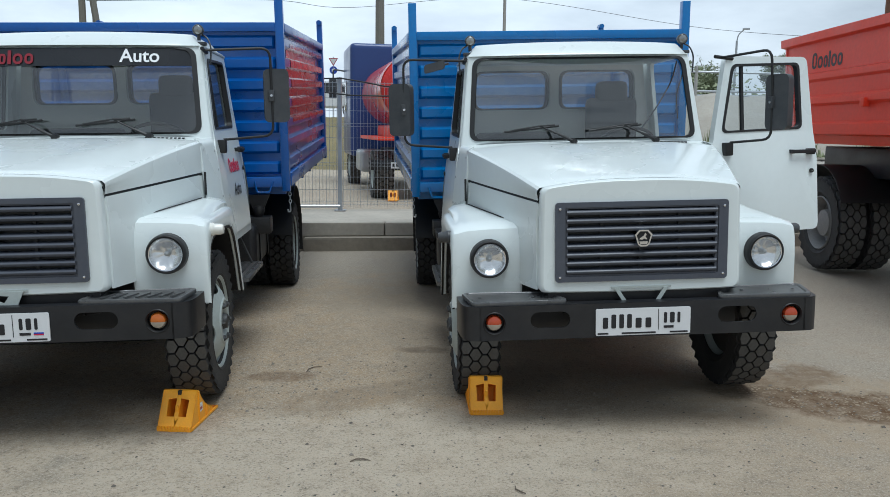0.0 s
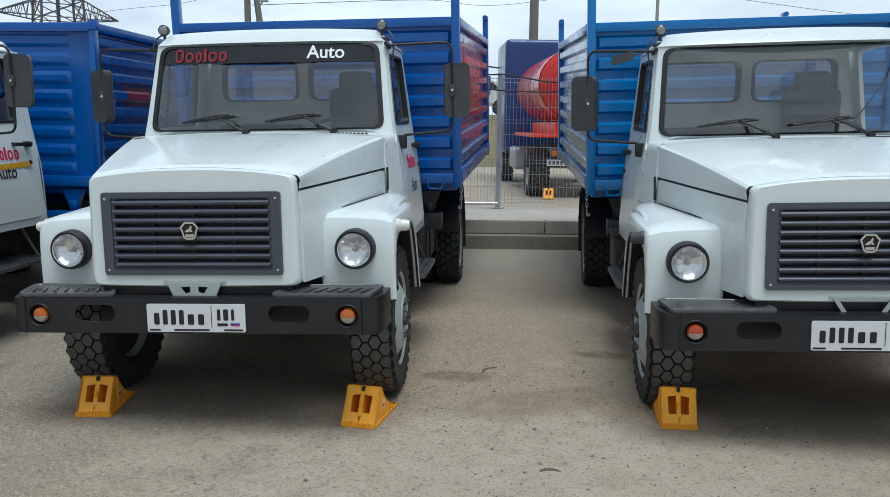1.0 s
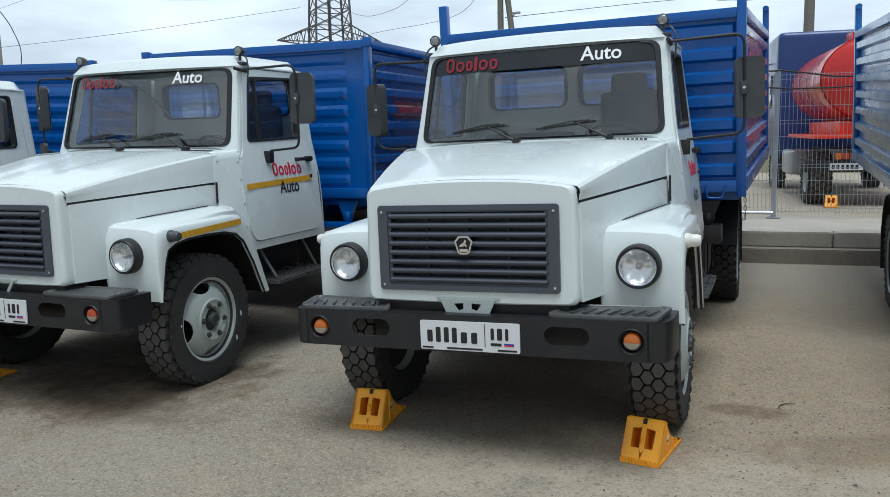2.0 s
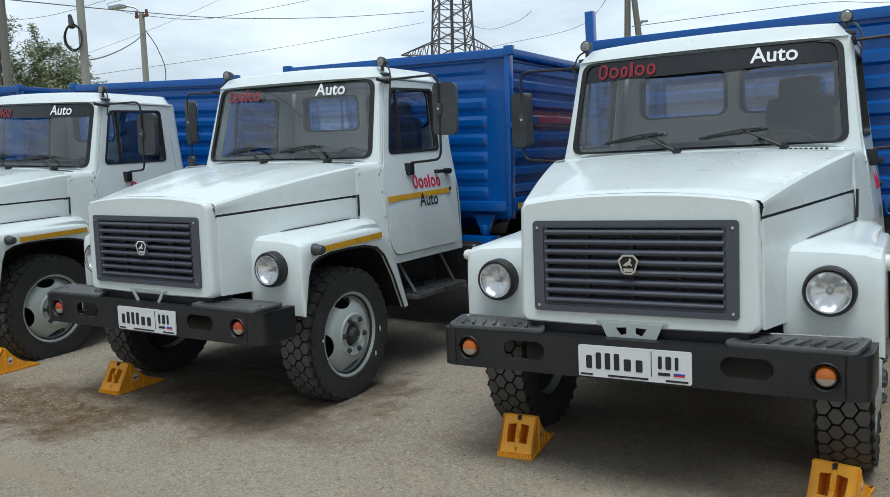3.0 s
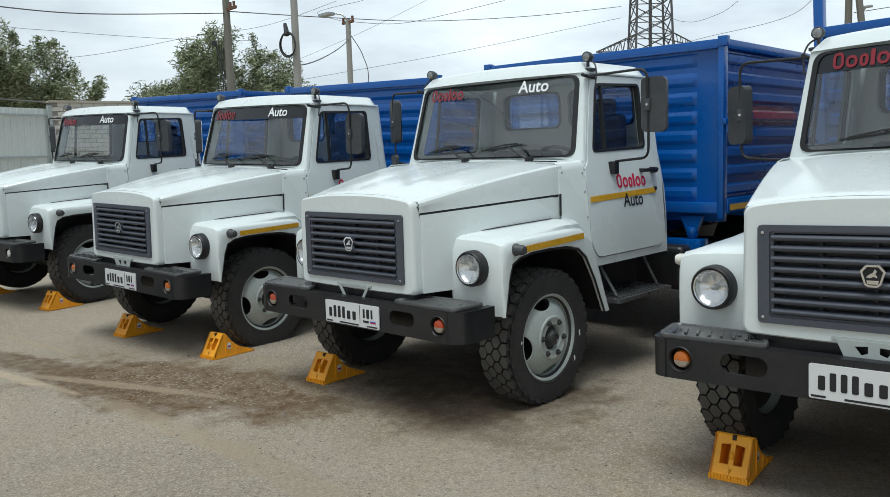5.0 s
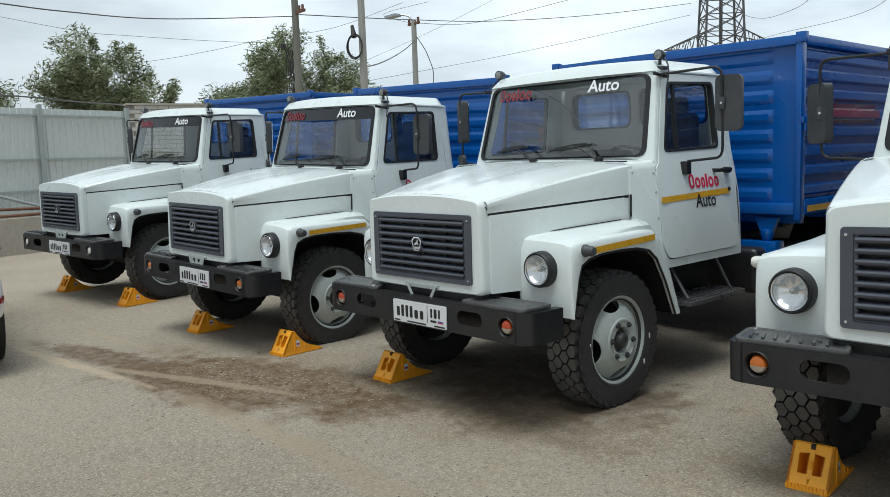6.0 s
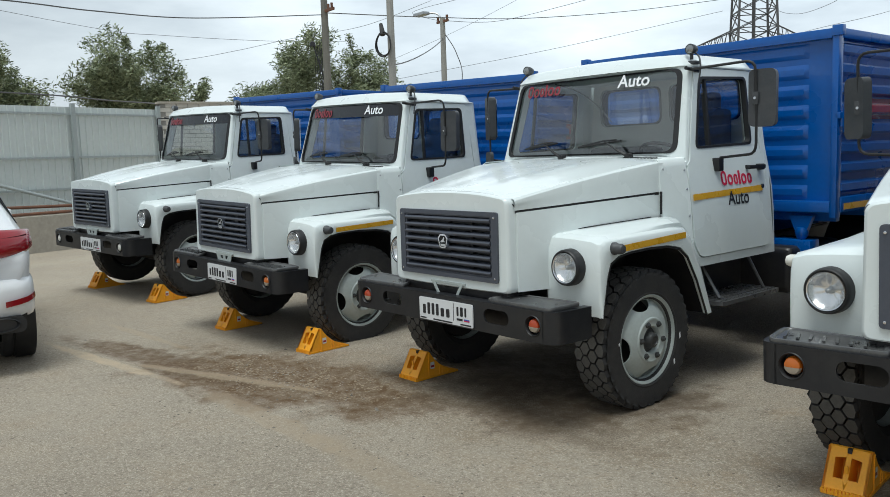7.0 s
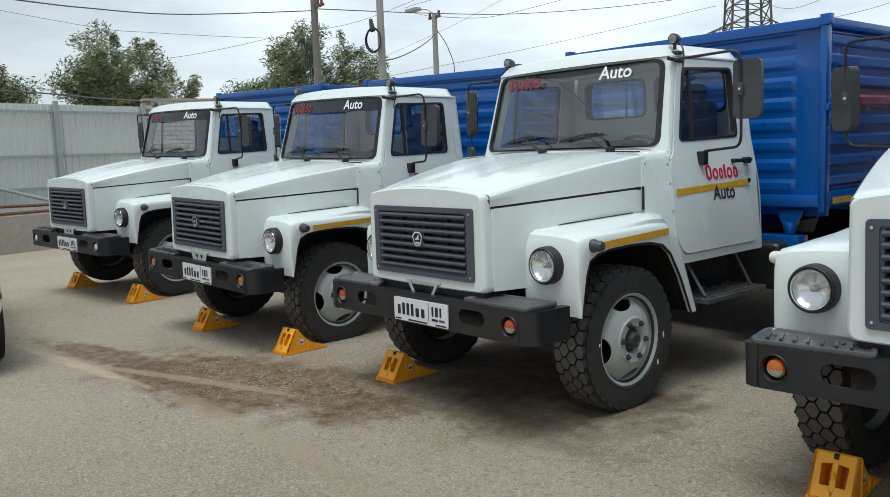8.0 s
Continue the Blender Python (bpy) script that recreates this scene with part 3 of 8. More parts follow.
def make_bonnet(truck):
    bm = bmesh.new()
    rows = []
    for j in range(15):
        y = -0.768 + 1.19 * j / 14
        w, z, sw, sz = ridge(y)
        k = j / 14
        c = 0.044 - 0.022 * k
        half = [(w * u, y, z + c * (1 - u ** 2.4) + 0.006 * (1 if 0.35 < u < 0.75 else 0) * min(1, k * 4)) for u in (0.0, 0.2, 0.33, 0.4, 0.55, 0.7, 0.78, 0.88, 0.95, 0.985)]
        half += [(w + 0.004, y, z - 0.012), (w + 0.007, y, z - 0.03), (w + (sw - w) * 0.5 + 0.004, y, z + (sz - z) * 0.5), (sw, y, sz)]
        rows.append([(-q[0], q[1], q[2]) for q in half[:0:-1]] + half)
    front = [(q[0] * 0.997, q[1] - 0.012, q[2] - 0.006) for q in rows[0]]
    sheet(bm, [front] + rows)
    part("bonnet", bm, WHITE, truck, smooth=32)
    # dark gap under the bonnet's edges
    for s in (-1, 1):
        bm = bmesh.new()
        a = [(s * (ridge(y)[2] - 0.008), y, ridge(y)[3] + 0.003) for y in (-0.77, -0.55, -0.35, -0.12, 0.1, 0.30)]
        sheet(bm, [a, [(q[0] + s * 0.004, q[1], q[2] - 0.022) for q in a]])
        part("bonnet_gap", bm, SEAL, truck)
    bm = bmesh.new()
    line = [(x, -0.788, 1.399 + 0.046 * (1 - abs(x / 0.56) ** 2.4) - 0.020 * (abs(x) / 0.556) ** 12) for x in [-0.556 + 0.0556 * i for i in range(21)]]
    tube(bm, line, 0.0048, 5)
    part("nose_gap", bm, SEAL, truck)
    for s in (-1, 1):
        bm = bmesh.new()
        tube(bm, [(s * 0.560, -0.785, 1.375), (s * 0.567, -0.757, 1.335), (s * 0.571, -0.756, 1.20), (s * 0.577, -0.756, 0.83)], 0.0045, 5)
        part("nose_seam", bm, SEAL, truck)
    # side panels below the seam, with a pressed corner mark
    for s in (-1, 1):
        bm = bmesh.new()
        top = [(s * ridge(y)[2], y, ridge(y)[3] - 0.014) for y in [-0.765 + 1.1 * i / 8 for i in range(9)]]
        sheet(bm, [top, [(q[0] + s * 0.006, q[1], 1.22) for q in top], [(q[0] + s * 0.008, q[1], 0.83 if q[1] < -0.45 else 1.14) for q in top]], (-s * 0.012, 0, 0))
        part("bonnet_side", bm, WHITE, truck)
        bm = bmesh.new()
        tube(bm, bent([(s * 0.605, -0.655, 1.20), (s * 0.605, -0.655, 1.275), (s * 0.628, -0.555, 1.283)], 0.02), 0.0025, 5)
        part("pressed_mark", bm, WHITE, truck)
        # cowl side panel between bonnet and door, with bolts
        bm = bmesh.new()
        fore = [(0.815, 1.612), (0.846, 1.597), (0.858, 1.55), (0.862, 1.47), (0.869, 1.39), (0.884, 1.235), (0.895, 1.05)]
        aft = [(0.868, 1.618), (0.886, 1.605), (0.896, 1.56), (0.912, 1.48), (0.926, 1.40), (0.945, 1.235), (0.955, 1.05)]
        sheet(bm, [[(s * (a[0] + (b[0] - a[0]) * t), 0.305 + 0.247 * t, a[1] + (b[1] - a[1]) * t) for t in (0.0, 0.5, 1.0)] for a, b in zip(fore, aft)], (-s * 0.012, 0, 0))
        cowl_side = part("cowl_side_panel", bm, WHITE, truck, smooth=50)
        for x, y, z in ((0.862, 0.335, 1.54), (0.900, 0.53, 1.53), (0.942, 0.53, 1.22), (0.920, 0.53, 1.40)):
            bm = bmesh.new()
            lathe(bm, [(0.001, 0.006), (0.007, 0.005), (0.009, 0)], (s * x, y, z), "x", 8, s)
            part("bolt_head", bm, GALV, cowl_side)
        # dark joint at the panel's front edge
        bm = bmesh.new()
        box(bm, s * 0.868, s * 0.881, 0.296, 0.304, 1.245, 1.395)
        part("panel_gap", bm, SEAL, truck)
    # cowl below the windscreen with vents and washer jets
    bm = bmesh.new()
    rows = []
    for v in (0.0, 0.35, 0.7, 1.0):
        row = []
        for i in range(-8, 9):
            u = i / 8
            x = u * (0.835 + 0.045 * v)
            y0, y1 = 0.385, screen_y(x, 1.60) + 0.01
            row.append((x, y0 + (y1 - y0) * v, 1.600 + 0.022 * (1 - abs(u) ** 2) - 0.012 * abs(u) ** 6 * (1 - v) + 0.014 * v * v))
        rows.append(row)
    sheet(bm, rows)
    cowl = part("cowl", bm, WHITE, truck)
    for i in range(10):
        x = 0.47 + i * 0.026
        bm = bmesh.new()
        box(bm, x, x + 0.015, 0.43 + 0.14 * (x - 0.47), 0.452 + 0.14 * (x - 0.47), 1.610 - 0.03 * (x - 0.47), 1.626 - 0.03 * (x - 0.47))
        part("vent_slot", bm, SEAL, cowl)
    for x in (-0.308, 0.303):
        bm = bmesh.new()
        lathe(bm, [(0.001, 0.020), (0.008, 0.017), (0.010, -0.012)], (x, 0.168, 1.588), "z", 8)
        part("washer_jet", bm, SEAL, cowl)


def dense(loop, step):
    """The same 2D loop with points no further apart than step."""
    out = []
    for (x0, y0), (x1, y1) in zip(loop, loop[1:] + loop[:1]):
        n = max(1, math.ceil(math.hypot(x1 - x0, y1 - y0) / step))
        out += [(x0 + (x1 - x0) * i / n, y0 + (y1 - y0) * i / n) for i in range(n)]
    return out


def make_nose(truck):
    outer = dense(quad_round([(-0.572, 0.822), (0.572, 0.822), (0.560, 1.404), (-0.560, 1.404)], 0.040), 0.06)
    hole = rounded(-0.477, 0.477, 0.890, 1.316, 0.012, 2)
    bm = bmesh.new()
    top = lambda x, z: z + (0.044 * (1 - abs(x / 0.57) ** 2.4) if z > 1.33 else -0.008 * (1 - abs(x / 0.57) ** 2.4) if z < 0.87 else 0)
    face = lambda z: -0.838 + 0.008 * (z - 0.8)
    inner = scaled(outer, 0.962, 0.962)
    mid = scaled(outer, 0.988, 0.988)
    ring(bm, inner, hole, lambda x, z: (x, face(z), top(x, z)), (0, 0.03, 0))
    sheet(bm, [[(x, face(z), top(x, z)) for x, z in inner + inner[:1]], [(x, face(z) + 0.007, top(x, z)) for x, z in mid + mid[:1]], [(x, -0.812, top(x, z)) for x, z in outer + outer[:1]], [(x, -0.757, top(x, z)) for x, z in outer + outer[:1]]])
    part("nose_panel", bm, WHITE, truck, smooth=50)
    # grille: surround, eight louvres and a dark backing
    bm = bmesh.new()
    ring(bm, rounded(-0.485, 0.485, 0.882, 1.324, 0.018, 3), rounded(-0.432, 0.432, 0.912, 1.296, 0.01, 2), lambda x, z: (x, -0.852 + 0.006 * (z - 0.8), z), (0, 0.03, 0))
    grille = part("grille", bm, GRILLE, truck)
    bm = bmesh.new()
    ring(bm, rounded(-0.432, 0.432, 0.912, 1.296, 0.01, 2), rounded(-0.415, 0.415, 0.922, 1.288, 0.008, 2), lambda x, z: (x, -0.842, z), (0, 0.03, 0))
    part("inner_frame", bm, GRILLE, grille)
    for i in range(8):
        z = 0.932 + i * 0.0472
        bm = bmesh.new()
        plate(bm, [(-0.852, z - 0.004), (-0.856, z + 0.001), (-0.857, z + 0.007), (-0.854, z + 0.013), (-0.848, z + 0.017), (-0.805, z + 0.024), (-0.805, z + 0.013), (-0.845, z - 0.008)], lambda y, zz: (-0.422, y, zz), (0.844, 0, 0))
        part("louvre", bm, GRILLE, grille)
    bm = bmesh.new()
    box(bm, -0.46, 0.46, -0.80, -0.785, 0.89, 1.32)
    for x in (-0.22, 0.0, 0.22):
        box(bm, x - 0.008, x + 0.008, -0.818, -0.80, 0.91, 1.30)
    part("grille_backing", bm, SEAL, grille)
    for x in (-0.460, 0.460):
        for z in (0.910, 1.290):
            bm = bmesh.new()
            lathe(bm, [(0.001, -0.006), (0.007, -0.005), (0.009, 0.004)], (x, -0.850, z), "y", 8)
            part("grille_bolt", bm, CHROME, grille)
    # shield-shaped badge: a bright rim, a dark field and a plain leaping form
    shield = [(-0.026, 0.046), (0.026, 0.046), (0.049, 0.020), (0.032, -0.036), (0.018, -0.046), (-0.018, -0.046), (-0.032, -0.036), (-0.049, 0.020)]
    at = lambda y: lambda x, z: (x, y, 1.122 + z)
    bm = bmesh.new()
    ring(bm, shield, [(x * 0.80, z * 0.82) for x, z in shield], at(-0.876), (0, 0.03, 0))
    plate(bm, [(-0.020, -0.034), (0.020, -0.034), (0.024, -0.018), (-0.024, -0.018)], at(-0.875), (0, 0.02, 0))
    plate(bm, [(-0.026, -0.006), (-0.008, -0.008), (0.004, -0.002), (0.016, -0.008), (0.018, -0.002), (0.010, 0.008), (0.016, 0.020), (0.008, 0.030), (0.000, 0.014), (-0.014, 0.006)], at(-0.875), (0, 0.02, 0))
    part("badge", bm, CHROME, grille, "bright shield-shaped badge")
    bm = bmesh.new()
    plate(bm, [(x * 0.86, z * 0.86) for x, z in shield], at(-0.866), (0, 0.015, 0))
    part("badge_field", bm, SEAL, grille)


FENDER_OUT = [(-0.530, 0.690), (-0.543, 0.80), (-0.547, 0.95), (-0.543, 1.085), (-0.530, 1.130), (-0.49, 1.152), (-0.30, 1.158), (0.0, 1.163), (0.20, 1.168), (0.34, 1.162), (0.415, 1.100), (0.535, 0.885), (0.672, 0.548)]
FENDER_ARCH = [(-0.520, 0.682), (-0.505, 0.765), (-0.488, 0.85), (-0.472, 0.925), (-0.440, 1.003), (-0.36, 1.040), (-0.25, 1.056), (-0.05, 1.062), (0.14, 1.055), (0.28, 1.026), (0.37, 0.962), (0.48, 0.795), (0.606, 0.542)]


def make_fender(truck, s):
    bm = bmesh.new()
    n = len(FENDER_OUT)
    X = 1.034
    rows = []
    inner = lambda y: 0.618 + 0.272 * min(1, max(0, (y + 0.56) / 0.85)) ** 0.95
    for i in range(n):
        (yo, zo), (yi, zi) = FENDER_OUT[i], FENDER_ARCH[i]
        k = 0.16
        ye, ze = yo + (yi - yo) * k, zo + (zi - zo) * k
        front = i <= 3
        rise = 0.0 if front else 0.024 + 0.040 * max(0, min(1, (yo + 0.5) / 0.8))
        rows.append([(s * (X - 0.03), yi, zi), (s * X, yi + (yo - yi) * 0.06, zi + (zo - zi) * 0.06), (s * (X + 0.004), yi + (yo - yi) * 0.5, zi + (zo - zi) * 0.5),
                     (s * (X - 0.003), ye, ze), (s * (X - 0.016), yo + (yi - yo) * 0.04, zo + (zi - zo) * 0.04), (s * (X - 0.045), yo, zo),
                     (s * (X * 0.86 + inner(yo) * 0.14 - 0.02), yo - (0.005 if front else 0), zo + rise * 0.42), (s * (X * 0.5 + inner(yo) * 0.5), yo - (0.010 if front else 0), zo + rise * 0.8), (s * inner(yo), yo - (0.012 if front else 0), zo + rise)])
    sheet(bm, rows)
    part("fender", bm, WHITE, truck, smooth=40)
    bm = bmesh.new()
    rows = [[(s * 0.42, y, z + 0.004), (s * (X - 0.035), y, z + 0.004)] for y, z in FENDER_ARCH]
    sheet(bm, rows)
    sheet(bm, [[(s * 0.5, y, z), (s * 0.5, y, 0.55)] for y, z in FENDER_ARCH])
    part("wheel_arch_liner", bm, STEEL_BLACK, truck)
    bm = bmesh.new()
    tube(bm, [(s * (X - 0.006), y, z - 0.004) for y, z in FENDER_ARCH], 0.008, 5)
    part("arch_edging", bm, SEAL, truck)
    # shut line against the bonnet side
    bm = bmesh.new()
    tube(bm, [(s * (inner(-0.58) + 0.002), -0.552, 0.75), (s * (inner(-0.58) + 0.002), -0.559, 1.08), (s * (inner(-0.56) + 0.003), -0.535, 1.155), (s * (inner(-0.5) + 0.004), -0.490, 1.180), (s * (inner(-0.2) + 0.004), -0.2, 1.204), (s * (inner(0.2) + 0.003), 0.2, 1.232)], 0.0035, 5)
    part("shut_line", bm, SEAL, truck)
    # headlight
    c = (s * 0.819, -0.590, 0.983)
    bm = bmesh.new()
    lathe(bm, [(0.114, 0.062), (0.112, -0.004), (0.109, -0.021), (0.103, -0.028), (0.097, -0.027), (0.095, -0.01)], c, "y", 36)
    lamp = part("headlight", bm, SEAL, truck, "round headlight in a black rubber ring")
    bm = bmesh.new()
    rings = lathe(bm, [(0.096, -0.02), (0.090, -0.014), (0.080, 0.000), (0.066, 0.010), (0.046, 0.018), (0.024, 0.023), (0.001, 0.025)], c, "y", 48)
    for i, row in enumerate(rings[1:5]):
        for k, v in enumerate(row):
            v.co.y += 0.0035 * math.cos(k * math.tau / 48 * 2 + 0.5) * (i + 1) / 4 + 0.0012 * (1 if (k // 3) % 2 else -1)
    part("reflector", bm, REFLECTOR, lamp, smooth=60)
    bm = bmesh.new()
    lathe(bm, [(0.096, -0.022), (0.093, -0.029), (0.087, -0.026), (0.088, -0.015)], c, "y", 36)
    part("trim_ring", bm, CHROME, lamp)
    bm = bmesh.new()
    lathe(bm, [(0.013, 0.024), (0.015, 0.012), (0.013, -0.002), (0.006, -0.010), (0.001, -0.011)], c, "y", 14)
    part("bulb", bm, GALV, lamp)
    bm = bmesh.new()
    lathe(bm, [(0.093, -0.024), (0.072, -0.034), (0.045, -0.041), (0.001, -0.044)], c, "y", 36)
    lens = part("lens", bm, LAMPGLASS, lamp)
    lens.visible_shadow = False
    # marker lamp on the fender's side
    return s


def make_marker(truck, s, lens):
    c = Vector((s * 1.030, -0.415, 1.096))
    bm = bmesh.new()
    lathe(bm, [(0.001, -0.02), (0.038, -0.02), (0.039, 0.018), (0.033, 0.026), (0.032, 0.060), (0.025, 0.076), (0.001, 0.080)], c, "x", 18, s)
    part("marker_lamp", bm, lens, truck, "round marker lamp on the fender")


def make_bumper(truck, lens, plated=False):
    z0, z1 = 0.585, 0.776
    bm = bmesh.new()
    slot = rounded(0.415, 0.635, 0.648, 0.738, 0.044, 4)
    for s in (-1, 1):
        ring(bm, [(0.33, z0), (0.71, z0), (0.71, z1), (0.33, z1)], slot, lambda x, z, s=s: (s * x, -0.93, z), (0, 0.012, 0))
        hole = [(0.834 + 0.062 * math.cos(a), 0.682 + 0.062 * math.sin(a)) for a in (k * math.tau / 20 for k in range(20))]
        ring(bm, [(0.71, z0), (0.915, z0), (0.915, z1), (0.71, z1)], hole, lambda x, z, s=s: (s * x, -0.93, z), (0, 0.012, 0))
        arc = [(0.915, -0.93), (0.955, -0.922), (0.985, -0.90), (1.0, -0.87), (1.012, -0.80), (1.016, -0.62)]
        sheet(bm, [[(s * x, y, z) for x, y in arc] for z in (z0, z1)], (-s * 0.01, 0, 0))
    box(bm, -0.33, 0.33, -0.93, -0.918, z0, z1)
    # turned-in flanges
    for z in (z0, z1 - 0.01):
        plate(bm, [(-1.005, -0.62), (-1.0, -0.87), (-0.955, -0.922), (-0.9, -0.929), (0.9, -0.929), (0.955, -0.922), (1.0, -0.87), (1.005, -0.62), (0.96, -0.62), (0.93, -0.85), (-0.93, -0.85), (-0.96, -0.62)], lambda x, y, z=z: (x, y, z), (0, 0, 0.01))
    bumper = part("bumper", bm, BUMPER, truck, smooth=30)
    for s in (-1, 1):
        bm = bmesh.new()
        outline = quad_round([(s * 0.42, -0.908), (s * 0.955, -0.918), (s * 0.996, -0.685), (s * 0.50, -0.715)], 0.04)
        lift = lambda x, y: 0.012 * max(0, min(1, (y + 0.92) / 0.08))
        cx, cy = sum(q[0] for q in outline) / len(outline), sum(q[1] for q in outline) / len(outline)
        loops = [[bm.verts.new((x + (cx - x) * k, y + (cy - y) * k, z1 + h + lift(x, y))) for x, y in outline] for k, h in ((0.006, -0.006), (-0.010, 0.004), (-0.010, 0.012), (0.0, 0.019), (0.05, 0.022), (0.085, 0.019), (0.10, 0.013), (0.14, 0.012))]
        for low, top in zip(loops, loops[1:]):
            for i in range(len(top)):
                k = (i + 1) % len(top)
                bm.faces.new((low[i], low[k], top[k], top[i]))
        bm.faces.new(loops[-1])
        for i in range(7 if plated else 0):
            x = s * (0.53 + 0.060 * i)
            plate(bm, [(x, -0.87), (x + s * 0.014, -0.87), (x + s * 0.055, -0.765), (x + s * 0.041, -0.765)], lambda a, b: (a, b, z1 + 0.020), (0, 0, 0.008))
        for x in (0.60, 0.90):
            lathe(bm, [(0.001, 0.006), (0.009, 0.005), (0.011, 0.0)], (s * x, -0.80, z1 + 0.024), "z", 8)
        part("tread_plate", bm, TREAD, bumper, smooth=50)
        bm = bmesh.new()
        lathe(bm, [(0.064, -0.0), (0.060, -0.006), (0.054, 0.004), (0.054, 0.040), (0.001, 0.042)], (s * 0.834, -0.93, 0.682), "y", 24)
        part("lamp_cup", bm, SEAL, bumper)
        bm = bmesh.new()
        lathe(bm, [(0.043, 0.04), (0.042, 0.012), (0.036, 0.002), (0.02, -0.003), (0.001, -0.004)], (s * 0.834, -0.93, 0.682), "y", 24)
        part("indicator_lens", bm, lens, bumper)
        bm = bmesh.new()
        lathe(bm, [(0.0428, 0.012), (0.0365, 0.0008), (0.02, -0.0043), (0.001, -0.0053)], (s * 0.834, -0.93, 0.682), "y", 24)
        bmesh.ops.bisect_plane(bm, geom=bm.verts[:] + bm.edges[:] + bm.faces[:], plane_co=(0, 0, 0.676), plane_no=(0, 0, 1), clear_outer=True)
        part("clear_lens_half", bm, LENSDULL if lens is not LENSWHITE else LENSWHITE, bumper)
    # brackets and the dark cross member behind
    bm = bmesh.new()
    box(bm, -0.52, 0.52, -0.80, -0.60, 0.70, 0.86, 0.02)
    part("cross_member", bm, STEEL_BLACK, truck)
    bm = bmesh.new()
    box(bm, -0.60, 0.60, -0.72, -0.66, 0.56, 0.80, 0.01)
    part("radiator_support", bm, STEEL_BLACK, truck)
    # pale latch bracket: two slanting legs under a bar, or a plate with two cut-outs
    bm = bmesh.new()
    if plated:
        for s in (-1, 1):
            ring(bm, [(0.0, 0.765), (s * 0.115, 0.765), (s * 0.150, 0.842), (0.0, 0.842)], [(s * 0.022, 0.792), (s * 0.050, 0.782), (s * 0.075, 0.818), (s * 0.022, 0.822)], lambda x, z: (x, -0.852, z), (0, 0.006, 0))
    else:
        for s in (-1, 1):
            plate(bm, [(s * 0.13, 0.842), (s * 0.155, 0.842), (s * 0.105, 0.765), (s * 0.08, 0.765)], lambda x, z: (x, -0.85, z), (0, 0.006, 0))
    box(bm, -0.17, 0.17, -0.846, -0.82, 0.838, 0.85)
    part("bonnet_latch", bm, RIM, truck)
    bumper.matrix_basis = Matrix.Translation((0, 0.014, -0.004))
    return bumper


def make_number_plate(truck, dx, flag=True):
    """A plate with plain bars where its characters stand."""
    bm = bmesh.new()
    plate(bm, rounded(dx - 0.265, dx + 0.265, 0.592, 0.742, 0.008, 2), lambda x, z: (x, -0.9265, z), (0, 0.008, 0))
    p = part("number_plate", bm, PLATE, truck, "white number plate with plain dark bars")
    bars = [(0.028, 0.040, 0.062), (0.076, 0.036, 0.078), (0.120, 0.036, 0.078), (0.164, 0.036, 0.078), (0.210, 0.046, 0.056), (0.266, 0.044, 0.056), (0.372, 0.024, 0.060), (0.404, 0.036, 0.060), (0.448, 0.022, 0.060)]
    for x, w, h in bars:
        z = 0.632 if x < 0.36 else 0.655
        ringed = rounded(x - 0.26 + dx + w * 0.14, x + w * 0.86 - 0.26 + dx, z, z + h, 0.006, 2)
        bm = bmesh.new()
        plate(bm, ringed, lambda a, b: (a, -0.9285, b), (0, 0.003, 0))
        part("plate_bar", bm, INK, p)
    for x, w, z, h in ((0.083, 0.003, 0.618, 0.116), (0.115, 0.055, 0.626, 0.014), (-0.255, 0.06, 0.599, 0.009), (-0.12, 0.19, 0.599, 0.009), (0.15, 0.10, 0.599, 0.009)):
        bm = bmesh.new()
        box(bm, dx + x, dx + x + w, -0.9285, -0.9265, z, z + h)
        part("plate_bar", bm, INK, p)
    if flag:
        bm = bmesh.new()
        box(bm, dx + 0.185, dx + 0.235, -0.9285, -0.9265, 0.6335, 0.6405)
        part("flag_stripe", bm, FLAG_BLUE, p)
        bm = bmesh.new()
        box(bm, dx + 0.185, dx + 0.235, -0.9285, -0.9265, 0.626, 0.633)
        part("flag_stripe", bm, INK_RED, p)


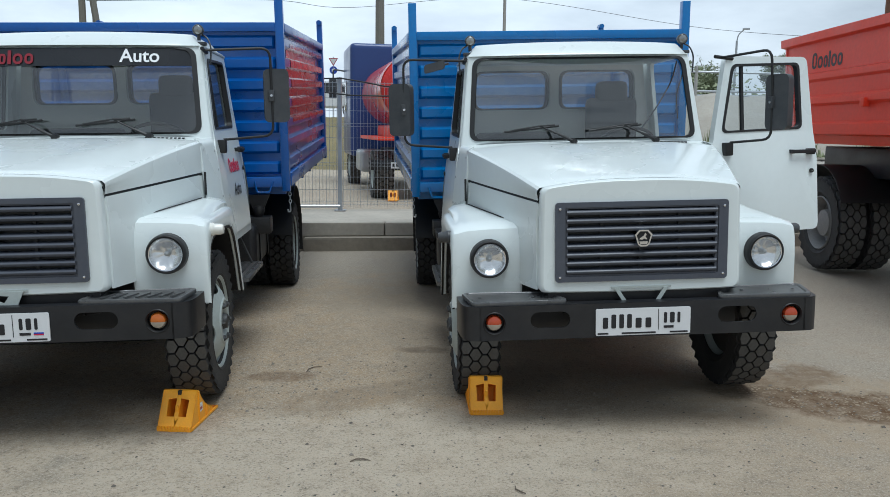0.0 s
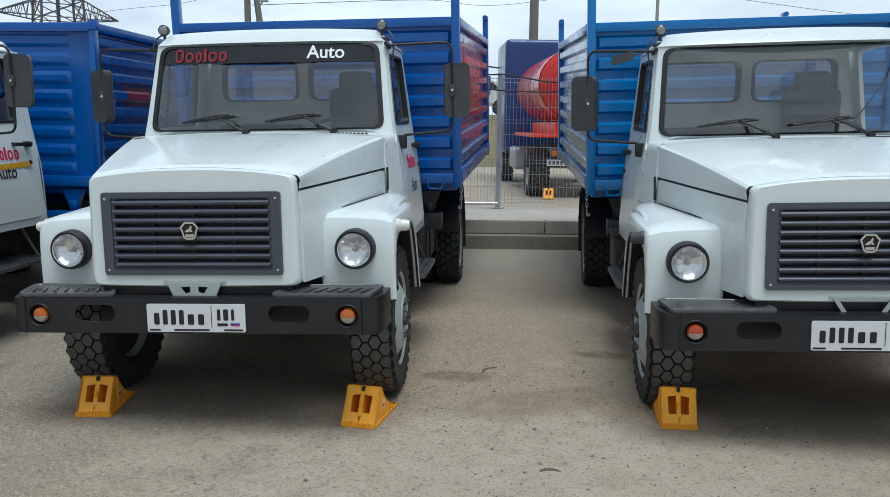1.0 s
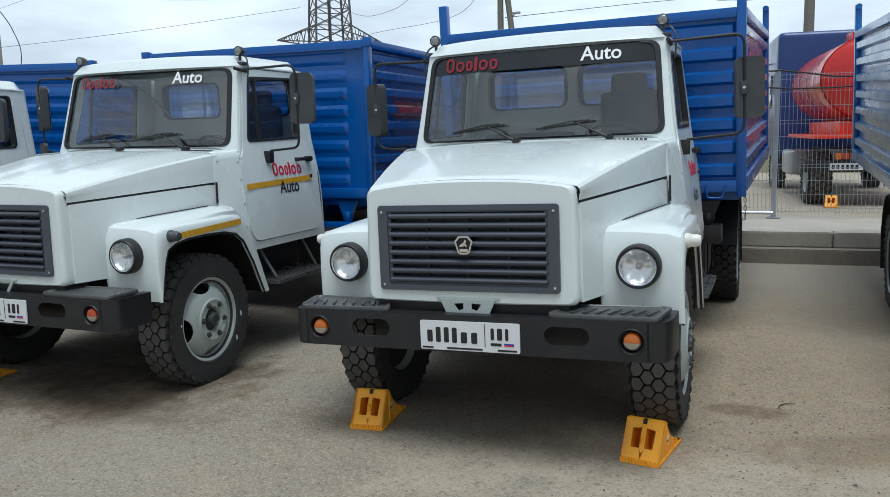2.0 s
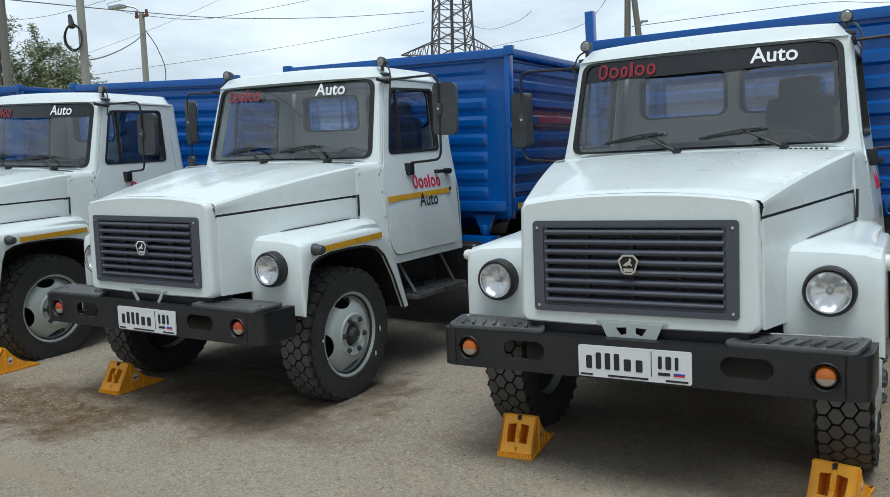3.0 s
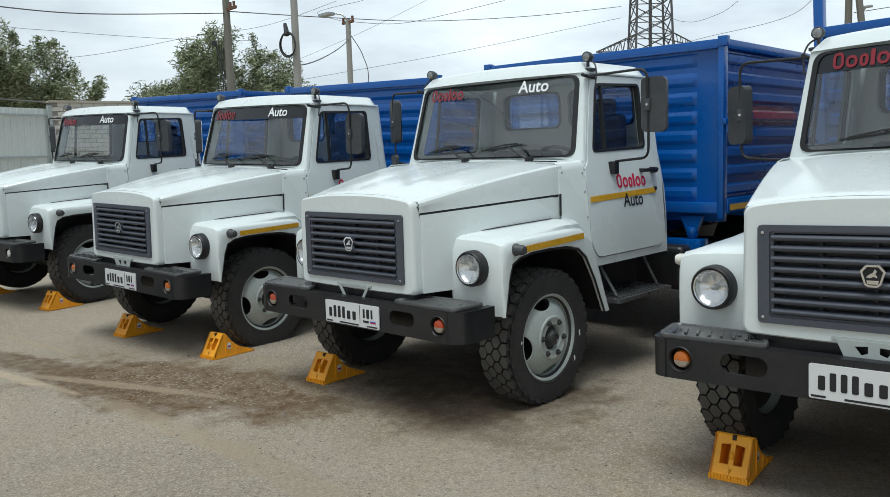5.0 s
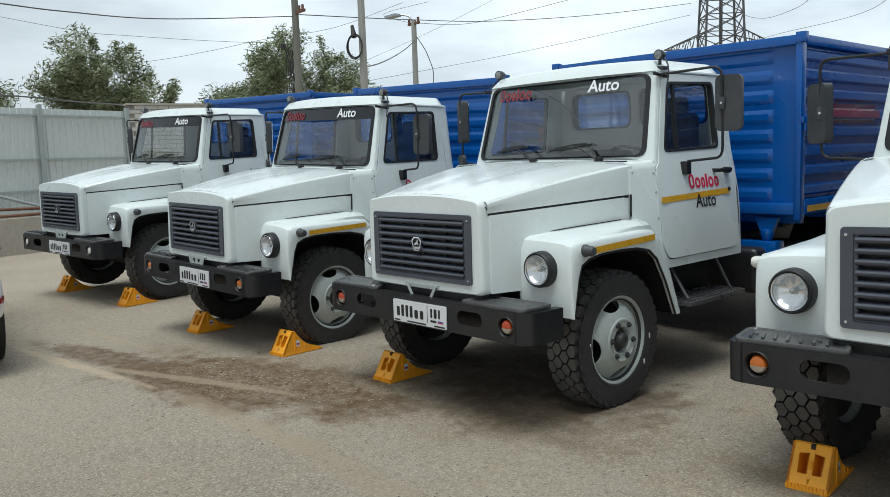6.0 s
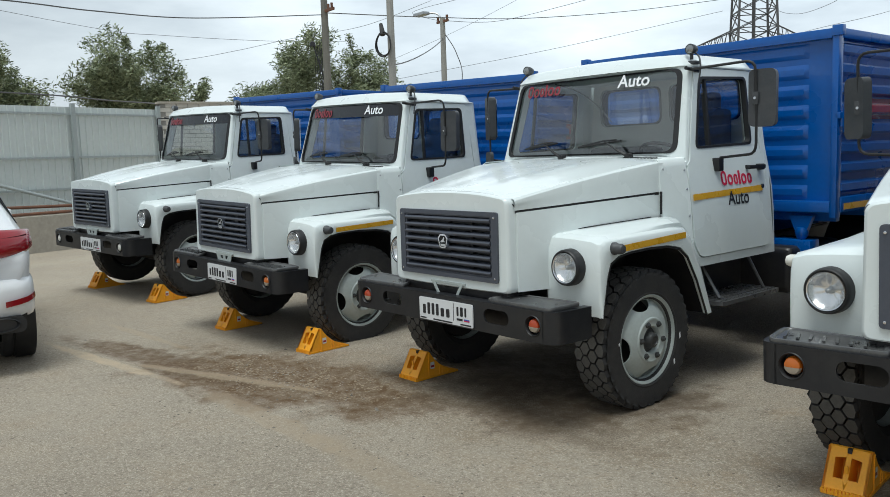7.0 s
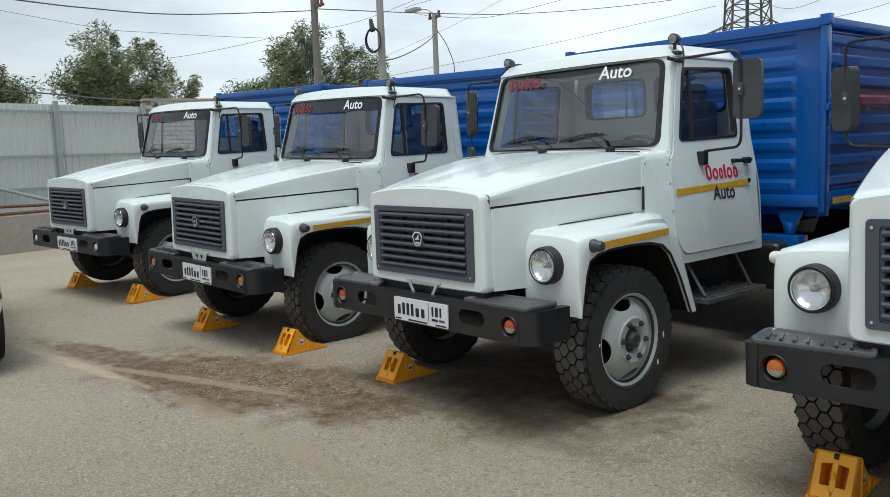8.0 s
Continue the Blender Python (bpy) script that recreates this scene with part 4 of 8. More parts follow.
def tyre_mesh(centre, k=1.0, half=0.126, cells=33, tall=0.03):
    """One tyre: side walls, shoulder lugs and four rows of six-sided tread blocks that share their groove floor."""
    bm = bmesh.new()
    c, seg = Vector(centre), 2 * cells
    f = half / 0.126
    at = lambda x, r, i: bm.verts.new(c + Vector((x * f, k * r * math.cos(i * math.tau / seg), k * r * math.sin(i * math.tau / seg))))
    zig = 0.013
    lines = []
    for j, X in enumerate((-0.112, -0.056, 0.0, 0.056, 0.112)):
        lines.append([at(X + (zig if (i + j) % 2 else -zig) * (0.45 if j in (0, 4) else 1), 0.479 - tall - (0.006 if j in (0, 4) else 0), i) for i in range(seg)])
    for j in range(4):
        for a in range(j % 2, seg, 2):
            low = [lines[j][a - 1], lines[j][a], lines[j][(a + 1) % seg], lines[j + 1][(a + 1) % seg], lines[j + 1][a], lines[j + 1][a - 1]]
            mid = sum((v.co for v in low), Vector()) / 6
            up = []
            for v in low:
                q = mid + (v.co - mid) * 0.86 - c
                d = Vector((0, q.y, q.z)).normalized() * k * (0.480 if j in (1, 2) else 0.476)
                up.append(bm.verts.new(c + Vector((q.x, d.y, d.z))))
            bm.faces.new(up).material_index = 1
            for i in range(6):
                n = (i + 1) % 6
                bm.faces.new((low[i], low[n], up[n], up[i]))
    for s, line, odd in ((-1, lines[0], 0), (1, lines[4], 0)):
        prev = line
        for r, x, lug in ((0.452, 0.121, 0.015), (0.425, 0.124, 0.013), (0.405, 0.124, 0), (0.36, 0.127, 0), (0.325, 0.123, 0), (0.318, 0.126, 0), (0.305, 0.118, 0), (0.284, 0.105, 0), (0.272, 0.09, 0)):
            row = [at(s * (x + (lug * 0.75 if (i + odd) % 2 == 0 else -lug * 0.35)), r + (lug * 0.35 if (i + odd) % 2 == 0 else -lug * 0.25), i) for i in range(seg)]
            for i in range(seg):
                n = (i + 1) % seg
                bm.faces.new((prev[i], prev[n], row[n], row[i]))
            prev = row
    return bm


def rim_mesh(centre, s, dish, holes=4):
    """A pressed disc wheel with D-shaped hand holes; dish is how far the disc's face stands out (minus: in)."""
    bm = bmesh.new()
    c = Vector(centre)
    lathe(bm, [(0.272, -0.09), (0.282, -0.10), (0.272, -0.085), (0.255, -0.06), (0.25, 0.03), (0.253, 0.066), (0.262, 0.078), (0.268, 0.096), (0.276, 0.112), (0.288, 0.120), (0.297, 0.117), (0.300, 0.106), (0.287, 0.092)], centre, "x", 48, s)
    prof = [(0.266, 0.070 if dish > 0 else 0.05), (0.262, 0.066 if dish > 0 else 0.02), (0.150, dish), (0.143, dish + 0.009), (0.134, dish + 0.010), (0.128, dish + 0.006), (0.092, dish + 0.006), (0.084, dish - 0.004), (0.082, dish - 0.03)]
    lathe(bm, prof[2:], centre, "x", 64, s)
    lathe(bm, prof[:2], centre, "x", 64, s)

    def on(u, r):
        t = (r - 0.150) / 0.112
        h = prof[2][1] + (prof[1][1] - prof[2][1]) * t + 0.012 * math.sin(math.pi * t) * (1 if dish > 0 else -1)
        return u / 0.2, r, h

    step = math.tau / holes
    for q in range(holes):
        hole = [(0.072 * math.cos(a), 0.248 + (0.055 if math.sin(a) < 0 else 0.005) * math.sin(a)) for a in (i * math.tau / 28 for i in range(28))]
        edge = [(-0.1 * step + 0.2 * step * i / 10, 0.150) for i in range(11)] + [(0.1 * step - 0.2 * step * i / 10, 0.262) for i in range(11)]

        def to3(u, r, q=q):
            a, rr, h = on(u, r)
            a += q * step + 0.17
            return c + Vector((s * h, rr * math.cos(a), rr * math.sin(a)))
        ring(bm, edge, hole, to3, (-s * 0.008, 0, 0), 3)
    return bm


def make_wheel(truck, s, x, y, front=True):
    wheel = bpy.data.objects.new("wheel", None)
    scene.collection.objects.link(wheel)
    wheel.parent = truck
    c = (s * x, y, 0.461)
    part("tyre", tyre_mesh(c, 0.957), RUBBER, wheel, smooth=30).data.materials.append(RUBBER_WORN if front else RUBBER)
    dish = 0.138 if front else -0.03
    part("rim", rim_mesh(c, s, dish), RIM, wheel)
    bm = bmesh.new()
    if front:
        lathe(bm, [(0.083, dish - 0.03), (0.070, dish - 0.022), (0.056, dish - 0.018), (0.050, dish + 0.004), (0.044, dish + 0.024), (0.030, dish + 0.030), (0.027, dish + 0.024), (0.001, dish + 0.024)], c, "x", 24, s)
    else:
        lathe(bm, [(0.083, -0.06), (0.075, 0.03), (0.06, 0.05), (0.001, 0.05)], c, "x", 24, s)
    part("hub", bm, HUB, wheel)
    bm = bmesh.new()
    lathe(bm, [(0.25, -0.03), (0.24, -0.045), (0.001, -0.045)], c, "x", 24, s)
    part("brake_drum", bm, STEEL_BLACK, wheel)
    for k in range(6):
        a = k * math.tau / 6 - 0.09
        bm = bmesh.new()
        lathe(bm, [(0.021, -0.005), (0.019, 0.013), (0.012, 0.015), (0.010, 0.024), (0.001, 0.025)], (c[0] + s * (dish + 0.004), y + 0.116 * math.cos(a), 0.461 + 0.116 * math.sin(a)), "x", 6, s)
        part("wheel_nut", bm, HUB if front else GALV, wheel)
    return wheel


def make_chassis(truck):
    for s in (-1, 1):
        bm = bmesh.new()
        box(bm, s * 0.38 - 0.035, s * 0.38 + 0.035, -0.75, 5.4, 0.68, 0.88, 0.008)
        part("chassis_rail", bm, STEEL_BLACK, truck)
    for y in (1.0, 2.2, 3.3, 4.4, 5.3):
        bm = bmesh.new()
        box(bm, -0.345, 0.345, y - 0.05, y + 0.05, 0.70, 0.84)
        part("chassis_crossbar", bm, STEEL_BLACK, truck)
    bm = bmesh.new()
    tube(bm, [(-0.74, 0, 0.46), (-0.55, 0, 0.40), (0.55, 0, 0.40), (0.74, 0, 0.46)], 0.05, 10)
    part("front_axle", bm, STEEL_BLACK, truck)
    bm = bmesh.new()
    lathe(bm, [(0.001, -0.16), (0.17, -0.14), (0.21, 0), (0.17, 0.14), (0.001, 0.16)], (0, 3.77, 0.50), "y", 20)
    tube(bm, [(-0.8, 3.77, 0.48), (0.8, 3.77, 0.48)], 0.075, 12)
    part("rear_axle", bm, STEEL_BLACK, truck)
    bm = bmesh.new()
    tube(bm, [(0, 1.0, 0.68), (0, 3.6, 0.52)], 0.045, 10)
    part("drive_shaft", bm, STEEL_BLACK, truck)
    for s in (-1, 1):
        for y, l in ((0.0, 0.62), (3.77, 0.7)):
            bm = bmesh.new()
            for k in range(4):
                h = l * (1 - 0.15 * k)
                sheet(bm, [[(s * 0.42 - 0.035, y + h * t, 0.56 - 0.014 * k + 0.10 * t * t), (s * 0.42 + 0.035, y + h * t, 0.56 - 0.014 * k + 0.10 * t * t)] for t in (-1, -0.5, 0, 0.5, 1)], (0, 0, -0.012))
            part("leaf_spring", bm, STEEL_BLACK, truck)
    # engine block and gearbox seen in the gap under the nose
    bm = bmesh.new()
    box(bm, -0.30, 0.30, -0.62, 0.55, 0.62, 1.2, 0.03)
    part("engine", bm, STEEL_BLACK, truck)
    bm = bmesh.new()
    box(bm, -0.2, 0.2, 0.5, 1.3, 0.55, 0.9, 0.05)
    part("gearbox", bm, STEEL_BLACK, truck)
    # entry steps with their stays
    for s in (-1, 1):
        bm = bmesh.new()
        plate(bm, quad_round([(s * 0.72, 0.77), (s * 1.057, 0.77), (s * 1.057, 1.56), (s * 0.72, 1.56)], 0.02, 2), lambda x, y: (x, y, 0.600), (0, 0, -0.028))
        for i in range(15):
            for j in range(6):
                x, y = s * (0.76 + 0.052 * j), 0.80 + 0.052 * i
                box(bm, x - 0.011, x + 0.011, y - 0.011, y + 0.011, 0.599, 0.606)
        tube(bm, [(s * 0.98, 1.46, 0.61), (s * 0.88, 1.36, 0.90)], 0.012, 6)
        tube(bm, [(s * 0.98, 0.85, 0.61), (s * 0.80, 0.85, 0.88)], 0.014, 6)
        part("entry_step", bm, TREAD, truck)
        bm = bmesh.new()
        box(bm, s * 0.40, s * 0.72, 0.75, 1.6, 0.5, 0.86, 0.02)
        part("under_cab_shield", bm, STEEL_BLACK, truck)
    # fuel tank and battery box
    bm = bmesh.new()
    box(bm, 0.46, 0.95, 1.95, 2.85, 0.48, 0.86, 0.06, 3)
    for y in (2.15, 2.65):
        box(bm, 0.45, 0.96, y, y + 0.05, 0.47, 0.87, 0.06, 3)
    part("fuel_tank", bm, STEEL_BLACK, truck)
    bm = bmesh.new()
    box(bm, -0.98, -0.52, 1.75, 2.25, 0.50, 0.82, 0.03)
    box(bm, -1.0, -0.50, 1.74, 2.26, 0.80, 0.85, 0.01)
    part("battery_box", bm, STEEL_BLACK, truck)
    # air tanks, hoses and the intake behind the cab
    for s in (-1, 1):
        bm = bmesh.new()
        tube(bm, [(s * 0.62, 2.9, 0.6), (s * 0.62, 3.2, 0.6)], 0.13, 16)
        part("air_tank", bm, STEEL_BLACK, truck)
    for pts, r in (([(0.5, 1.8, 0.9), (0.7, 1.85, 1.05), (0.8, 2.0, 0.8), (0.6, 2.3, 0.7)], 0.014), ([(0.3, 1.8, 1.2), (0.45, 1.86, 1.0), (0.62, 1.95, 0.95), (0.7, 2.2, 0.88)], 0.012)):
        bm = bmesh.new()
        tube(bm, bent(pts, 0.1), r, 6)
        part("hose", bm, STEEL_BLACK, truck)
    bm = bmesh.new()
    tube(bm, [(-0.55, 1.78, 0.85), (-0.60, 1.80, 1.35)], 0.05, 12)
    part("intake_pipe", bm, STEEL_BLACK, truck)
    # mudguards with flaps at the rear wheels
    for s in (-1, 1):
        bm = bmesh.new()
        rows = []
        for k in range(11):
            a = radians(10 + 16 * k)
            rows.append([(s * 0.62, 3.77 - 0.62 * math.cos(a), 0.52 + 0.56 * math.sin(a)), (s * 1.14, 3.77 - 0.62 * math.cos(a), 0.52 + 0.56 * math.sin(a))])
        sheet(bm, rows, (0, 0, 0.006))
        box(bm, s * 0.62, s * 1.14, 4.39, 4.40, 0.30, 0.72)
        part("mudguard", bm, SEAL, truck)


def make_truck_base():
    truck = thing("dump_truck", "white bonneted dump truck with a blue tipper body", "truck", "parked trucks")
    make_cab(truck)
    make_bonnet(truck)
    make_nose(truck)
    for s in (-1, 1):
        make_fender(truck, s)
        make_wheel(truck, s, 0.865, 0.0, True)
        make_wheel(truck, s, 0.995, 3.77, False)
        make_wheel(truck, s, 0.72, 3.77, False)
    make_chassis(truck)
    return truck

# where each truck stands
TRUCK_POSES = {
    "A": pose(1.046, 5.284, -0.010, -0.16, -1.74, 4.04),
    "B": pose(-2.409, 4.933, -0.019, -0.37, -1.39, 5.47),
    "C": pose(-5.566, 4.507, -0.036, 0.12, 0.06, 5.86),
    "D": pose(-8.606, 4.043, -0.038, -0.30, 1.49, 8.50),
    "E": pose(-11.968, 3.564, 0.052, 0.31, 1.19, 12.50),
}
# front edge of each wheel chock on the ground, and its turn
CHOCKS = [(0.245, 4.655, 3), (-3.055, 4.190, 12), (-1.525, 4.333, -4), (-6.165, 3.750, 8), (-8.998, 3.310, 10), (-7.487, 3.510, 10), (-12.650, 2.850, 16), (-10.940, 3.158, 14)]
# how far the yard dips or rises under each truck: x, y, depth
SWELLS = [(-5.4, 5.2, -0.030), (-8.4, 4.8, -0.030), (-2.2, 5.6, -0.012), (-12.0, 4.4, 0.055)]


def ground_z(x, y):
    return sum(d * math.exp(-(((x - cx) / 1.25) ** 2 + ((y - cy) / 2.6) ** 2)) for cx, cy, d in SWELLS)


def make_bed(truck, paint, y0, tall_posts, ribs):
    """A steel tipper body: pressed sheets between posts and rails, on a sub-frame."""
    y1, z0, z1, W = y0 + 3.60, 1.19 if tall_posts else 1.15, 2.575 if tall_posts else 2.55, 1.245
    body = bpy.data.objects.new("tipper_body", None)
    scene.collection.objects.link(body)
    body.parent = truck
    wide = 0.07 if tall_posts else 0.05
    edge = 0.0 if tall_posts else 0.19
    bm = bmesh.new()
    corrugated(bm, -W + wide, W - wide, z0 + 0.06, z1 - 0.07, ribs, -0.035 if tall_posts else -0.018, lambda u, z, o: (u, y0 + 0.05 + o, z), 0.01 + edge, slope=0.022 if tall_posts else 0.034)
    sheet(bm, [[(-W + wide, y0 + 0.085, z0), (W - wide, y0 + 0.085, z0)], [(-W + wide, y0 + 0.085, z1), (W - wide, y0 + 0.085, z1)]])
    part("front_panel", bm, paint, body, smooth=20)
    for s in (-1, 1):
        bm = bmesh.new()
        corrugated(bm, y0 + 0.07, y1 - 0.07, z0 + 0.10, z1 - 0.07, ribs, 0.04, lambda u, z, o, s=s: (s * (W - 0.05 + o), u, z), 0.03)
        sheet(bm, [[(s * (W - 0.07), y0 + 0.05, z0 + 0.05), (s * (W - 0.07), y1, z0 + 0.05)], [(s * (W - 0.07), y0 + 0.05, z1), (s * (W - 0.07), y1, z1)]])
        part("side_panel", bm, paint, body, smooth=20)
        top = 2.815 if tall_posts else z1 + 0.012
        bm = bmesh.new()
        box(bm, s * (W - wide) if s > 0 else -W, s * W if s > 0 else -W + wide, y0, y0 + 0.08, z0 - 0.06, top, 0.006)
        part("corner_post", bm, paint, body)
        bm = bmesh.new()
        box(bm, s * (W - 0.06) if s > 0 else -W, s * W if s > 0 else -W + 0.06, y1 - 0.09, y1, z0 - 0.06, (2.86 if tall_posts else z1), 0.006)
        if tall_posts:
            tube(bm, [(s * (W - 0.03), y1 - 0.12, 2.84), (s * (W - 0.03), y1 + 0.03, 2.84)], 0.03, 10)
        part("corner_post", bm, paint, body)
        bm = bmesh.new()
        box(bm, min(s * (W - 0.055), s * (W + 0.005)), max(s * (W - 0.055), s * (W + 0.005)), y0 + 0.08, y1 - 0.09, z1 - 0.075, z1, 0.008)
        part("top_rail", bm, paint, body)
        bm = bmesh.new()
        box(bm, min(s * (W - 0.09), s * (W + 0.01)), max(s * (W - 0.09), s * (W + 0.01)), y0 + 0.08, y1 - 0.09, z0 - 0.02, z0 + 0.10, 0.008)
        part("bottom_rail", bm, paint, body)
        if not tall_posts:
            # mid hinge line and its catch
            bm = bmesh.new()
            box(bm, min(s * (W - 0.02), s * (W + 0.022)), max(s * (W - 0.02), s * (W + 0.022)), y0 + 0.0, y0 + 0.30, 1.86, 1.91, 0.005)
            tube(bm, [(s * (W + 0.01), y0 + 0.05, 1.80), (s * (W + 0.01), y0 + 0.05, 1.92)], 0.018, 8)
            part("side_catch", bm, paint, body)
            bm = bmesh.new()
            box(bm, min(s * (W - 0.05), s * (W + 0.03)), max(s * (W - 0.05), s * (W + 0.03)), y0 - 0.012, y0 + 0.05, z1 - 0.06, z1 + 0.02, 0.006)
            part("corner_cap", bm, paint, body)
    bm = bmesh.new()
    box(bm, -W + wide, W - wide, y0 - 0.005, y0 + 0.065, z1 - 0.075, z1, 0.008)
    part("top_rail", bm, paint, body)
    bm = bmesh.new()
    box(bm, -W + wide, W - wide, y0, y0 + 0.08, z0 - 0.02, z0 + 0.07, 0.008)
    part("bottom_rail", bm, paint, body)
    bm = bmesh.new()
    corrugated(bm, -W + 0.06, W - 0.06, z0 + 0.06, z1 - 0.08, ribs, 0.035, lambda u, z, o: (u, y1 - 0.06 + o, z), 0.02)
    box(bm, -W + 0.06, W - 0.06, y1 - 0.08, y1 - 0.01, z1 - 0.08, z1 - 0.005, 0.008)
    part("tailgate", bm, paint, body, smooth=20)
    bm = bmesh.new()
    box(bm, -W + 0.05, W - 0.05, y0 + 0.05, y1 - 0.05, z0 - 0.03, z0 + 0.02)
    part("bed_floor", bm, paint, body)
    for y in (y0 + 0.15, y0 + 0.8, y0 + 1.5, y0 + 2.2, y0 + 2.9):
        bm = bmesh.new()
        box(bm, -W + 0.06, W - 0.06, y, y + 0.06, z0 - 0.10, z0 - 0.028)
        part("floor_bearer", bm, paint, body)
    for s in (-1, 1):
        bm = bmesh.new()
        box(bm, s * 0.38 - 0.05, s * 0.38 + 0.05, y0, y1, 0.90, 1.05, 0.006)
        part("sub_frame_rail", bm, paint, body)
    if tall_posts:
        # a rung below each front corner, and a tie-down hook on a short chain
        for s in (-1, 1):
            bm = bmesh.new()
            tube(bm, bent([(s * 0.94, y0 - 0.01, 1.225), (s * 0.958, y0 - 0.02, 1.127), (s * 1.068, y0 - 0.02, 1.127), (s * 1.098, y0 - 0.01, 1.225)], 0.02), 0.008, 6)
            part("bed_rung", bm, paint, body)
            bm = bmesh.new()
            for k in range(4):
                c, flat = Vector((s * 1.238, y0 + 0.02, 1.105 - 0.032 * k)), k % 2
                tube(bm, [c + Vector(((0 if flat else 0.011) * math.cos(a), (0.011 if flat else 0) * math.cos(a), 0.020 * math.sin(a))) for a in (i * math.tau / 10 for i in range(11))], 0.004, 5, False)
            tube(bm, bent([(s * 1.238, y0 + 0.02, 0.995), (s * 1.238, y0 + 0.02, 0.95), (s * 1.218, y0 + 0.02, 0.945), (s * 1.215, y0 + 0.02, 0.97)], 0.012), 0.007, 6)
            part("tie_hook", bm, GALV, body, "galvanised hook on a short chain")
    # supports under the front corners
    for s in (-1, 1):
        bm = bmesh.new()
        plate(bm, [(-0.10, 1.10), (0.10, 1.10), (0.05, 0.98), (-0.05, 0.98)], lambda u, z, s=s: (s * 0.955 + u, y0 + 0.03, z), (0, 0.05, 0))
        lathe(bm, [(0.001, 0.05), (0.045, 0.035), (0.055, 0.0), (0.045, -0.035), (0.03, -0.06)], (s * 0.955, y0 + 0.055, 0.965), "z", 16)
        box(bm, min(s * 0.40, s * 1.06), max(s * 0.40, s * 1.06), y0 - 0.02, y0 + 0.14, 0.76, 0.905, 0.01)
        part("bed_support", bm, STEEL_BLACK if tall_posts else paint, body)
    # an empty truck stands tail-high; the plain bodies sit a little towards the passenger side
    if tall_posts:
        body.matrix_basis = Matrix.Translation((0, y0, 2.56)) @ Matrix.Rotation(radians(3.0), 4, "X") @ Matrix.Translation((0, -y0, -2.56))
        if paint is BLUE_LIGHT:
            body.matrix_basis = Matrix.Translation((0.05, 0, 0)) @ body.matrix_basis
    else:
        body.matrix_basis = Matrix.Translation((-0.03, 0, 0))
    return body


def film_on_side(body, s, y0, y1, ybed, z0, z1, ribs, mat, label):
    """Marking film that follows the ribs of a side panel."""
    bm = bmesh.new()
    W = 1.245
    corrugated(bm, ybed + 0.07, ybed + 3.53, 1.29 if ribs == 7 else 1.25, 2.505 if ribs == 7 else 2.48, ribs, 0.04, lambda u, z, o: (s * (W - 0.047 + o), u, z), 0.03)
    for co, no in (((0, y0, 0), (0, -1, 0)), ((0, y1, 0), (0, 1, 0)), ((0, 0, z0), (0, 0, -1)), ((0, 0, z1), (0, 0, 1))):
        bmesh.ops.bisect_plane(bm, geom=bm.verts[:] + bm.edges[:] + bm.faces[:], plane_co=co, plane_no=no, clear_outer=True)
    part("marking_film", bm, mat, body, label, smooth=20)


def screen_row(truck, widths, x0, z0, h, mat):
    bm = bmesh.new()
    glyph_row(bm, widths, h, lambda u, v, w: (x0 + u, screen_y(x0 + u, z0 + v) - 0.004 - w, z0 + v))
    part("screen_lettering", bm, mat, truck)


def sun_strip(truck):
    bm = bmesh.new()
    rows = []
    for z in (2.105, 2.16, 2.222):
        w = 0.825 - 0.04 * (z - 1.64) / 0.582 - 0.012
        rows.append([(w * i / 10, screen_y(w * i / 10, z) + 0.002, z) for i in range(-10, 11)])
    sheet(bm, rows)
    part("sun_strip", bm, STRIP, truck, "dark film strip along the top of the windscreen")


def door_row(door, widths, y0, z0, h, mat):
    bm = bmesh.new()
    glyph_row(bm, widths, h, lambda u, v, w: (side_x(z0 + v) + 0.0065 + w, y0 + u, z0 + v))
    part("door_lettering", bm, mat, door)


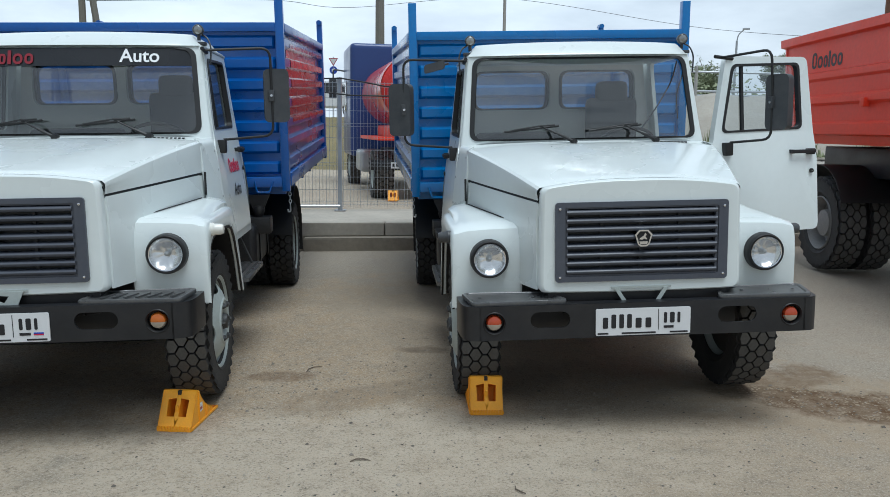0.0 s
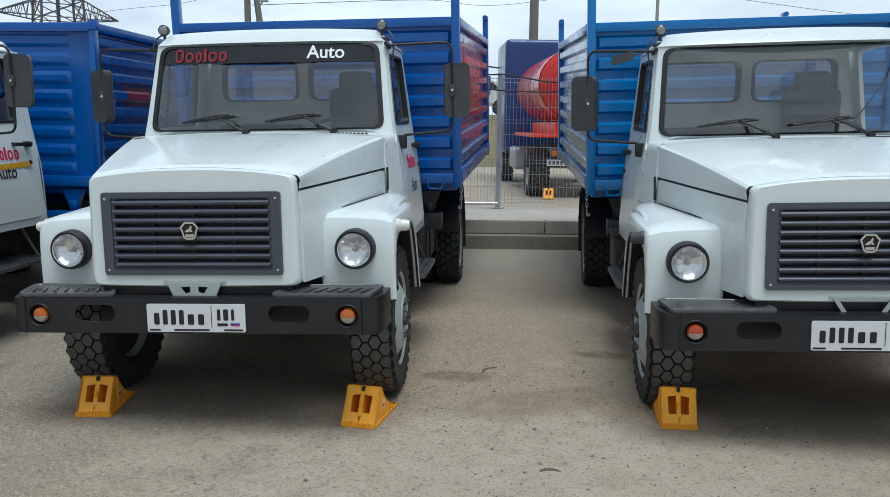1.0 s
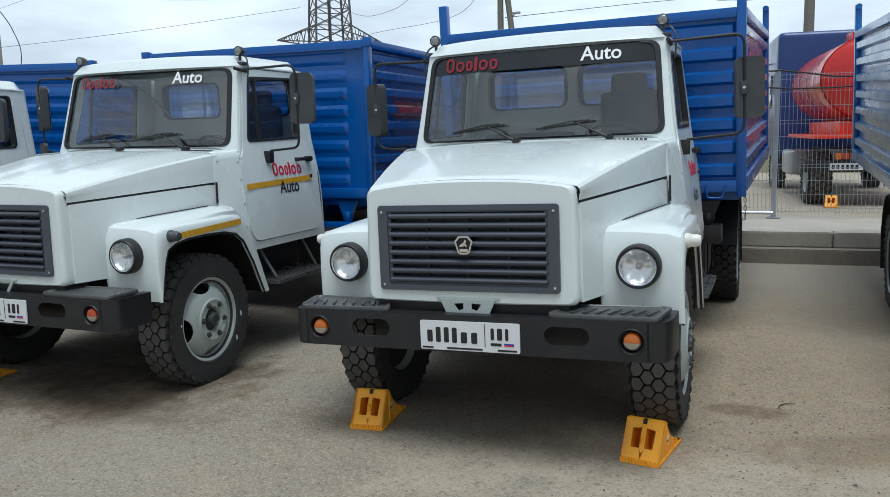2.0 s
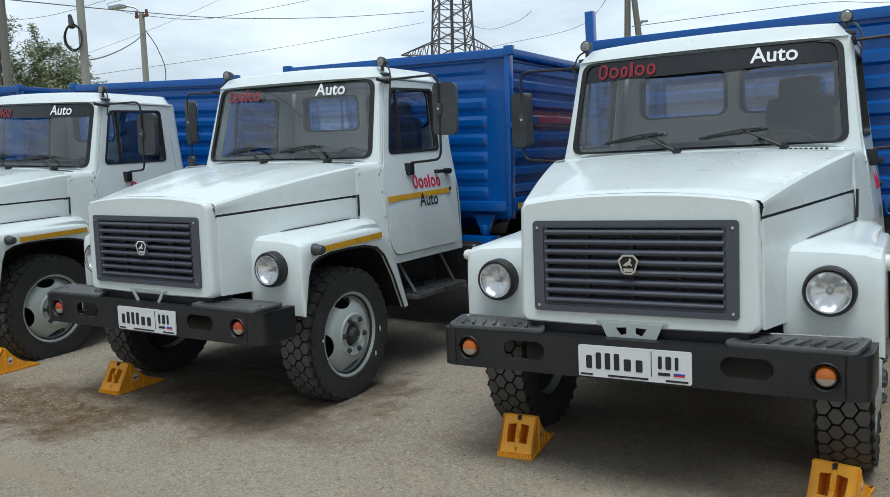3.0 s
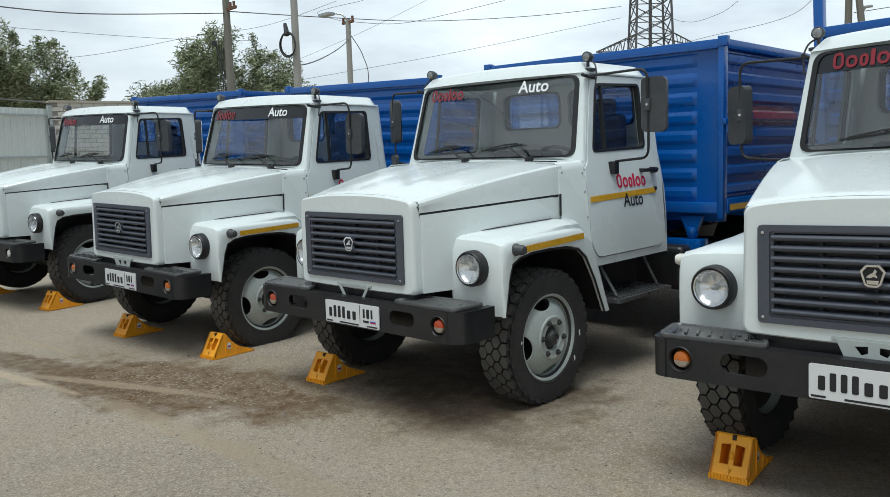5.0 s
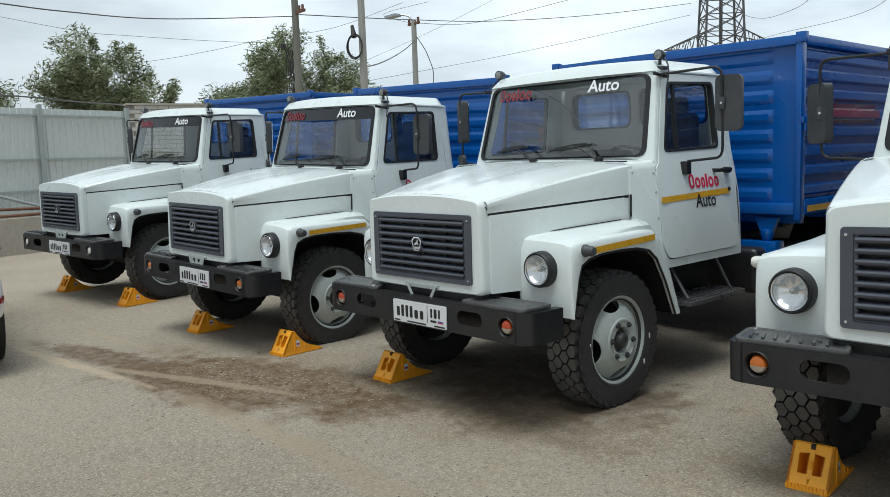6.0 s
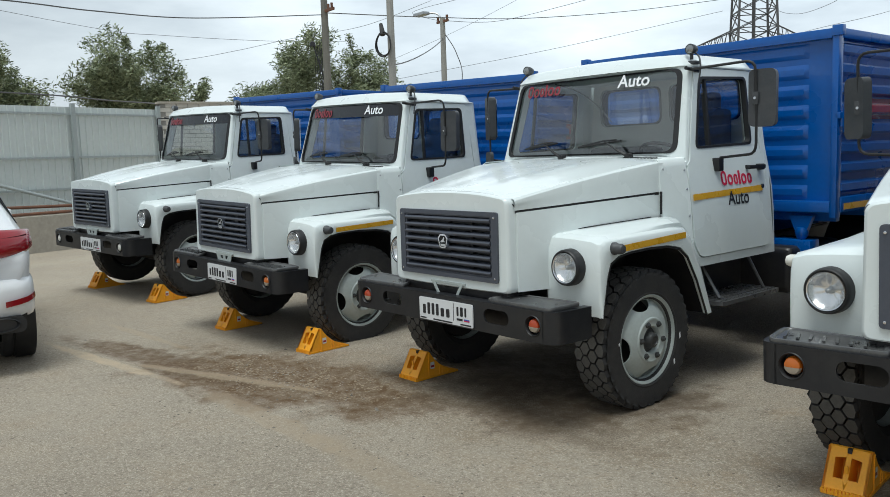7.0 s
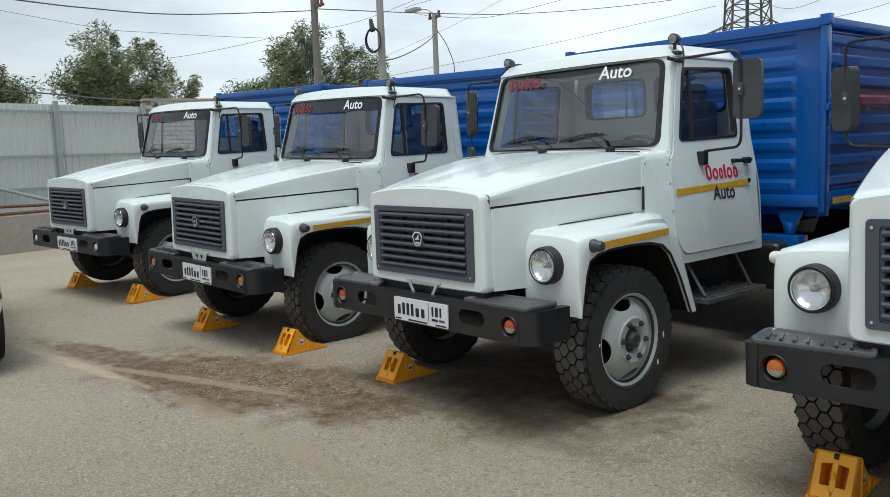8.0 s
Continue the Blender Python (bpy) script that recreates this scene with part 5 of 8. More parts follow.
def finish_truck(truck, m, paint, label, y_bed=2.1, tall=False, ribs=8, dx=0.0, lens=AMBER, strip=False, names=False, door_text=False,
                 stripe=False, marker=PLASTIC, swing=0.0, flag=True, film=None, mirror_z=1.89):
    truck["label"] = label
    make_bumper(truck, lens, strip)
    make_number_plate(truck, dx, flag)
    make_door(truck, -1, 0.0, mirror_z, 0.72)
    door = make_door(truck, 1, swing, mirror_z, 0.72 if tall else 0.915)
    body = make_bed(truck, paint, y_bed, tall, ribs)
    for s in (-1, 1):
        make_marker(truck, s, marker)
    if strip:
        sun_strip(truck)
    if names:
        screen_row(truck, NAME_ROW, -0.655, 2.118, 0.096, INK_DEEP)
        word("screen_word", "Auto", 0.088, lambda u, v, w: (0.29 + u, screen_y(0.29 + u, 2.130 + v) - 0.004 - w, 2.130 + v), INK_WHITE, truck)
    if door_text:
        door_row(door, NAME_ROW, 0.955 if stripe else 0.89, 1.402 if stripe else 1.36, 0.103, INK_RED)
        word("door_word", "Auto", 0.098, lambda u, v, w: (side_x((1.262 if stripe else 1.19) + v) + 0.0065 + w, (1.012 if stripe else 0.96) + u, (1.262 if stripe else 1.19) + v), INK, door)
    if stripe:
        bm = bmesh.new()
        plate(bm, [(0.575, 1.318), (1.505, 1.340), (1.505, 1.382), (0.575, 1.360)], lambda y, z: (side_x(z) + 0.006, y, z), (0.0012, 0, 0))
        part("reflective_stripe", bm, TAPE, door)
        for s in (-1, 1):
            bm = bmesh.new()
            plate(bm, [(-0.315, 1.068), (0.335, 1.092), (0.335, 1.132), (-0.315, 1.108)], lambda y, z, s=s: (s * 1.0395, y, z), (s * 0.0015, 0, 0))
            part("reflective_stripe", bm, TAPE, truck)
            bm = bmesh.new()
            box(bm, min(s * 1.253, s * 1.2575), max(s * 1.253, s * 1.2575), y_bed + 0.12, y_bed + 3.3, 1.15, 1.20)
            part("reflective_stripe", bm, TAPE, body)
    if film:
        film_on_side(body, 1, *film)
    if tall:
        # these bodies widen towards the tailgate
        for ob in body.children:
            for v in ob.data.vertices:
                v.co.x *= 1 + 0.11 * max(0.0, min(1.0, (v.co.y - y_bed - 0.09) / 3.5))
    truck.matrix_basis = m


# ---- ground ----
def ground_material():
    m = bpy.data.materials.new("worn_asphalt")
    m.use_nodes = True
    n, l = m.node_tree.nodes, m.node_tree.links
    b = n["Principled BSDF"]
    b.inputs["Roughness"].default_value = 0.9
    b.inputs["Specular IOR Level"].default_value = 0.25
    geo = n.new("ShaderNodeNewGeometry")

    def noise_tex(scale, detail=6, rough=0.6):
        t = n.new("ShaderNodeTexNoise")
        t.inputs["Scale"].default_value, t.inputs["Detail"].default_value, t.inputs["Roughness"].default_value = scale, detail, rough
        l.new(geo.outputs["Position"], t.inputs["Vector"])
        return t.outputs["Fac"]

    def span(v, a, b2, c=0.0, d=1.0):
        r = n.new("ShaderNodeMapRange")
        r.inputs["From Min"].default_value, r.inputs["From Max"].default_value = a, b2
        r.inputs["To Min"].default_value, r.inputs["To Max"].default_value = c, d
        l.new(v, r.inputs["Value"])
        return r.outputs["Result"]

    def mixed(f, a, c):
        x = n.new("ShaderNodeMix")
        x.data_type = "RGBA"
        l.new(f, x.inputs["Factor"])
        if isinstance(a, tuple):
            x.inputs["A"].default_value = (*a, 1)
        else:
            l.new(a, x.inputs["A"])
        x.inputs["B"].default_value = (*c, 1)
        return x.outputs["Result"]

    def times(a, c):
        x = n.new("ShaderNodeMath")
        x.operation = "MULTIPLY"
        l.new(a, x.inputs[0])
        l.new(c, x.inputs[1])
        return x.outputs[0]

    def blotch(cx, cy, rx, ry, turn):
        """A soft-edged patch of its own, ragged by noise."""
        mp = n.new("ShaderNodeMapping")
        mp.vector_type = "TEXTURE"
        mp.inputs["Location"].default_value = (cx, cy, 0)
        mp.inputs["Rotation"].default_value = (0, 0, radians(turn))
        mp.inputs["Scale"].default_value = (rx, ry, 1)
        l.new(geo.outputs["Position"], mp.inputs["Vector"])
        le = n.new("ShaderNodeVectorMath")
        le.operation = "LENGTH"
        l.new(mp.outputs[0], le.inputs[0])
        ad = n.new("ShaderNodeMath")
        ad.operation = "MULTIPLY_ADD"
        l.new(noise_tex(2.2, 8, 0.7), ad.inputs[0])
        ad.inputs[1].default_value = 2.2
        l.new(le.outputs["Value"], ad.inputs[2])
        return span(ad.outputs[0], 2.25, 1.85)

    col = mixed(span(noise_tex(0.5, 8, 0.65), 0.35, 0.7), (0.355, 0.313, 0.258), (0.48, 0.432, 0.362))
    col = mixed(span(noise_tex(2.0, 8, 0.7), 0.48, 0.72), col, (0.40, 0.338, 0.262))
    col = mixed(span(noise_tex(1.1, 9, 0.75), 0.55, 0.70, 0, 0.7), col, (0.48, 0.43, 0.355))
    # trodden sand between the trucks
    for cx, cy, rx, ry, turn, c, k in ((-0.6, 6.1, 2.8, 2.9, 0, (0.50, 0.385, 0.262), 1.0), (0.6, 3.6, 4.2, 1.3, 8, (0.52, 0.43, 0.325), 0.9), (-0.5, 4.0, 2.0, 0.75, 8, (0.66, 0.585, 0.48), 0.9), (0.2, 6.6, 1.0, 1.6, 20, (0.56, 0.46, 0.345), 0.7), (-6.0, 3.6, 2.6, 0.7, 14, (0.30, 0.235, 0.16), 0.6)):
        col = mixed(times(blotch(cx, cy, rx, ry, turn), span(noise_tex(5, 8, 0.7), 0.3, 0.62, 0.25 * k, k)), col, c)
    # worn patches a hand wide, where the binder has gone
    col = mixed(span(noise_tex(13, 9, 0.8), 0.56, 0.68, 0, 0.6), col, (0.50, 0.45, 0.38))
    col = mixed(span(noise_tex(10, 9, 0.8), 0.45, 0.34, 0, 0.45), col, (0.19, 0.16, 0.125))
    # coarse chippings standing out of the worn binder
    col = mixed(span(noise_tex(30, 5, 0.8), 0.55, 0.66, 0, 0.75), col, (0.60, 0.545, 0.455))
    col = mixed(span(noise_tex(26, 5, 0.8), 0.45, 0.35, 0, 0.55), col, (0.17, 0.143, 0.11))
    # fine grit, light and dark stones
    col = mixed(span(noise_tex(80, 4, 0.8), 0.52, 0.63, 0, 1.0), col, (0.66, 0.605, 0.52))
    col = mixed(span(noise_tex(62, 5, 0.8), 0.47, 0.35, 0, 0.65), col, (0.14, 0.12, 0.095))
    vo = n.new("ShaderNodeTexVoronoi")
    vo.inputs["Scale"].default_value = 30
    l.new(geo.outputs["Position"], vo.inputs["Vector"])
    col = mixed(times(span(vo.outputs["Distance"], 0.20, 0.14), span(noise_tex(3, 5, 0.6), 0.50, 0.62)), col, (0.50, 0.47, 0.41))
    vo = n.new("ShaderNodeTexVoronoi")
    vo.inputs["Scale"].default_value = 11
    l.new(geo.outputs["Position"], vo.inputs["Vector"])
    col = mixed(times(span(vo.outputs["Distance"], 0.10, 0.07), span(noise_tex(1.6, 5, 0.6), 0.50, 0.60)), col, (0.10, 0.085, 0.07))
    # dirt washed out in front of the row; oil and painted shade under engines
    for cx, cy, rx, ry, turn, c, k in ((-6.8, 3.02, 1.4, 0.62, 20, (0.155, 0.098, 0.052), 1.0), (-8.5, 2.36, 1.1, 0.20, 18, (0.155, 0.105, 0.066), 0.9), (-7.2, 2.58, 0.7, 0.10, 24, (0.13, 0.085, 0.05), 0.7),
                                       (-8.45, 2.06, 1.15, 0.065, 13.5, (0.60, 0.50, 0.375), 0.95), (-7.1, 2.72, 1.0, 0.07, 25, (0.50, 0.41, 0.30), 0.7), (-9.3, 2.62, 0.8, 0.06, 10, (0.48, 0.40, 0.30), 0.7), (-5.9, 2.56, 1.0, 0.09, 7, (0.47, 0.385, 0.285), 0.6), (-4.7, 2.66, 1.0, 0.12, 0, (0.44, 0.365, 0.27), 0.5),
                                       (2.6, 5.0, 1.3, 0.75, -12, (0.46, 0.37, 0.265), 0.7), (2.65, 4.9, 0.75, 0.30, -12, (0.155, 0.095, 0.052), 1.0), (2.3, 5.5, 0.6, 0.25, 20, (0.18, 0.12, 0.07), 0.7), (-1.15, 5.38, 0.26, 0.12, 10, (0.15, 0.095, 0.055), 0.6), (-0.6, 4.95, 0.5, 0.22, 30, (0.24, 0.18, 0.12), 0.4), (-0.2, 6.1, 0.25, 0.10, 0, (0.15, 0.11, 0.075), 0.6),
                                       # oil and damp under the trucks, their shade mixed into the colour
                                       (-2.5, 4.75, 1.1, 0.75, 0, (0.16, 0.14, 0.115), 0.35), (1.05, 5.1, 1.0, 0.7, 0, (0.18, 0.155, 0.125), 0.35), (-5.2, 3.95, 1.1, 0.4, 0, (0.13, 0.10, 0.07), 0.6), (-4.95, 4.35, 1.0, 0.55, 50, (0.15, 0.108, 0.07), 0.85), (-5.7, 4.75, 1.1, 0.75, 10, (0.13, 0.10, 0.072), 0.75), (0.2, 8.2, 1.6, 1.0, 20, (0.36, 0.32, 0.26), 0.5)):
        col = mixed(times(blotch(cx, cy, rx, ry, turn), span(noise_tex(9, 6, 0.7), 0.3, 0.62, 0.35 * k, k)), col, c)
    # pale gravel strewn over the dirt
    for size, lo in ((24, 0.46), (42, 0.42)):
        vo = n.new("ShaderNodeTexVoronoi")
        vo.inputs["Scale"].default_value = size
        l.new(geo.outputs["Position"], vo.inputs["Vector"])
        grit = times(span(vo.outputs["Distance"], 0.36, 0.22), span(noise_tex(6, 5, 0.7), lo, lo + 0.1))
        col = mixed(times(grit, blotch(-6.85, 3.08, 1.15, 0.42, 22)), col, (0.43, 0.36, 0.265))
        col = mixed(times(grit, blotch(2.75, 4.95, 0.9, 0.35, -12)), col, (0.42, 0.35, 0.26))
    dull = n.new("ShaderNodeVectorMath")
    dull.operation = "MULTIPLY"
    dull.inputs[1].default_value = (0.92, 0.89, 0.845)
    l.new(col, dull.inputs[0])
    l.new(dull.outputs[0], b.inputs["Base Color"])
    bp = n.new("ShaderNodeBump")
    bp.inputs["Strength"].default_value, bp.inputs["Distance"].default_value = 0.8, 0.02
    l.new(noise_tex(75, 6, 0.85), bp.inputs["Height"])
    l.new(bp.outputs["Normal"], b.inputs["Normal"])
    return m


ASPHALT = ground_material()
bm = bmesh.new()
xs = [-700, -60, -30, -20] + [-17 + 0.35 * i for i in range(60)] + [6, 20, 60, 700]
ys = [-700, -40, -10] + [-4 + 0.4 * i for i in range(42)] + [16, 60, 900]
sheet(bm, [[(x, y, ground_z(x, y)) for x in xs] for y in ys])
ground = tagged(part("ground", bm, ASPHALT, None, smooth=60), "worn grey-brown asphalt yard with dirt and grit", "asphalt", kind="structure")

# loose stones on the asphalt
bm = bmesh.new()
rnd = random.Random(4)
spots = [(-6.9, 3.08, 1.0, 0.42, 350), (-3.0, 2.6, 4.5, 1.2, 500), (0.3, 3.9, 2.4, 1.3, 800), (2.6, 4.95, 0.9, 0.5, 350), (-0.9, 5.3, 0.9, 0.7, 420), (-10.5, 1.9, 1.6, 0.5, 150)]
for cx, cy, rx, ry, n in spots:
    for _ in range(n):
        x, y, r = rnd.gauss(cx, rx * 0.6), rnd.gauss(cy, ry * 0.6), rnd.uniform(0.003, 0.008) * (1.8 if rnd.random() < 0.06 else 1)
        turn = rnd.uniform(0, math.tau)
        h = ground_z(x, y)
        top = bm.verts.new((x + r * 0.1, y, h + r * rnd.uniform(0.7, 1.1)))
        base = [bm.verts.new((x + r * rnd.uniform(0.8, 1.4) * math.cos(turn + k * math.tau / 5), y + r * rnd.uniform(0.8, 1.3) * math.sin(turn + k * math.tau / 5), h + r * 0.15)) for k in range(5)]
        for k in range(5):
            bm.faces.new((base[k], base[(k + 1) % 5], top))
me = bpy.data.meshes.new("loose_stones")
bm.to_mesh(me)
bm.free()


def stone_material():
    m = bpy.data.materials.new("mixed_grit")
    m.use_nodes = True
    n, l = m.node_tree.nodes, m.node_tree.links
    geo = n.new("ShaderNodeNewGeometry")
    r = n.new("ShaderNodeValToRGB")
    r.color_ramp.elements[0].color, r.color_ramp.elements[1].color = (0.10, 0.085, 0.07, 1), (0.40, 0.355, 0.29, 1)
    l.new(geo.outputs["Random Per Island"], r.inputs["Fac"])
    l.new(r.outputs["Color"], n["Principled BSDF"].inputs["Base Color"])
    n["Principled BSDF"].inputs["Roughness"].default_value = 0.9
    return m


me.materials.append(stone_material())
tagged(new("loose_stones", me), "small loose stones strewn over the asphalt", "gravel", kind="stuff")

# ---- the row of trucks ----
base_truck = make_truck_base()
copies = [copy_thing(base_truck, pose(0, 0, 0)) for _ in range(4)]
AT = TRUCK_POSES
finish_truck(base_truck, AT["B"], BLUE, "white bonneted truck, dark blue tipper body, dark windscreen strip, closed doors", 2.04, True, 7, 0.03, AMBER, True, True, True, False, LENSWHITE, mirror_z=1.906,
             film=(2.5, 5.4, 2.04, 1.72, 2.42, 7, TAPE_RED, "red film across the ribs of the side"))
finish_truck(copies[0], AT["A"], BLUE_LIGHT, "white bonneted truck, azure tipper body with tall posts, open driver's door", 2.04, True, 7, -0.01, REDLENS, swing=73, flag=False, mirror_z=1.878)
for pts in ([(0.70, 0.66, 2.19), (0.66, 0.64, 2.05), (0.55, 0.60, 1.88), (0.42, 0.60, 1.70)], [(0.76, 0.68, 2.12), (0.70, 0.66, 1.95), (0.71, 0.64, 1.78)]):
    bm = bmesh.new()
    tube(bm, bent(pts, 0.06), 0.005, 6)
    part("aerial_cable", bm, SEAL, copies[0], "thin black cable behind the windscreen")
finish_truck(copies[1], AT["C"], BLUE, "white bonneted truck, blue tipper body, yellow stripe on door and fender", 2.12, False, 8, 0.06, REDLENS, False, True, True, True, mirror_z=1.989,
             film=(2.74, 3.77, 2.12, 1.86, 2.03, 8, TAPE_RED, "red film panel on the side"))
finish_truck(copies[2], AT["D"], BLUE, "white bonneted truck, blue tipper body, yellow stripes, dark windscreen strip", 2.12, False, 8, 0.08, AMBER, True, True, True, True, mirror_z=1.947,
             film=(2.74, 3.77, 2.12, 1.86, 2.03, 8, TAPE_RED, "red film panel on the side"))
finish_truck(copies[3], AT["E"], BLUE, "plain white bonneted truck without stripes, parked by the fence", 2.12, False, 8, 0.10, LENSWHITE, True, True, mirror_z=1.949)

bm = bmesh.new()
tube(bm, bent([(-0.396, 0.70, 2.215), (-0.232, 0.70, 2.17), (-0.08, 0.70, 2.098), (0.045, 0.70, 2.009), (0.161, 0.70, 1.888)], 0.08), 0.004, 6)
part("aerial_cable", bm, SEAL, copies[1], "thin black cable behind the windscreen")


# paint flecks on one tyre
for dy, dz, w, h in ((0.335, -0.05, 0.012, 0.045), (0.27, -0.215, 0.014, 0.040), (-0.318, 0.01, 0.010, 0.022)):
    bm = bmesh.new()
    plate(bm, [(dy, 0.461 + dz), (dy + w, 0.461 + dz + 0.01), (dy + w * 0.6, 0.461 + dz + h), (dy - w * 0.4, 0.461 + dz + h * 0.8)], lambda y, z: (0.9915, y, z), (0.0015, 0, 0))
    part("paint_fleck", bm, INK_WHITE, copies[1], "white paint fleck on the tyre wall")


def extra_mirror(truck, c, d, w, h):
    """A small kerb mirror on a stalk."""
    bm = bmesh.new()
    c, d = Vector(c), Vector(d)
    tube(bm, [c - d * 0.5, c], 0.009, 6)
    side = Vector((0, 0, 1)).cross(d).normalized()
    plate(bm, quad_round([(-w, -h), (w, -h), (w, h), (-w, h)], min(w, h) * 0.6), lambda u, v: c + d.normalized() * u + Vector((0, 0, v)), side * 0.03)
    part("kerb_mirror", bm, PLASTIC, truck)


extra_mirror(copies[0], (-1.05, 0.66, 2.17), (-0.20, 0.02, -0.05), 0.075, 0.03)
for t in (copies[1], copies[2]):
    extra_mirror(t, (-1.26, 0.80, 1.62), (-0.10, 0.05, 0.0), 0.07, 0.075)


# ---- wheel chocks ----
def make_chock():
    """A hollow moulded wedge: slotted front face, toothed foot, hollowed back, ribbed sides."""
    chock = thing("wheel_chock", "yellow plastic wheel chock with two slots, wedged against a tyre", "wheel chock", "wheel chocks")
    W, foot, crest = 0.098, Vector((0.0, 0.006, 0.020)), Vector((0.0, 0.112, 0.204))
    back = [(0.136, 0.204), (0.158, 0.172), (0.190, 0.134), (0.232, 0.096), (0.285, 0.062), (0.345, 0.036), (0.410, 0.020)]
    prof = [(0.0, 0.0), (0.0, 0.012), (foot.y, foot.z), (crest.y, crest.z)] + back + [(0.425, 0.012), (0.425, 0.0)]
    bm = bmesh.new()
    for s in (-1, 1):
        plate(bm, prof, lambda y, z, s=s: (s * W, y, z), (-s * 0.012, 0, 0))
    sheet(bm, [[(-W, y, z), (W, y, z)] for y, z in prof[3:]], (0, 0, -0.006))
    sheet(bm, [[(-W, y, z), (W, y, z)] for y, z in prof[:3]])
    d = crest - foot
    face = lambda u, v: (u, foot.y + d.y * v, foot.z + d.z * v)
    for s in (-1, 1):
        slot = quad_round([(s * 0.012, 0.30), (s * 0.056, 0.30), (s * 0.060, 0.76), (s * 0.012, 0.80)], 0.010, 3)
        ring(bm, [(0.0, 0.0), (s * W, 0.0), (s * W, 1.0), (0.0, 1.0)], slot, face, (0, 0.010, -0.006))
    body = part("body", bm, YELLOW, chock)
    # deep pockets behind the slots
    for s in (-1, 1):
        slot = quad_round([(s * 0.012, 0.30), (s * 0.056, 0.30), (s * 0.060, 0.76), (s * 0.012, 0.80)], 0.010, 3)
        bm = bmesh.new()
        a, b = [bm.verts.new(face(*q)) for q in slot], [bm.verts.new(Vector(face(*q)) + Vector((0, 0.120, -0.045))) for q in slot]
        bm.faces.new(b)
        for i in range(len(a)):
            k = (i + 1) % len(a)
            bm.faces.new((a[i], a[k], b[k], b[i]))
        part("slot", bm, YELLOW, body)
    # grip bridge between the slots; black block painting in the crest notch's shade
    bm = bmesh.new()
    box(bm, -0.009, 0.009, 0.047, 0.060, 0.098, 0.138, 0.004, 1)
    part("bridge", bm, YELLOW, body)
    bm = bmesh.new()
    box(bm, -0.010, 0.010, 0.098, 0.124, 0.184, 0.2052)
    part("notch_shade", bm, INK, body)
    # teeth along the foot
    for i in range(12):
        x = -0.0912 + 0.0166 * i
        bm = bmesh.new()
        box(bm, x - 0.005, x + 0.005, -0.004, 0.016, 0.003, 0.030)
        part("tooth", bm, YELLOW, body)
    # ribs and small windows on the sides
    for s in (-1, 1):
        for y, z0, z1 in ((0.128, 0.018, 0.196), (0.235, 0.018, 0.088), (0.262, 0.018, 0.072), (0.318, 0.018, 0.044)):
            bm = bmesh.new()
            box(bm, min(s * W, s * (W + 0.006)), max(s * W, s * (W + 0.006)), y - 0.005, y + 0.005, z0, z1)
            part("rib", bm, YELLOW, body)
        bm = bmesh.new()
        box(bm, min(s * W, s * (W + 0.006)), max(s * W, s * (W + 0.006)), 0.010, 0.420, 0.004, 0.018)
        part("side_flange", bm, YELLOW, body)
    bm = bmesh.new()
    plate(bm, rounded(0.142, 0.182, 0.070, 0.122, 0.004, 1), lambda y, z: (W + 0.0005, y, z), (0.001, 0, 0))
    part("sticker", bm, PLATE, body)
    bm = bmesh.new()
    box(bm, W + 0.0015, W + 0.0021, 0.147, 0.177, 0.082, 0.098)
    part("sticker_print", bm, TAPE_RED, body)
    return chock


first = None
for x, y, turn in CHOCKS:
    m = pose(x, y, ground_z(x, y + 0.2), 0, 0, turn)
    if first is None:
        first = make_chock()
        first.matrix_basis = m
    else:
        copy_thing(first, m)


# ---- kerb, platform and upper yard behind the trucks ----
CONCRETE = material("weathered_concrete", (0.42, 0.385, 0.325), 0.85, vary=0.16, scale=2.5, dust=0.35, dust_color=(0.20, 0.185, 0.16), bump=0.25, bump_scale=35)
CONCRETE_DARK = material("stained_concrete", (0.27, 0.238, 0.19), 0.88, vary=0.2, scale=2.5, dust=0.4, dust_color=(0.13, 0.12, 0.10), bump=0.3, bump_scale=30)
SHEETMETAL = material("pale_grey_sheet_metal", (0.60, 0.645, 0.63), 0.45, vary=0.05, scale=2, dust=0.08)
SHEETRAIL = material("grey_fence_steel", (0.36, 0.40, 0.40), 0.5, vary=0.08, scale=4)
BRICK = material("white_silicate_brick", (0.60, 0.575, 0.52), 0.85, vary=0.10, scale=5, dust=0.2, bump=0.2, bump_scale=40)
MORTAR = material("dark_mortar", (0.30, 0.29, 0.265), 0.95, vary=0.12, scale=8)
WOOD = material("weathered_pole_wood", (0.185, 0.178, 0.155), 0.85, vary=0.2, scale=5, bump=0.3, bump_scale=30)
POLE = material("grey_pole_concrete", (0.34, 0.335, 0.31), 0.8, vary=0.12, scale=4)
RUSTY = material("rust_brown_steel", (0.16, 0.075, 0.045), 0.75, vary=0.25, scale=8)
CABLE_GREY = material("weathered_cable", (0.10, 0.10, 0.105), 0.6, vary=0.1)
CABLE = material("cable_black", (0.03, 0.03, 0.032), 0.7, vary=0.1)
LATTICE = material("lattice_steel", (0.10, 0.10, 0.105), 0.65, vary=0.15, scale=2)
GRASS = material("dry_grass_bank", (0.20, 0.165, 0.085), 0.95, vary=0.35, scale=3, dust=0.4, dust_color=(0.11, 0.12, 0.05), bump=0.6, bump_scale=12)
GRAVEL = material("pale_gravel", (0.36, 0.335, 0.30), 0.95, vary=0.2, scale=3, bump=0.6, bump_scale=20)
SUVWHITE = material("white_car_paint", (0.78, 0.79, 0.80), 0.2, vary=0.02, coat=0.6)
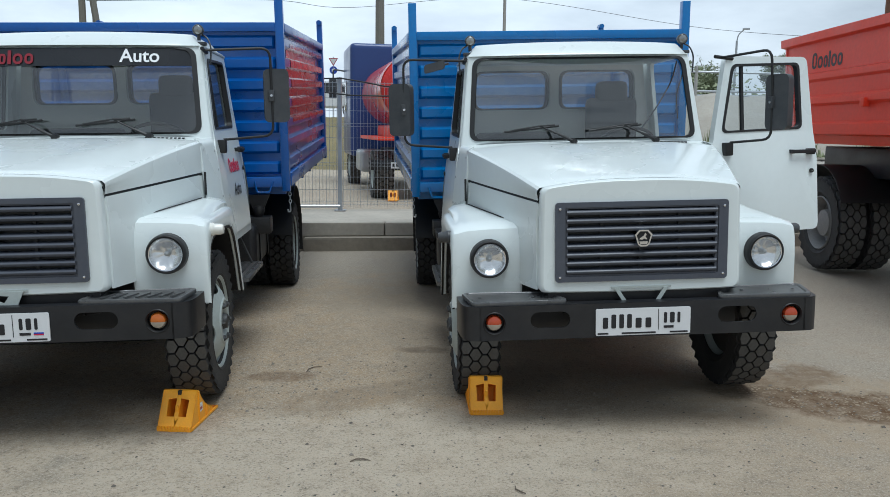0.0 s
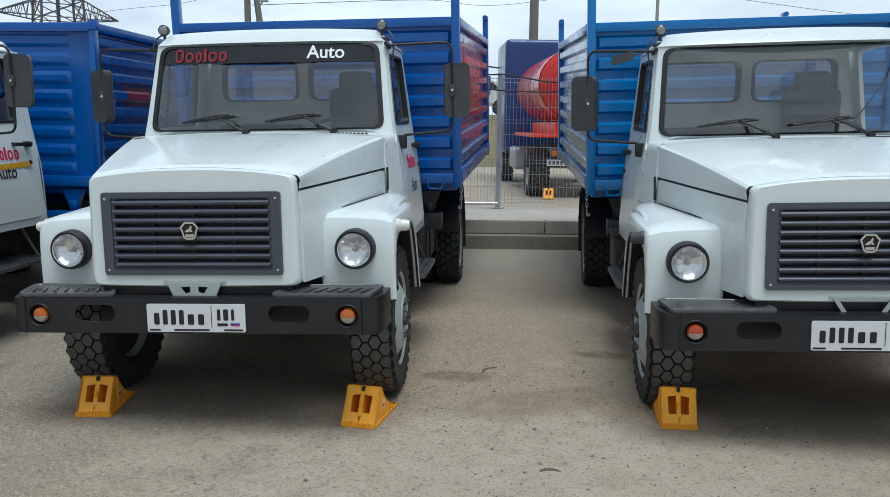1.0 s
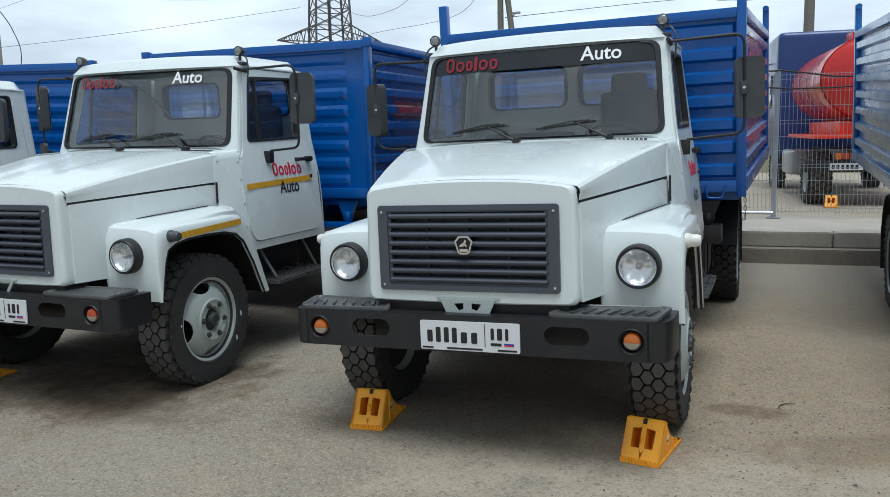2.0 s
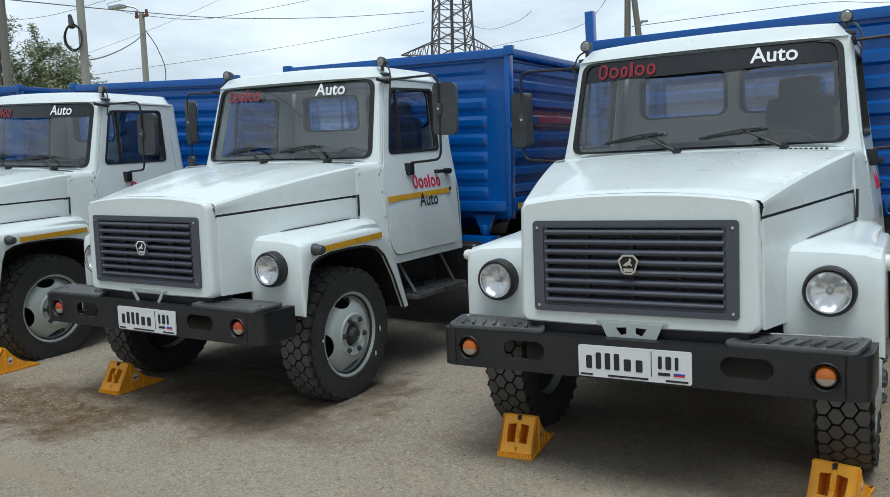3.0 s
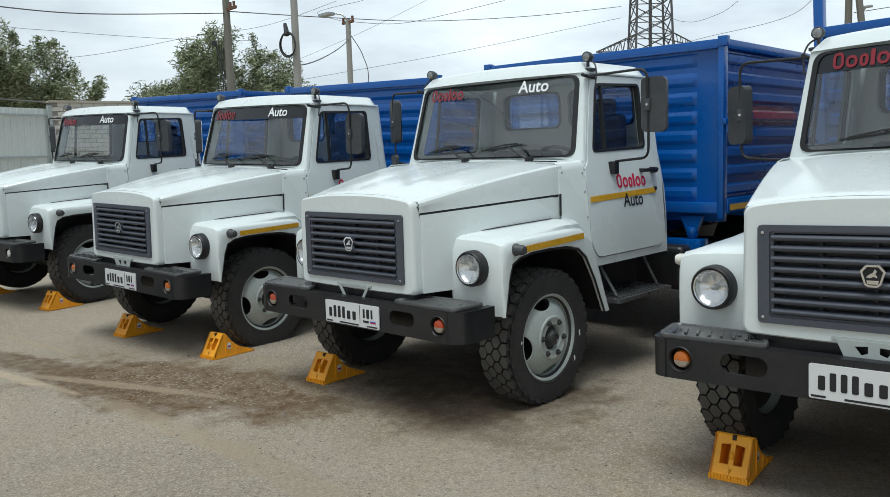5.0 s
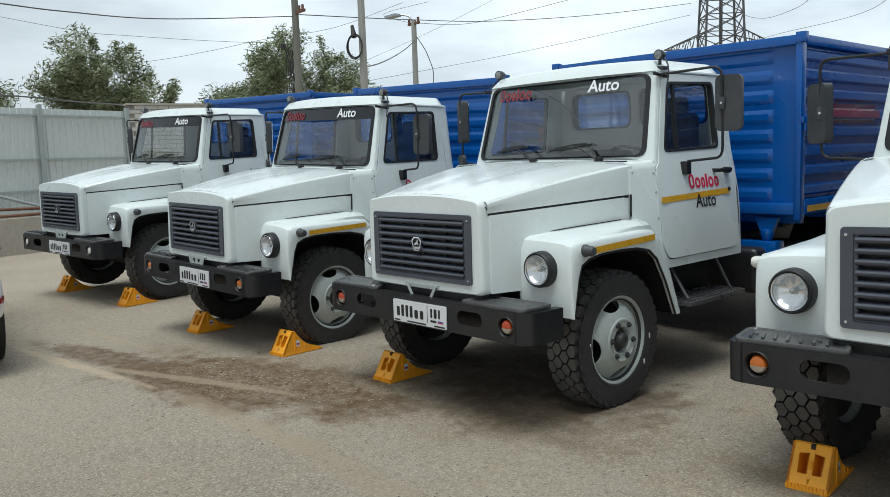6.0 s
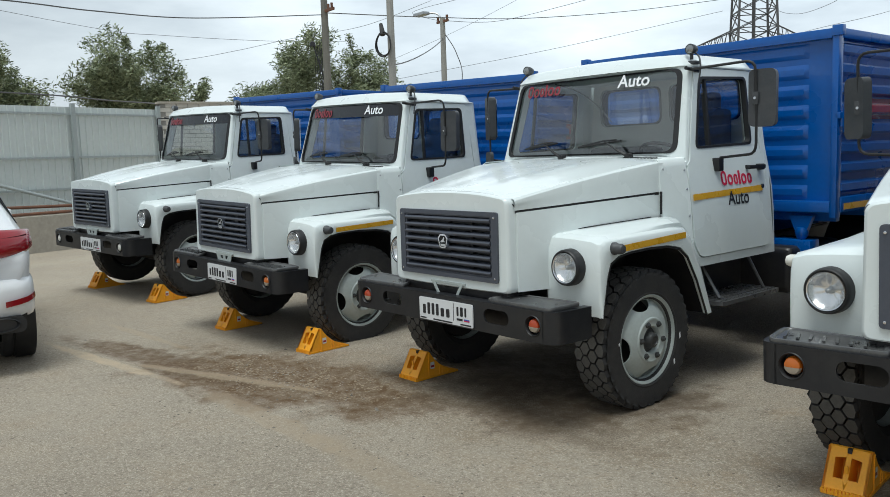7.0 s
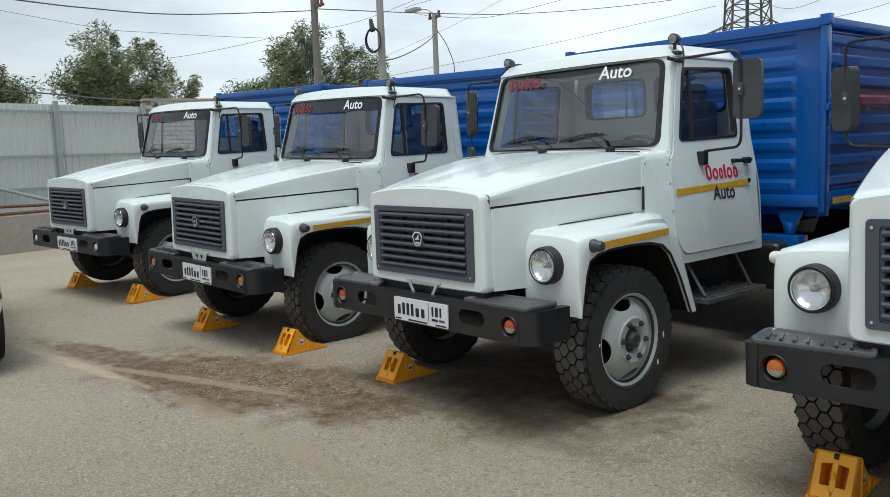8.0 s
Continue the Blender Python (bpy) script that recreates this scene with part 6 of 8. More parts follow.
TAILRED = material("dark_red_tail_lens", (0.26, 0.008, 0.014), 0.1, vary=0.15, scale=20, coat=0.8)
TAILDARK = material("deep_red_lamp_band", (0.09, 0.004, 0.008), 0.12, vary=0.1, scale=20, coat=0.8)
CARGLASS = material("dark_car_glass", (0.015, 0.017, 0.02), 0.05, vary=0.1, coat=0.5)
RIM_DARK = material("dusty_dark_rim", (0.25, 0.245, 0.24), 0.6, vary=0.2, scale=8, dust=0.3)
BARK = material("bark", (0.12, 0.095, 0.07), 0.9, vary=0.2, scale=8)


def leaf_material(name, a, b):
    m = bpy.data.materials.new(name)
    m.use_nodes = True
    n, l = m.node_tree.nodes, m.node_tree.links
    p = n["Principled BSDF"]
    p.inputs["Roughness"].default_value = 0.65
    geo = n.new("ShaderNodeNewGeometry")
    r = n.new("ShaderNodeValToRGB")
    r.color_ramp.elements[0].color, r.color_ramp.elements[1].color = (*a, 1), (*b, 1)
    l.new(geo.outputs["Random Per Island"], r.inputs["Fac"])
    l.new(r.outputs["Color"], p.inputs["Base Color"])
    return m


LEAF = leaf_material("willow_leaves", (0.085, 0.110, 0.048), (0.34, 0.38, 0.225))


SAND = material("pale_sand", (0.36, 0.335, 0.29), 0.9, vary=0.16, scale=2, bump=0.5, bump_scale=9, dust=0.3, dust_color=(0.26, 0.22, 0.17))


def kerb_y(x):
    return 11.32 + 0.16 * (x + 1.0)


pavement = thing("pavement", "raised concrete walkway behind a two-course kerb", "pavement", kind="structure")
bm = bmesh.new()
sheet(bm, [[(x, kerb_y(x) + d, 0.362 - 0.02 * (d > 2)) for x in (-30, -15, -5, 0, 5, 15, 30)] for d in (0.28, 1.2, 2.3)], (0, 0, -0.3))
part("slab", bm, CONCRETE, pavement)
for course, (d, z0, z1, mat) in enumerate(((-0.12, -0.05, 0.182, CONCRETE_DARK), (0.06, 0.182, 0.37, CONCRETE))):
    x = -16.0 - 0.9 * course
    while x < 14:
        bm = bmesh.new()
        e = random.uniform(-0.008, 0.008)
        vs = [bm.verts.new((xx, kerb_y(xx) + d + dd + e, z)) for z in (z0, z1 + e * 0.4) for dd in (0, 0.26) for xx in (x + 0.004, x + 1.992)]
        for q in ((0, 2, 3, 1), (4, 5, 7, 6), (0, 1, 5, 4), (2, 6, 7, 3), (0, 4, 6, 2), (1, 3, 7, 5)):
            bm.faces.new([vs[i] for i in q])
        bmesh.ops.bevel(bm, geom=bm.edges[:], offset=0.014, segments=2, affect="EDGES")
        part("kerb_stone", bm, mat, pavement)
        x += 2.0
bm = bmesh.new()
sheet(bm, [[(x, kerb_y(x) + d, z) for x in (-60, -20, -5, 0, 5, 20, 60)] for d, z in ((2.2, 0.26), (6, 0.27), (14, 0.30), (17, 0.32), (26, 0.9))], (0, 0, -0.2))
tagged(part("upper_yard", bm, ASPHALT, None), "asphalt yard beyond the walkway", "asphalt", kind="structure")
bm = bmesh.new()
rows = []
for d, z in ((15.5, 0.25), (18, 1.0), (20.5, 1.75), (23, 2.1), (40, 2.3), (120, 3.0)):
    rows.append([(x, kerb_y(x) * 0.3 + 7.8 + d, z + 0.18 * noise.noise(Vector((x * 0.4, d * 0.5, 0)))) for x in [-60 + 2.5 * i for i in range(26)]])
sheet(bm, rows)
tagged(part("grass_bank", bm, GRASS, None), "dry grass bank below a road", "grass", kind="structure")
bm = bmesh.new()
rows = []
for d, z in ((10, 0.2), (13, 1.1), (16, 2.3), (20, 2.9), (60, 3.2), (160, 3.5)):
    rows.append([(x, 16 + d, z + 0.35 * noise.noise(Vector((x * 0.35, d * 0.4, 3)))) for x in [3.5 + 2.5 * i for i in range(30)]])
sheet(bm, rows)
tagged(part("gravel_bank", bm, GRAVEL, None), "pale gravel bank beyond the yard", "gravel", kind="structure")


# ---- welded mesh fence on the walkway ----
def mesh_fence():
    fence = thing("mesh_fence", "galvanised welded wire fence with square posts on the walkway", "fence")
    base = lambda x: Vector((x - 0.16, kerb_y(x) + 1.95, 0.36))
    posts = [-9.1, -6.6, -4.1, -1.6, 0.9, 3.4]
    for x in posts:
        q = base(x)
        bm = bmesh.new()
        box(bm, q.x - 0.035, q.x + 0.035, q.y - 0.035, q.y + 0.035, 0.34, 2.46, 0.006, 1)
        box(bm, q.x - 0.038, q.x + 0.038, q.y - 0.038, q.y + 0.038, 2.46, 2.48)
        box(bm, q.x - 0.09, q.x + 0.09, q.y - 0.09, q.y + 0.09, 0.355, 0.37)
        part("post", bm, GALV, fence)
    for a, b in zip(posts, posts[1:]):
        bm = bmesh.new()
        n = 46
        d = (base(b) - base(a)) / n
        for i in range(1, n):
            q = base(a) + d * i
            box(bm, q.x - 0.0026, q.x + 0.0026, q.y - 0.0026, q.y + 0.0026, 0.42, 2.42)
        for z in (0.45, 0.50, 0.70, 0.90, 1.08, 1.13, 1.33, 1.53, 1.71, 1.76, 1.96, 2.16, 2.34, 2.40):
            p0, p1 = base(a), base(b)
            tube(bm, [(p0.x, p0.y, z), (p1.x, p1.y, z)], 0.004, 4)
        tagged(part("wire_panel", bm, GALV, fence), kind="stuff")
    bm = bmesh.new()
    p0, p1 = base(-4.1), base(-1.6)
    tube(bm, [(p0.x, p0.y - 0.03, 0.43), (p1.x, p1.y - 0.03, 0.43)], 0.025, 6)
    part("bottom_rail", bm, GALV, fence)
    for k, (x0, x1, sag) in enumerate(((-9.1, -1.6, 0.12), (-1.6, 3.4, 0.16), (-4.1, 3.4, 0.22))):
        bm = bmesh.new()
        a, b = base(x0), base(x1)
        pts = [a.lerp(b, i / 14) + Vector((0, -0.05 - 0.02 * k, 2.12 - 0.03 * k - sag * 4 * (i / 14) * (1 - i / 14) + 0.02 * math.sin(i * 1.7 + k))) for i in range(15)]
        tube(bm, pts, 0.012, 6)
        part("strung_cable", bm, CABLE, fence)


mesh_fence()


# ---- tank lorry behind the fence ----
def big_wheel(parent, c, r, w, s, rim=RIM):
    wheel = bpy.data.objects.new("wheel", None)
    scene.collection.objects.link(wheel)
    wheel.parent = parent
    bm = bmesh.new()
    bm = tyre_mesh(c, r / 0.479, w / 2, 26, 0.036)
    part("tyre", bm, RUBBER, wheel).data.materials.append(RUBBER_WORN)
    bm = bmesh.new()
    lathe(bm, [(r * 0.58, w * 0.42), (r * 0.56, w * 0.46), (r * 0.52, w * 0.3), (r * 0.50, -0.02), (r * 0.36, -0.02), (r * 0.30, 0.02), (r * 0.28, 0.10), (r * 0.14, 0.12), (0.001, 0.12)], c, "x", 32, s)
    part("rim", bm, rim, wheel)
    return wheel


def tank_lorry():
    lorry = thing("tank_lorry", "dark blue lorry with red elliptical tank, parked behind the fence", "tank lorry")
    bm = bmesh.new()
    prof = [(0.001, -0.16), (0.5, -0.13), (0.9, -0.05), (0.99, 0.02), (1.0, 0.06), (1.0, 3.4), (0.9, 3.5), (0.001, 3.55)]
    rings = []
    for r, y in prof:
        rings.append([bm.verts.new((1.0 * r * math.cos(a) + 0.05, y, 2.22 + 0.76 * r * math.sin(a))) for a in (k * math.tau / 48 for k in range(48))])
    for a, b in zip(rings, rings[1:]):
        for k in range(48):
            bm.faces.new((a[k], a[(k + 1) % 48], b[(k + 1) % 48], b[k]))
    tank = part("tank", bm, RED_TANK, lorry, "glossy red tank with welded bands", smooth=50)
    for y in (0.06, 0.75, 1.6, 2.5, 3.35):
        bm = bmesh.new()
        rows = [[(1.012 * math.cos(a) + 0.05, y + d, 2.22 + 0.772 * math.sin(a)) for a in (k * math.tau / 48 for k in range(49))] for d in (-0.04, 0.04)]
        sheet(bm, rows, (0, 0, 0))
        part("band", bm, RED_TANK, tank)
    bm = bmesh.new()
    box(bm, -0.25, 0.35, 1.2, 1.8, 2.95, 3.12, 0.02)
    part("manhole", bm, RED_TANK, tank)
    bm = bmesh.new()
    box(bm, -1.02, 1.12, -0.05, 3.2, 1.20, 1.27, 0.01)
    box(bm, -0.6, 0.7, 0.1, 3.3, 1.27, 1.50, 0.02)
    part("walkway_shelf", bm, ORANGE, lorry)
    bm = bmesh.new()
    box(bm, -1.18, 1.18, 4.0, 6.0, 0.75, 3.46, 0.14, 4)
    cab = part("cab", bm, NAVY, lorry)
    bm = bmesh.new()
    box(bm, -1.195, -1.17, 4.9, 5.7, 1.85, 2.6, 0.008)
    part("side_window", bm, CARGLASS, cab)
    bm = bmesh.new()
    tube(bm, bent([(-1.15, 5.85, 2.9), (-1.45, 5.95, 2.95), (-1.45, 5.95, 2.2)], 0.08), 0.02, 8)
    box(bm, -1.56, -1.36, 5.9, 6.02, 2.2, 2.7, 0.03)
    part("mirror", bm, PLASTIC, cab)
    bm = bmesh.new()
    box(bm, -0.45, 0.45, 0.1, 6.0, 0.72, 0.98, 0.02)
    part("chassis", bm, STEEL_BLACK, lorry)
    bm = bmesh.new()
    box(bm, -1.1, -0.5, 2.5, 3.5, 0.45, 0.95, 0.10, 4)
    part("fuel_tank", bm, GALV, lorry)
    for y in (0.75, 5.0):
        for s in (-1, 1):
            big_wheel(lorry, (s * (0.84 if y < 3 else 1.0), y, 0.50), 0.50, 0.40 if y < 3 else 0.27, s)
    bm = bmesh.new()
    box(bm, -1.15, 1.15, -0.02, 0.06, 0.62, 0.82, 0.01)
    bar = part("rear_bar", bm, STEEL_BLACK, lorry)
    for x, mat in ((-0.62, AMBER), (-0.50, REDLENS), (-0.38, REDLENS), (-0.28, LENSWHITE)):
        bm = bmesh.new()
        box(bm, x - 0.05, x + 0.05, -0.05, -0.02, 0.84, 0.95, 0.01)
        part("rear_lamp", bm, mat, bar)
    bm = bmesh.new()
    box(bm, -0.75, -0.22, -0.035, -0.025, 0.655, 0.775)
    p = part("number_plate", bm, PLATE, bar)
    for i in range(6):
        bm = bmesh.new()
        box(bm, -0.72 + 0.075 * i, -0.672 + 0.075 * i, -0.038, -0.035, 0.68, 0.75)
        part("plate_bar", bm, INK, p)
    lorry.matrix_basis = pose(-0.42, 16.31, 0.25, 0, 0, 12)


tank_lorry()
copy_thing(first, pose(-1.10, 15.96, 0.27, 0, 0, 0))


# ---- orange dump truck beyond the open door ----
def orange_truck():
    t = thing("orange_dump_truck", "orange heavy tipper with black lettering and dusty dual rear wheels", "truck")
    X, y0, y1, z0, z1 = 0.0, 0.0, 5.2, 1.54, 2.90
    bm = bmesh.new()
    prof = [(z0, 0.10), (z0 + 0.10, 0.06), (z0 + 0.12, 0.0), (z0 + 0.24, 0.0), (z0 + 0.27, 0.05), (z0 + 0.46, 0.05), (z0 + 0.49, 0.0), (z0 + 0.56, 0.0), (z0 + 0.59, 0.05), (z0 + 0.76, 0.05), (z0 + 0.79, 0.01), (z0 + 0.86, 0.01), (z0 + 0.88, 0.05), (z1 - 0.12, 0.05), (z1 - 0.10, -0.02), (z1, -0.02)]
    slant = lambda z: 0.22 * (z - z0) / (z1 - z0)
    rows = [[(X + o, y0 + 0.1, z), (X + o, y1 + slant(z), z)] for z, o in prof]
    sheet(bm, rows, (0.12, 0, 0))
    rows = [[(X + 2.42 - o, y0 + 0.1, z), (X + 2.42 - o, y1 + slant(z), z)] for z, o in prof]
    sheet(bm, rows, (-0.12, 0, 0))
    sheet(bm, [[(X + 0.04, y1 + slant(z), z), (X + 2.38, y1 + slant(z), z)] for z in (z0, z1)], (0, -0.06, 0))
    sheet(bm, [[(X + 0.04, y0 + 0.1, z), (X + 2.38, y0 + 0.1, z)] for z in (z0, z1)], (0, 0.06, 0))
    box(bm, X + 0.1, X + 2.32, y0 + 0.1, y1, z0, z0 + 0.06)
    body = part("tipper_body", bm, ORANGE, t, smooth=25)
    bm = bmesh.new()
    glyph_row(bm, NAME_ROW, 0.20, lambda u, v, w: (X + 0.048 - w, 4.55 - u, z0 + 0.92 + v), lift=0.002)
    part("lettering", bm, INK, body)
    for y in (1.2, 3.0):
        bm = bmesh.new()
        box(bm, X - 0.04, X + 0.03, y, y + 0.09, z0 + 0.42, z0 + 0.52, 0.01)
        part("hinge", bm, ORANGE, body)
    bm = bmesh.new()
    box(bm, X + 0.75, X + 1.67, -0.6, 5.1, 0.75, 1.15, 0.02)
    box(bm, X + 0.5, X + 1.92, 0.1, 5.0, 1.15, 1.50, 0.02)
    part("chassis", bm, STEEL_BLACK, t)
    for s, x in ((-1, 0.22), (-1, 0.60), (1, 1.82), (1, 2.20)):
        big_wheel(t, (X + x, 4.07, 0.575), 0.575, 0.34, s, RIM_DARK)
    for x in (0.02, 1.62):
        bm = bmesh.new()
        rows = [[(X + x, 4.07 - 0.69 * math.cos(radians(a)), 0.575 + 0.71 * math.sin(radians(a))), (X + x + 0.78, 4.07 - 0.69 * math.cos(radians(a)), 0.575 + 0.71 * math.sin(radians(a)))] for a in range(25, 160, 9)]
        sheet(bm, rows, (0, 0, 0.01))
        part("mudguard", bm, SEAL, t)
    bm = bmesh.new()
    box(bm, X + 0.15, X + 2.27, 4.0, 4.14, 0.50, 0.64, 0.03)
    part("rear_axle", bm, STEEL_BLACK, t)
    t.matrix_basis = pose(4.51, 5.95, 0.03, 0, 0, 0)


orange_truck()


# ---- yard boundary: sheet-metal fence on a concrete footing, and a white brick wall ----
ALONG = Vector((-0.343, 0.939, 0))
ACROSS = Vector((0.939, 0.343, 0))
CORNER = Vector((-20.85, 6.15, 0))


def at_fence(s, d, z):
    return CORNER - ALONG * s + ACROSS * d + Vector((0, 0, z))


fence = thing("sheet_fence", "pale grey profiled sheet-metal fence with steel posts and rails", "fence")
bay, posts = 2.12, []
for i in range(8):
    bm = bmesh.new()
    rows = []
    s0 = bay * i
    us, n = [], 14
    for k in range(n):
        a = s0 + bay * k / n
        us += [(a, 0.0), (a + bay / n * 0.68, 0.0), (a + bay / n * 0.74, 0.022), (a + bay / n * 0.94, 0.022)]
    us.append((s0 + bay, 0.0))
    sheet(bm, [[at_fence(u, o, z) for u, o in us] for z in (0.72, 1.8, 2.93)], tuple(ACROSS * -0.004))
    part("sheet_panel", bm, SHEETMETAL, fence, smooth=0)
    for z in (1.20, 1.86, 2.78):
        bm = bmesh.new()
        sheet(bm, [[at_fence(s0 + 0.04, 0.026, z - 0.02), at_fence(s0 + bay - 0.04, 0.026, z - 0.02)], [at_fence(s0 + 0.04, 0.026, z + 0.02), at_fence(s0 + bay - 0.04, 0.026, z + 0.02)]], tuple(ACROSS * 0.035))
        part("rail", bm, SHEETRAIL, fence)
for i in range(9):
    bm = bmesh.new()
    s = bay * i
    sheet(bm, [[at_fence(s - 0.045, 0.026, z), at_fence(s + 0.045, 0.026, z)] for z in (0.0, 3.0)], tuple(ACROSS * 0.075))
    part("post", bm, SHEETRAIL, fence)
bm = bmesh.new()
tube(bm, [at_fence(5.2, 0.14, 1.75), at_fence(2.2, 0.34, 0.82)], 0.035, 8)
part("brace", bm, SHEETRAIL, fence)

footing = thing("concrete_footing", "low stained concrete footing along the fence", "wall", kind="structure")
for i in range(9):
    bm = bmesh.new()
    s = -0.6 + 2.4 * i
    vs = [at_fence(s + u, d, z) for z in (-0.02, 0.70 + 0.02 * math.sin(i * 2.3)) for d in (0.95, -0.15) for u in (0.01, 2.39)]
    vs = [bm.verts.new(q) for q in vs]
    for q in ((0, 2, 3, 1), (4, 5, 7, 6), (0, 1, 5, 4), (2, 6, 7, 3), (0, 4, 6, 2), (1, 3, 7, 5)):
        bm.faces.new([vs[k] for k in q])
    bmesh.ops.bevel(bm, geom=bm.edges[:], offset=0.02, segments=2, affect="EDGES")
    part("concrete_block", bm, CONCRETE, footing)
for k, (s0, s1, d, z) in enumerate(((6.8, 1.6, 0.72, 0.76), (6.4, 1.0, 0.55, 0.75), (6.0, 2.4, 0.62, 0.86))):
    pipe = thing("steel_pipe", "rusty steel pipe lying on the concrete footing", "pipe", "pipes on the footing")
    bm = bmesh.new()
    tube(bm, [at_fence(s0, d + 0.1, z + (0.10 if k == 2 else 0)), at_fence(s1, d, z)], 0.032, 10)
    part("tube", bm, RUSTY, pipe)

# brick wall: courses of double silicate brick in half bond
wall = thing("brick_wall", "white silicate brick wall with dark joints", "wall", kind="structure")
WDIR, WOUT = Vector((0.10, 0.995, 0)), Vector((0.995, -0.10, 0))
bm = bmesh.new()
o = CORNER + ALONG * 0.1
sheet(bm, [[o + WDIR * u + Vector((0, 0, z)) for u in (0, 9.0)] for z in (0, 3.06)], tuple(WOUT * -0.25))
part("mortar", bm, MORTAR, wall)
brick_mesh = None
count = 0
rest = bmesh.new()
for row in range(30):
    for col in range(35):
        u, z = col * 0.262 + (0.131 if row % 2 else 0), 0.02 + row * 0.102
        if u > 8.8:
            continue
        c = o + WDIR * (u + 0.125) + Vector((0, 0, z + 0.046)) + WOUT * (-0.02 + 0.004 * random.random())
        near = z > 1.3 and u < 4.6
        if near and count < 300:
            if brick_mesh is None:
                b = bmesh.new()
                box(b, -0.035, 0.035, -0.125, 0.125, -0.0455, 0.0455, 0.005, 1)
                ob = part("brick", b, BRICK, wall, smooth=0)
                brick_mesh = ob.data
            else:
                ob = new("brick", brick_mesh)
                ob.parent = wall
            ob.matrix_basis = Matrix.Translation(c) @ Matrix.Rotation(math.atan2(-WDIR.x, WDIR.y), 4, "Z")
            count += 1
        else:
            vs = [rest.verts.new(c + WOUT * dx + WDIR * dy + Vector((0, 0, dz))) for dz in (-0.0455, 0.0455) for dy in (-0.125, 0.125) for dx in (-0.035, 0.035)]
            for q in ((0, 2, 3, 1), (4, 5, 7, 6), (0, 1, 5, 4), (2, 6, 7, 3), (0, 4, 6, 2), (1, 3, 7, 5)):
                rest.faces.new([vs[i] for i in q])
tagged(part("brickwork", rest, BRICK, wall, smooth=0), kind="stuff")
bm = bmesh.new()
sheet(bm, [[o + WDIR * u + WOUT * d + Vector((0, 0, 3.07)) for u in (-0.05, 9.0)] for d in (-0.28, 0.05)], (0, 0, 0.05))
part("coping", bm, CONCRETE, wall)


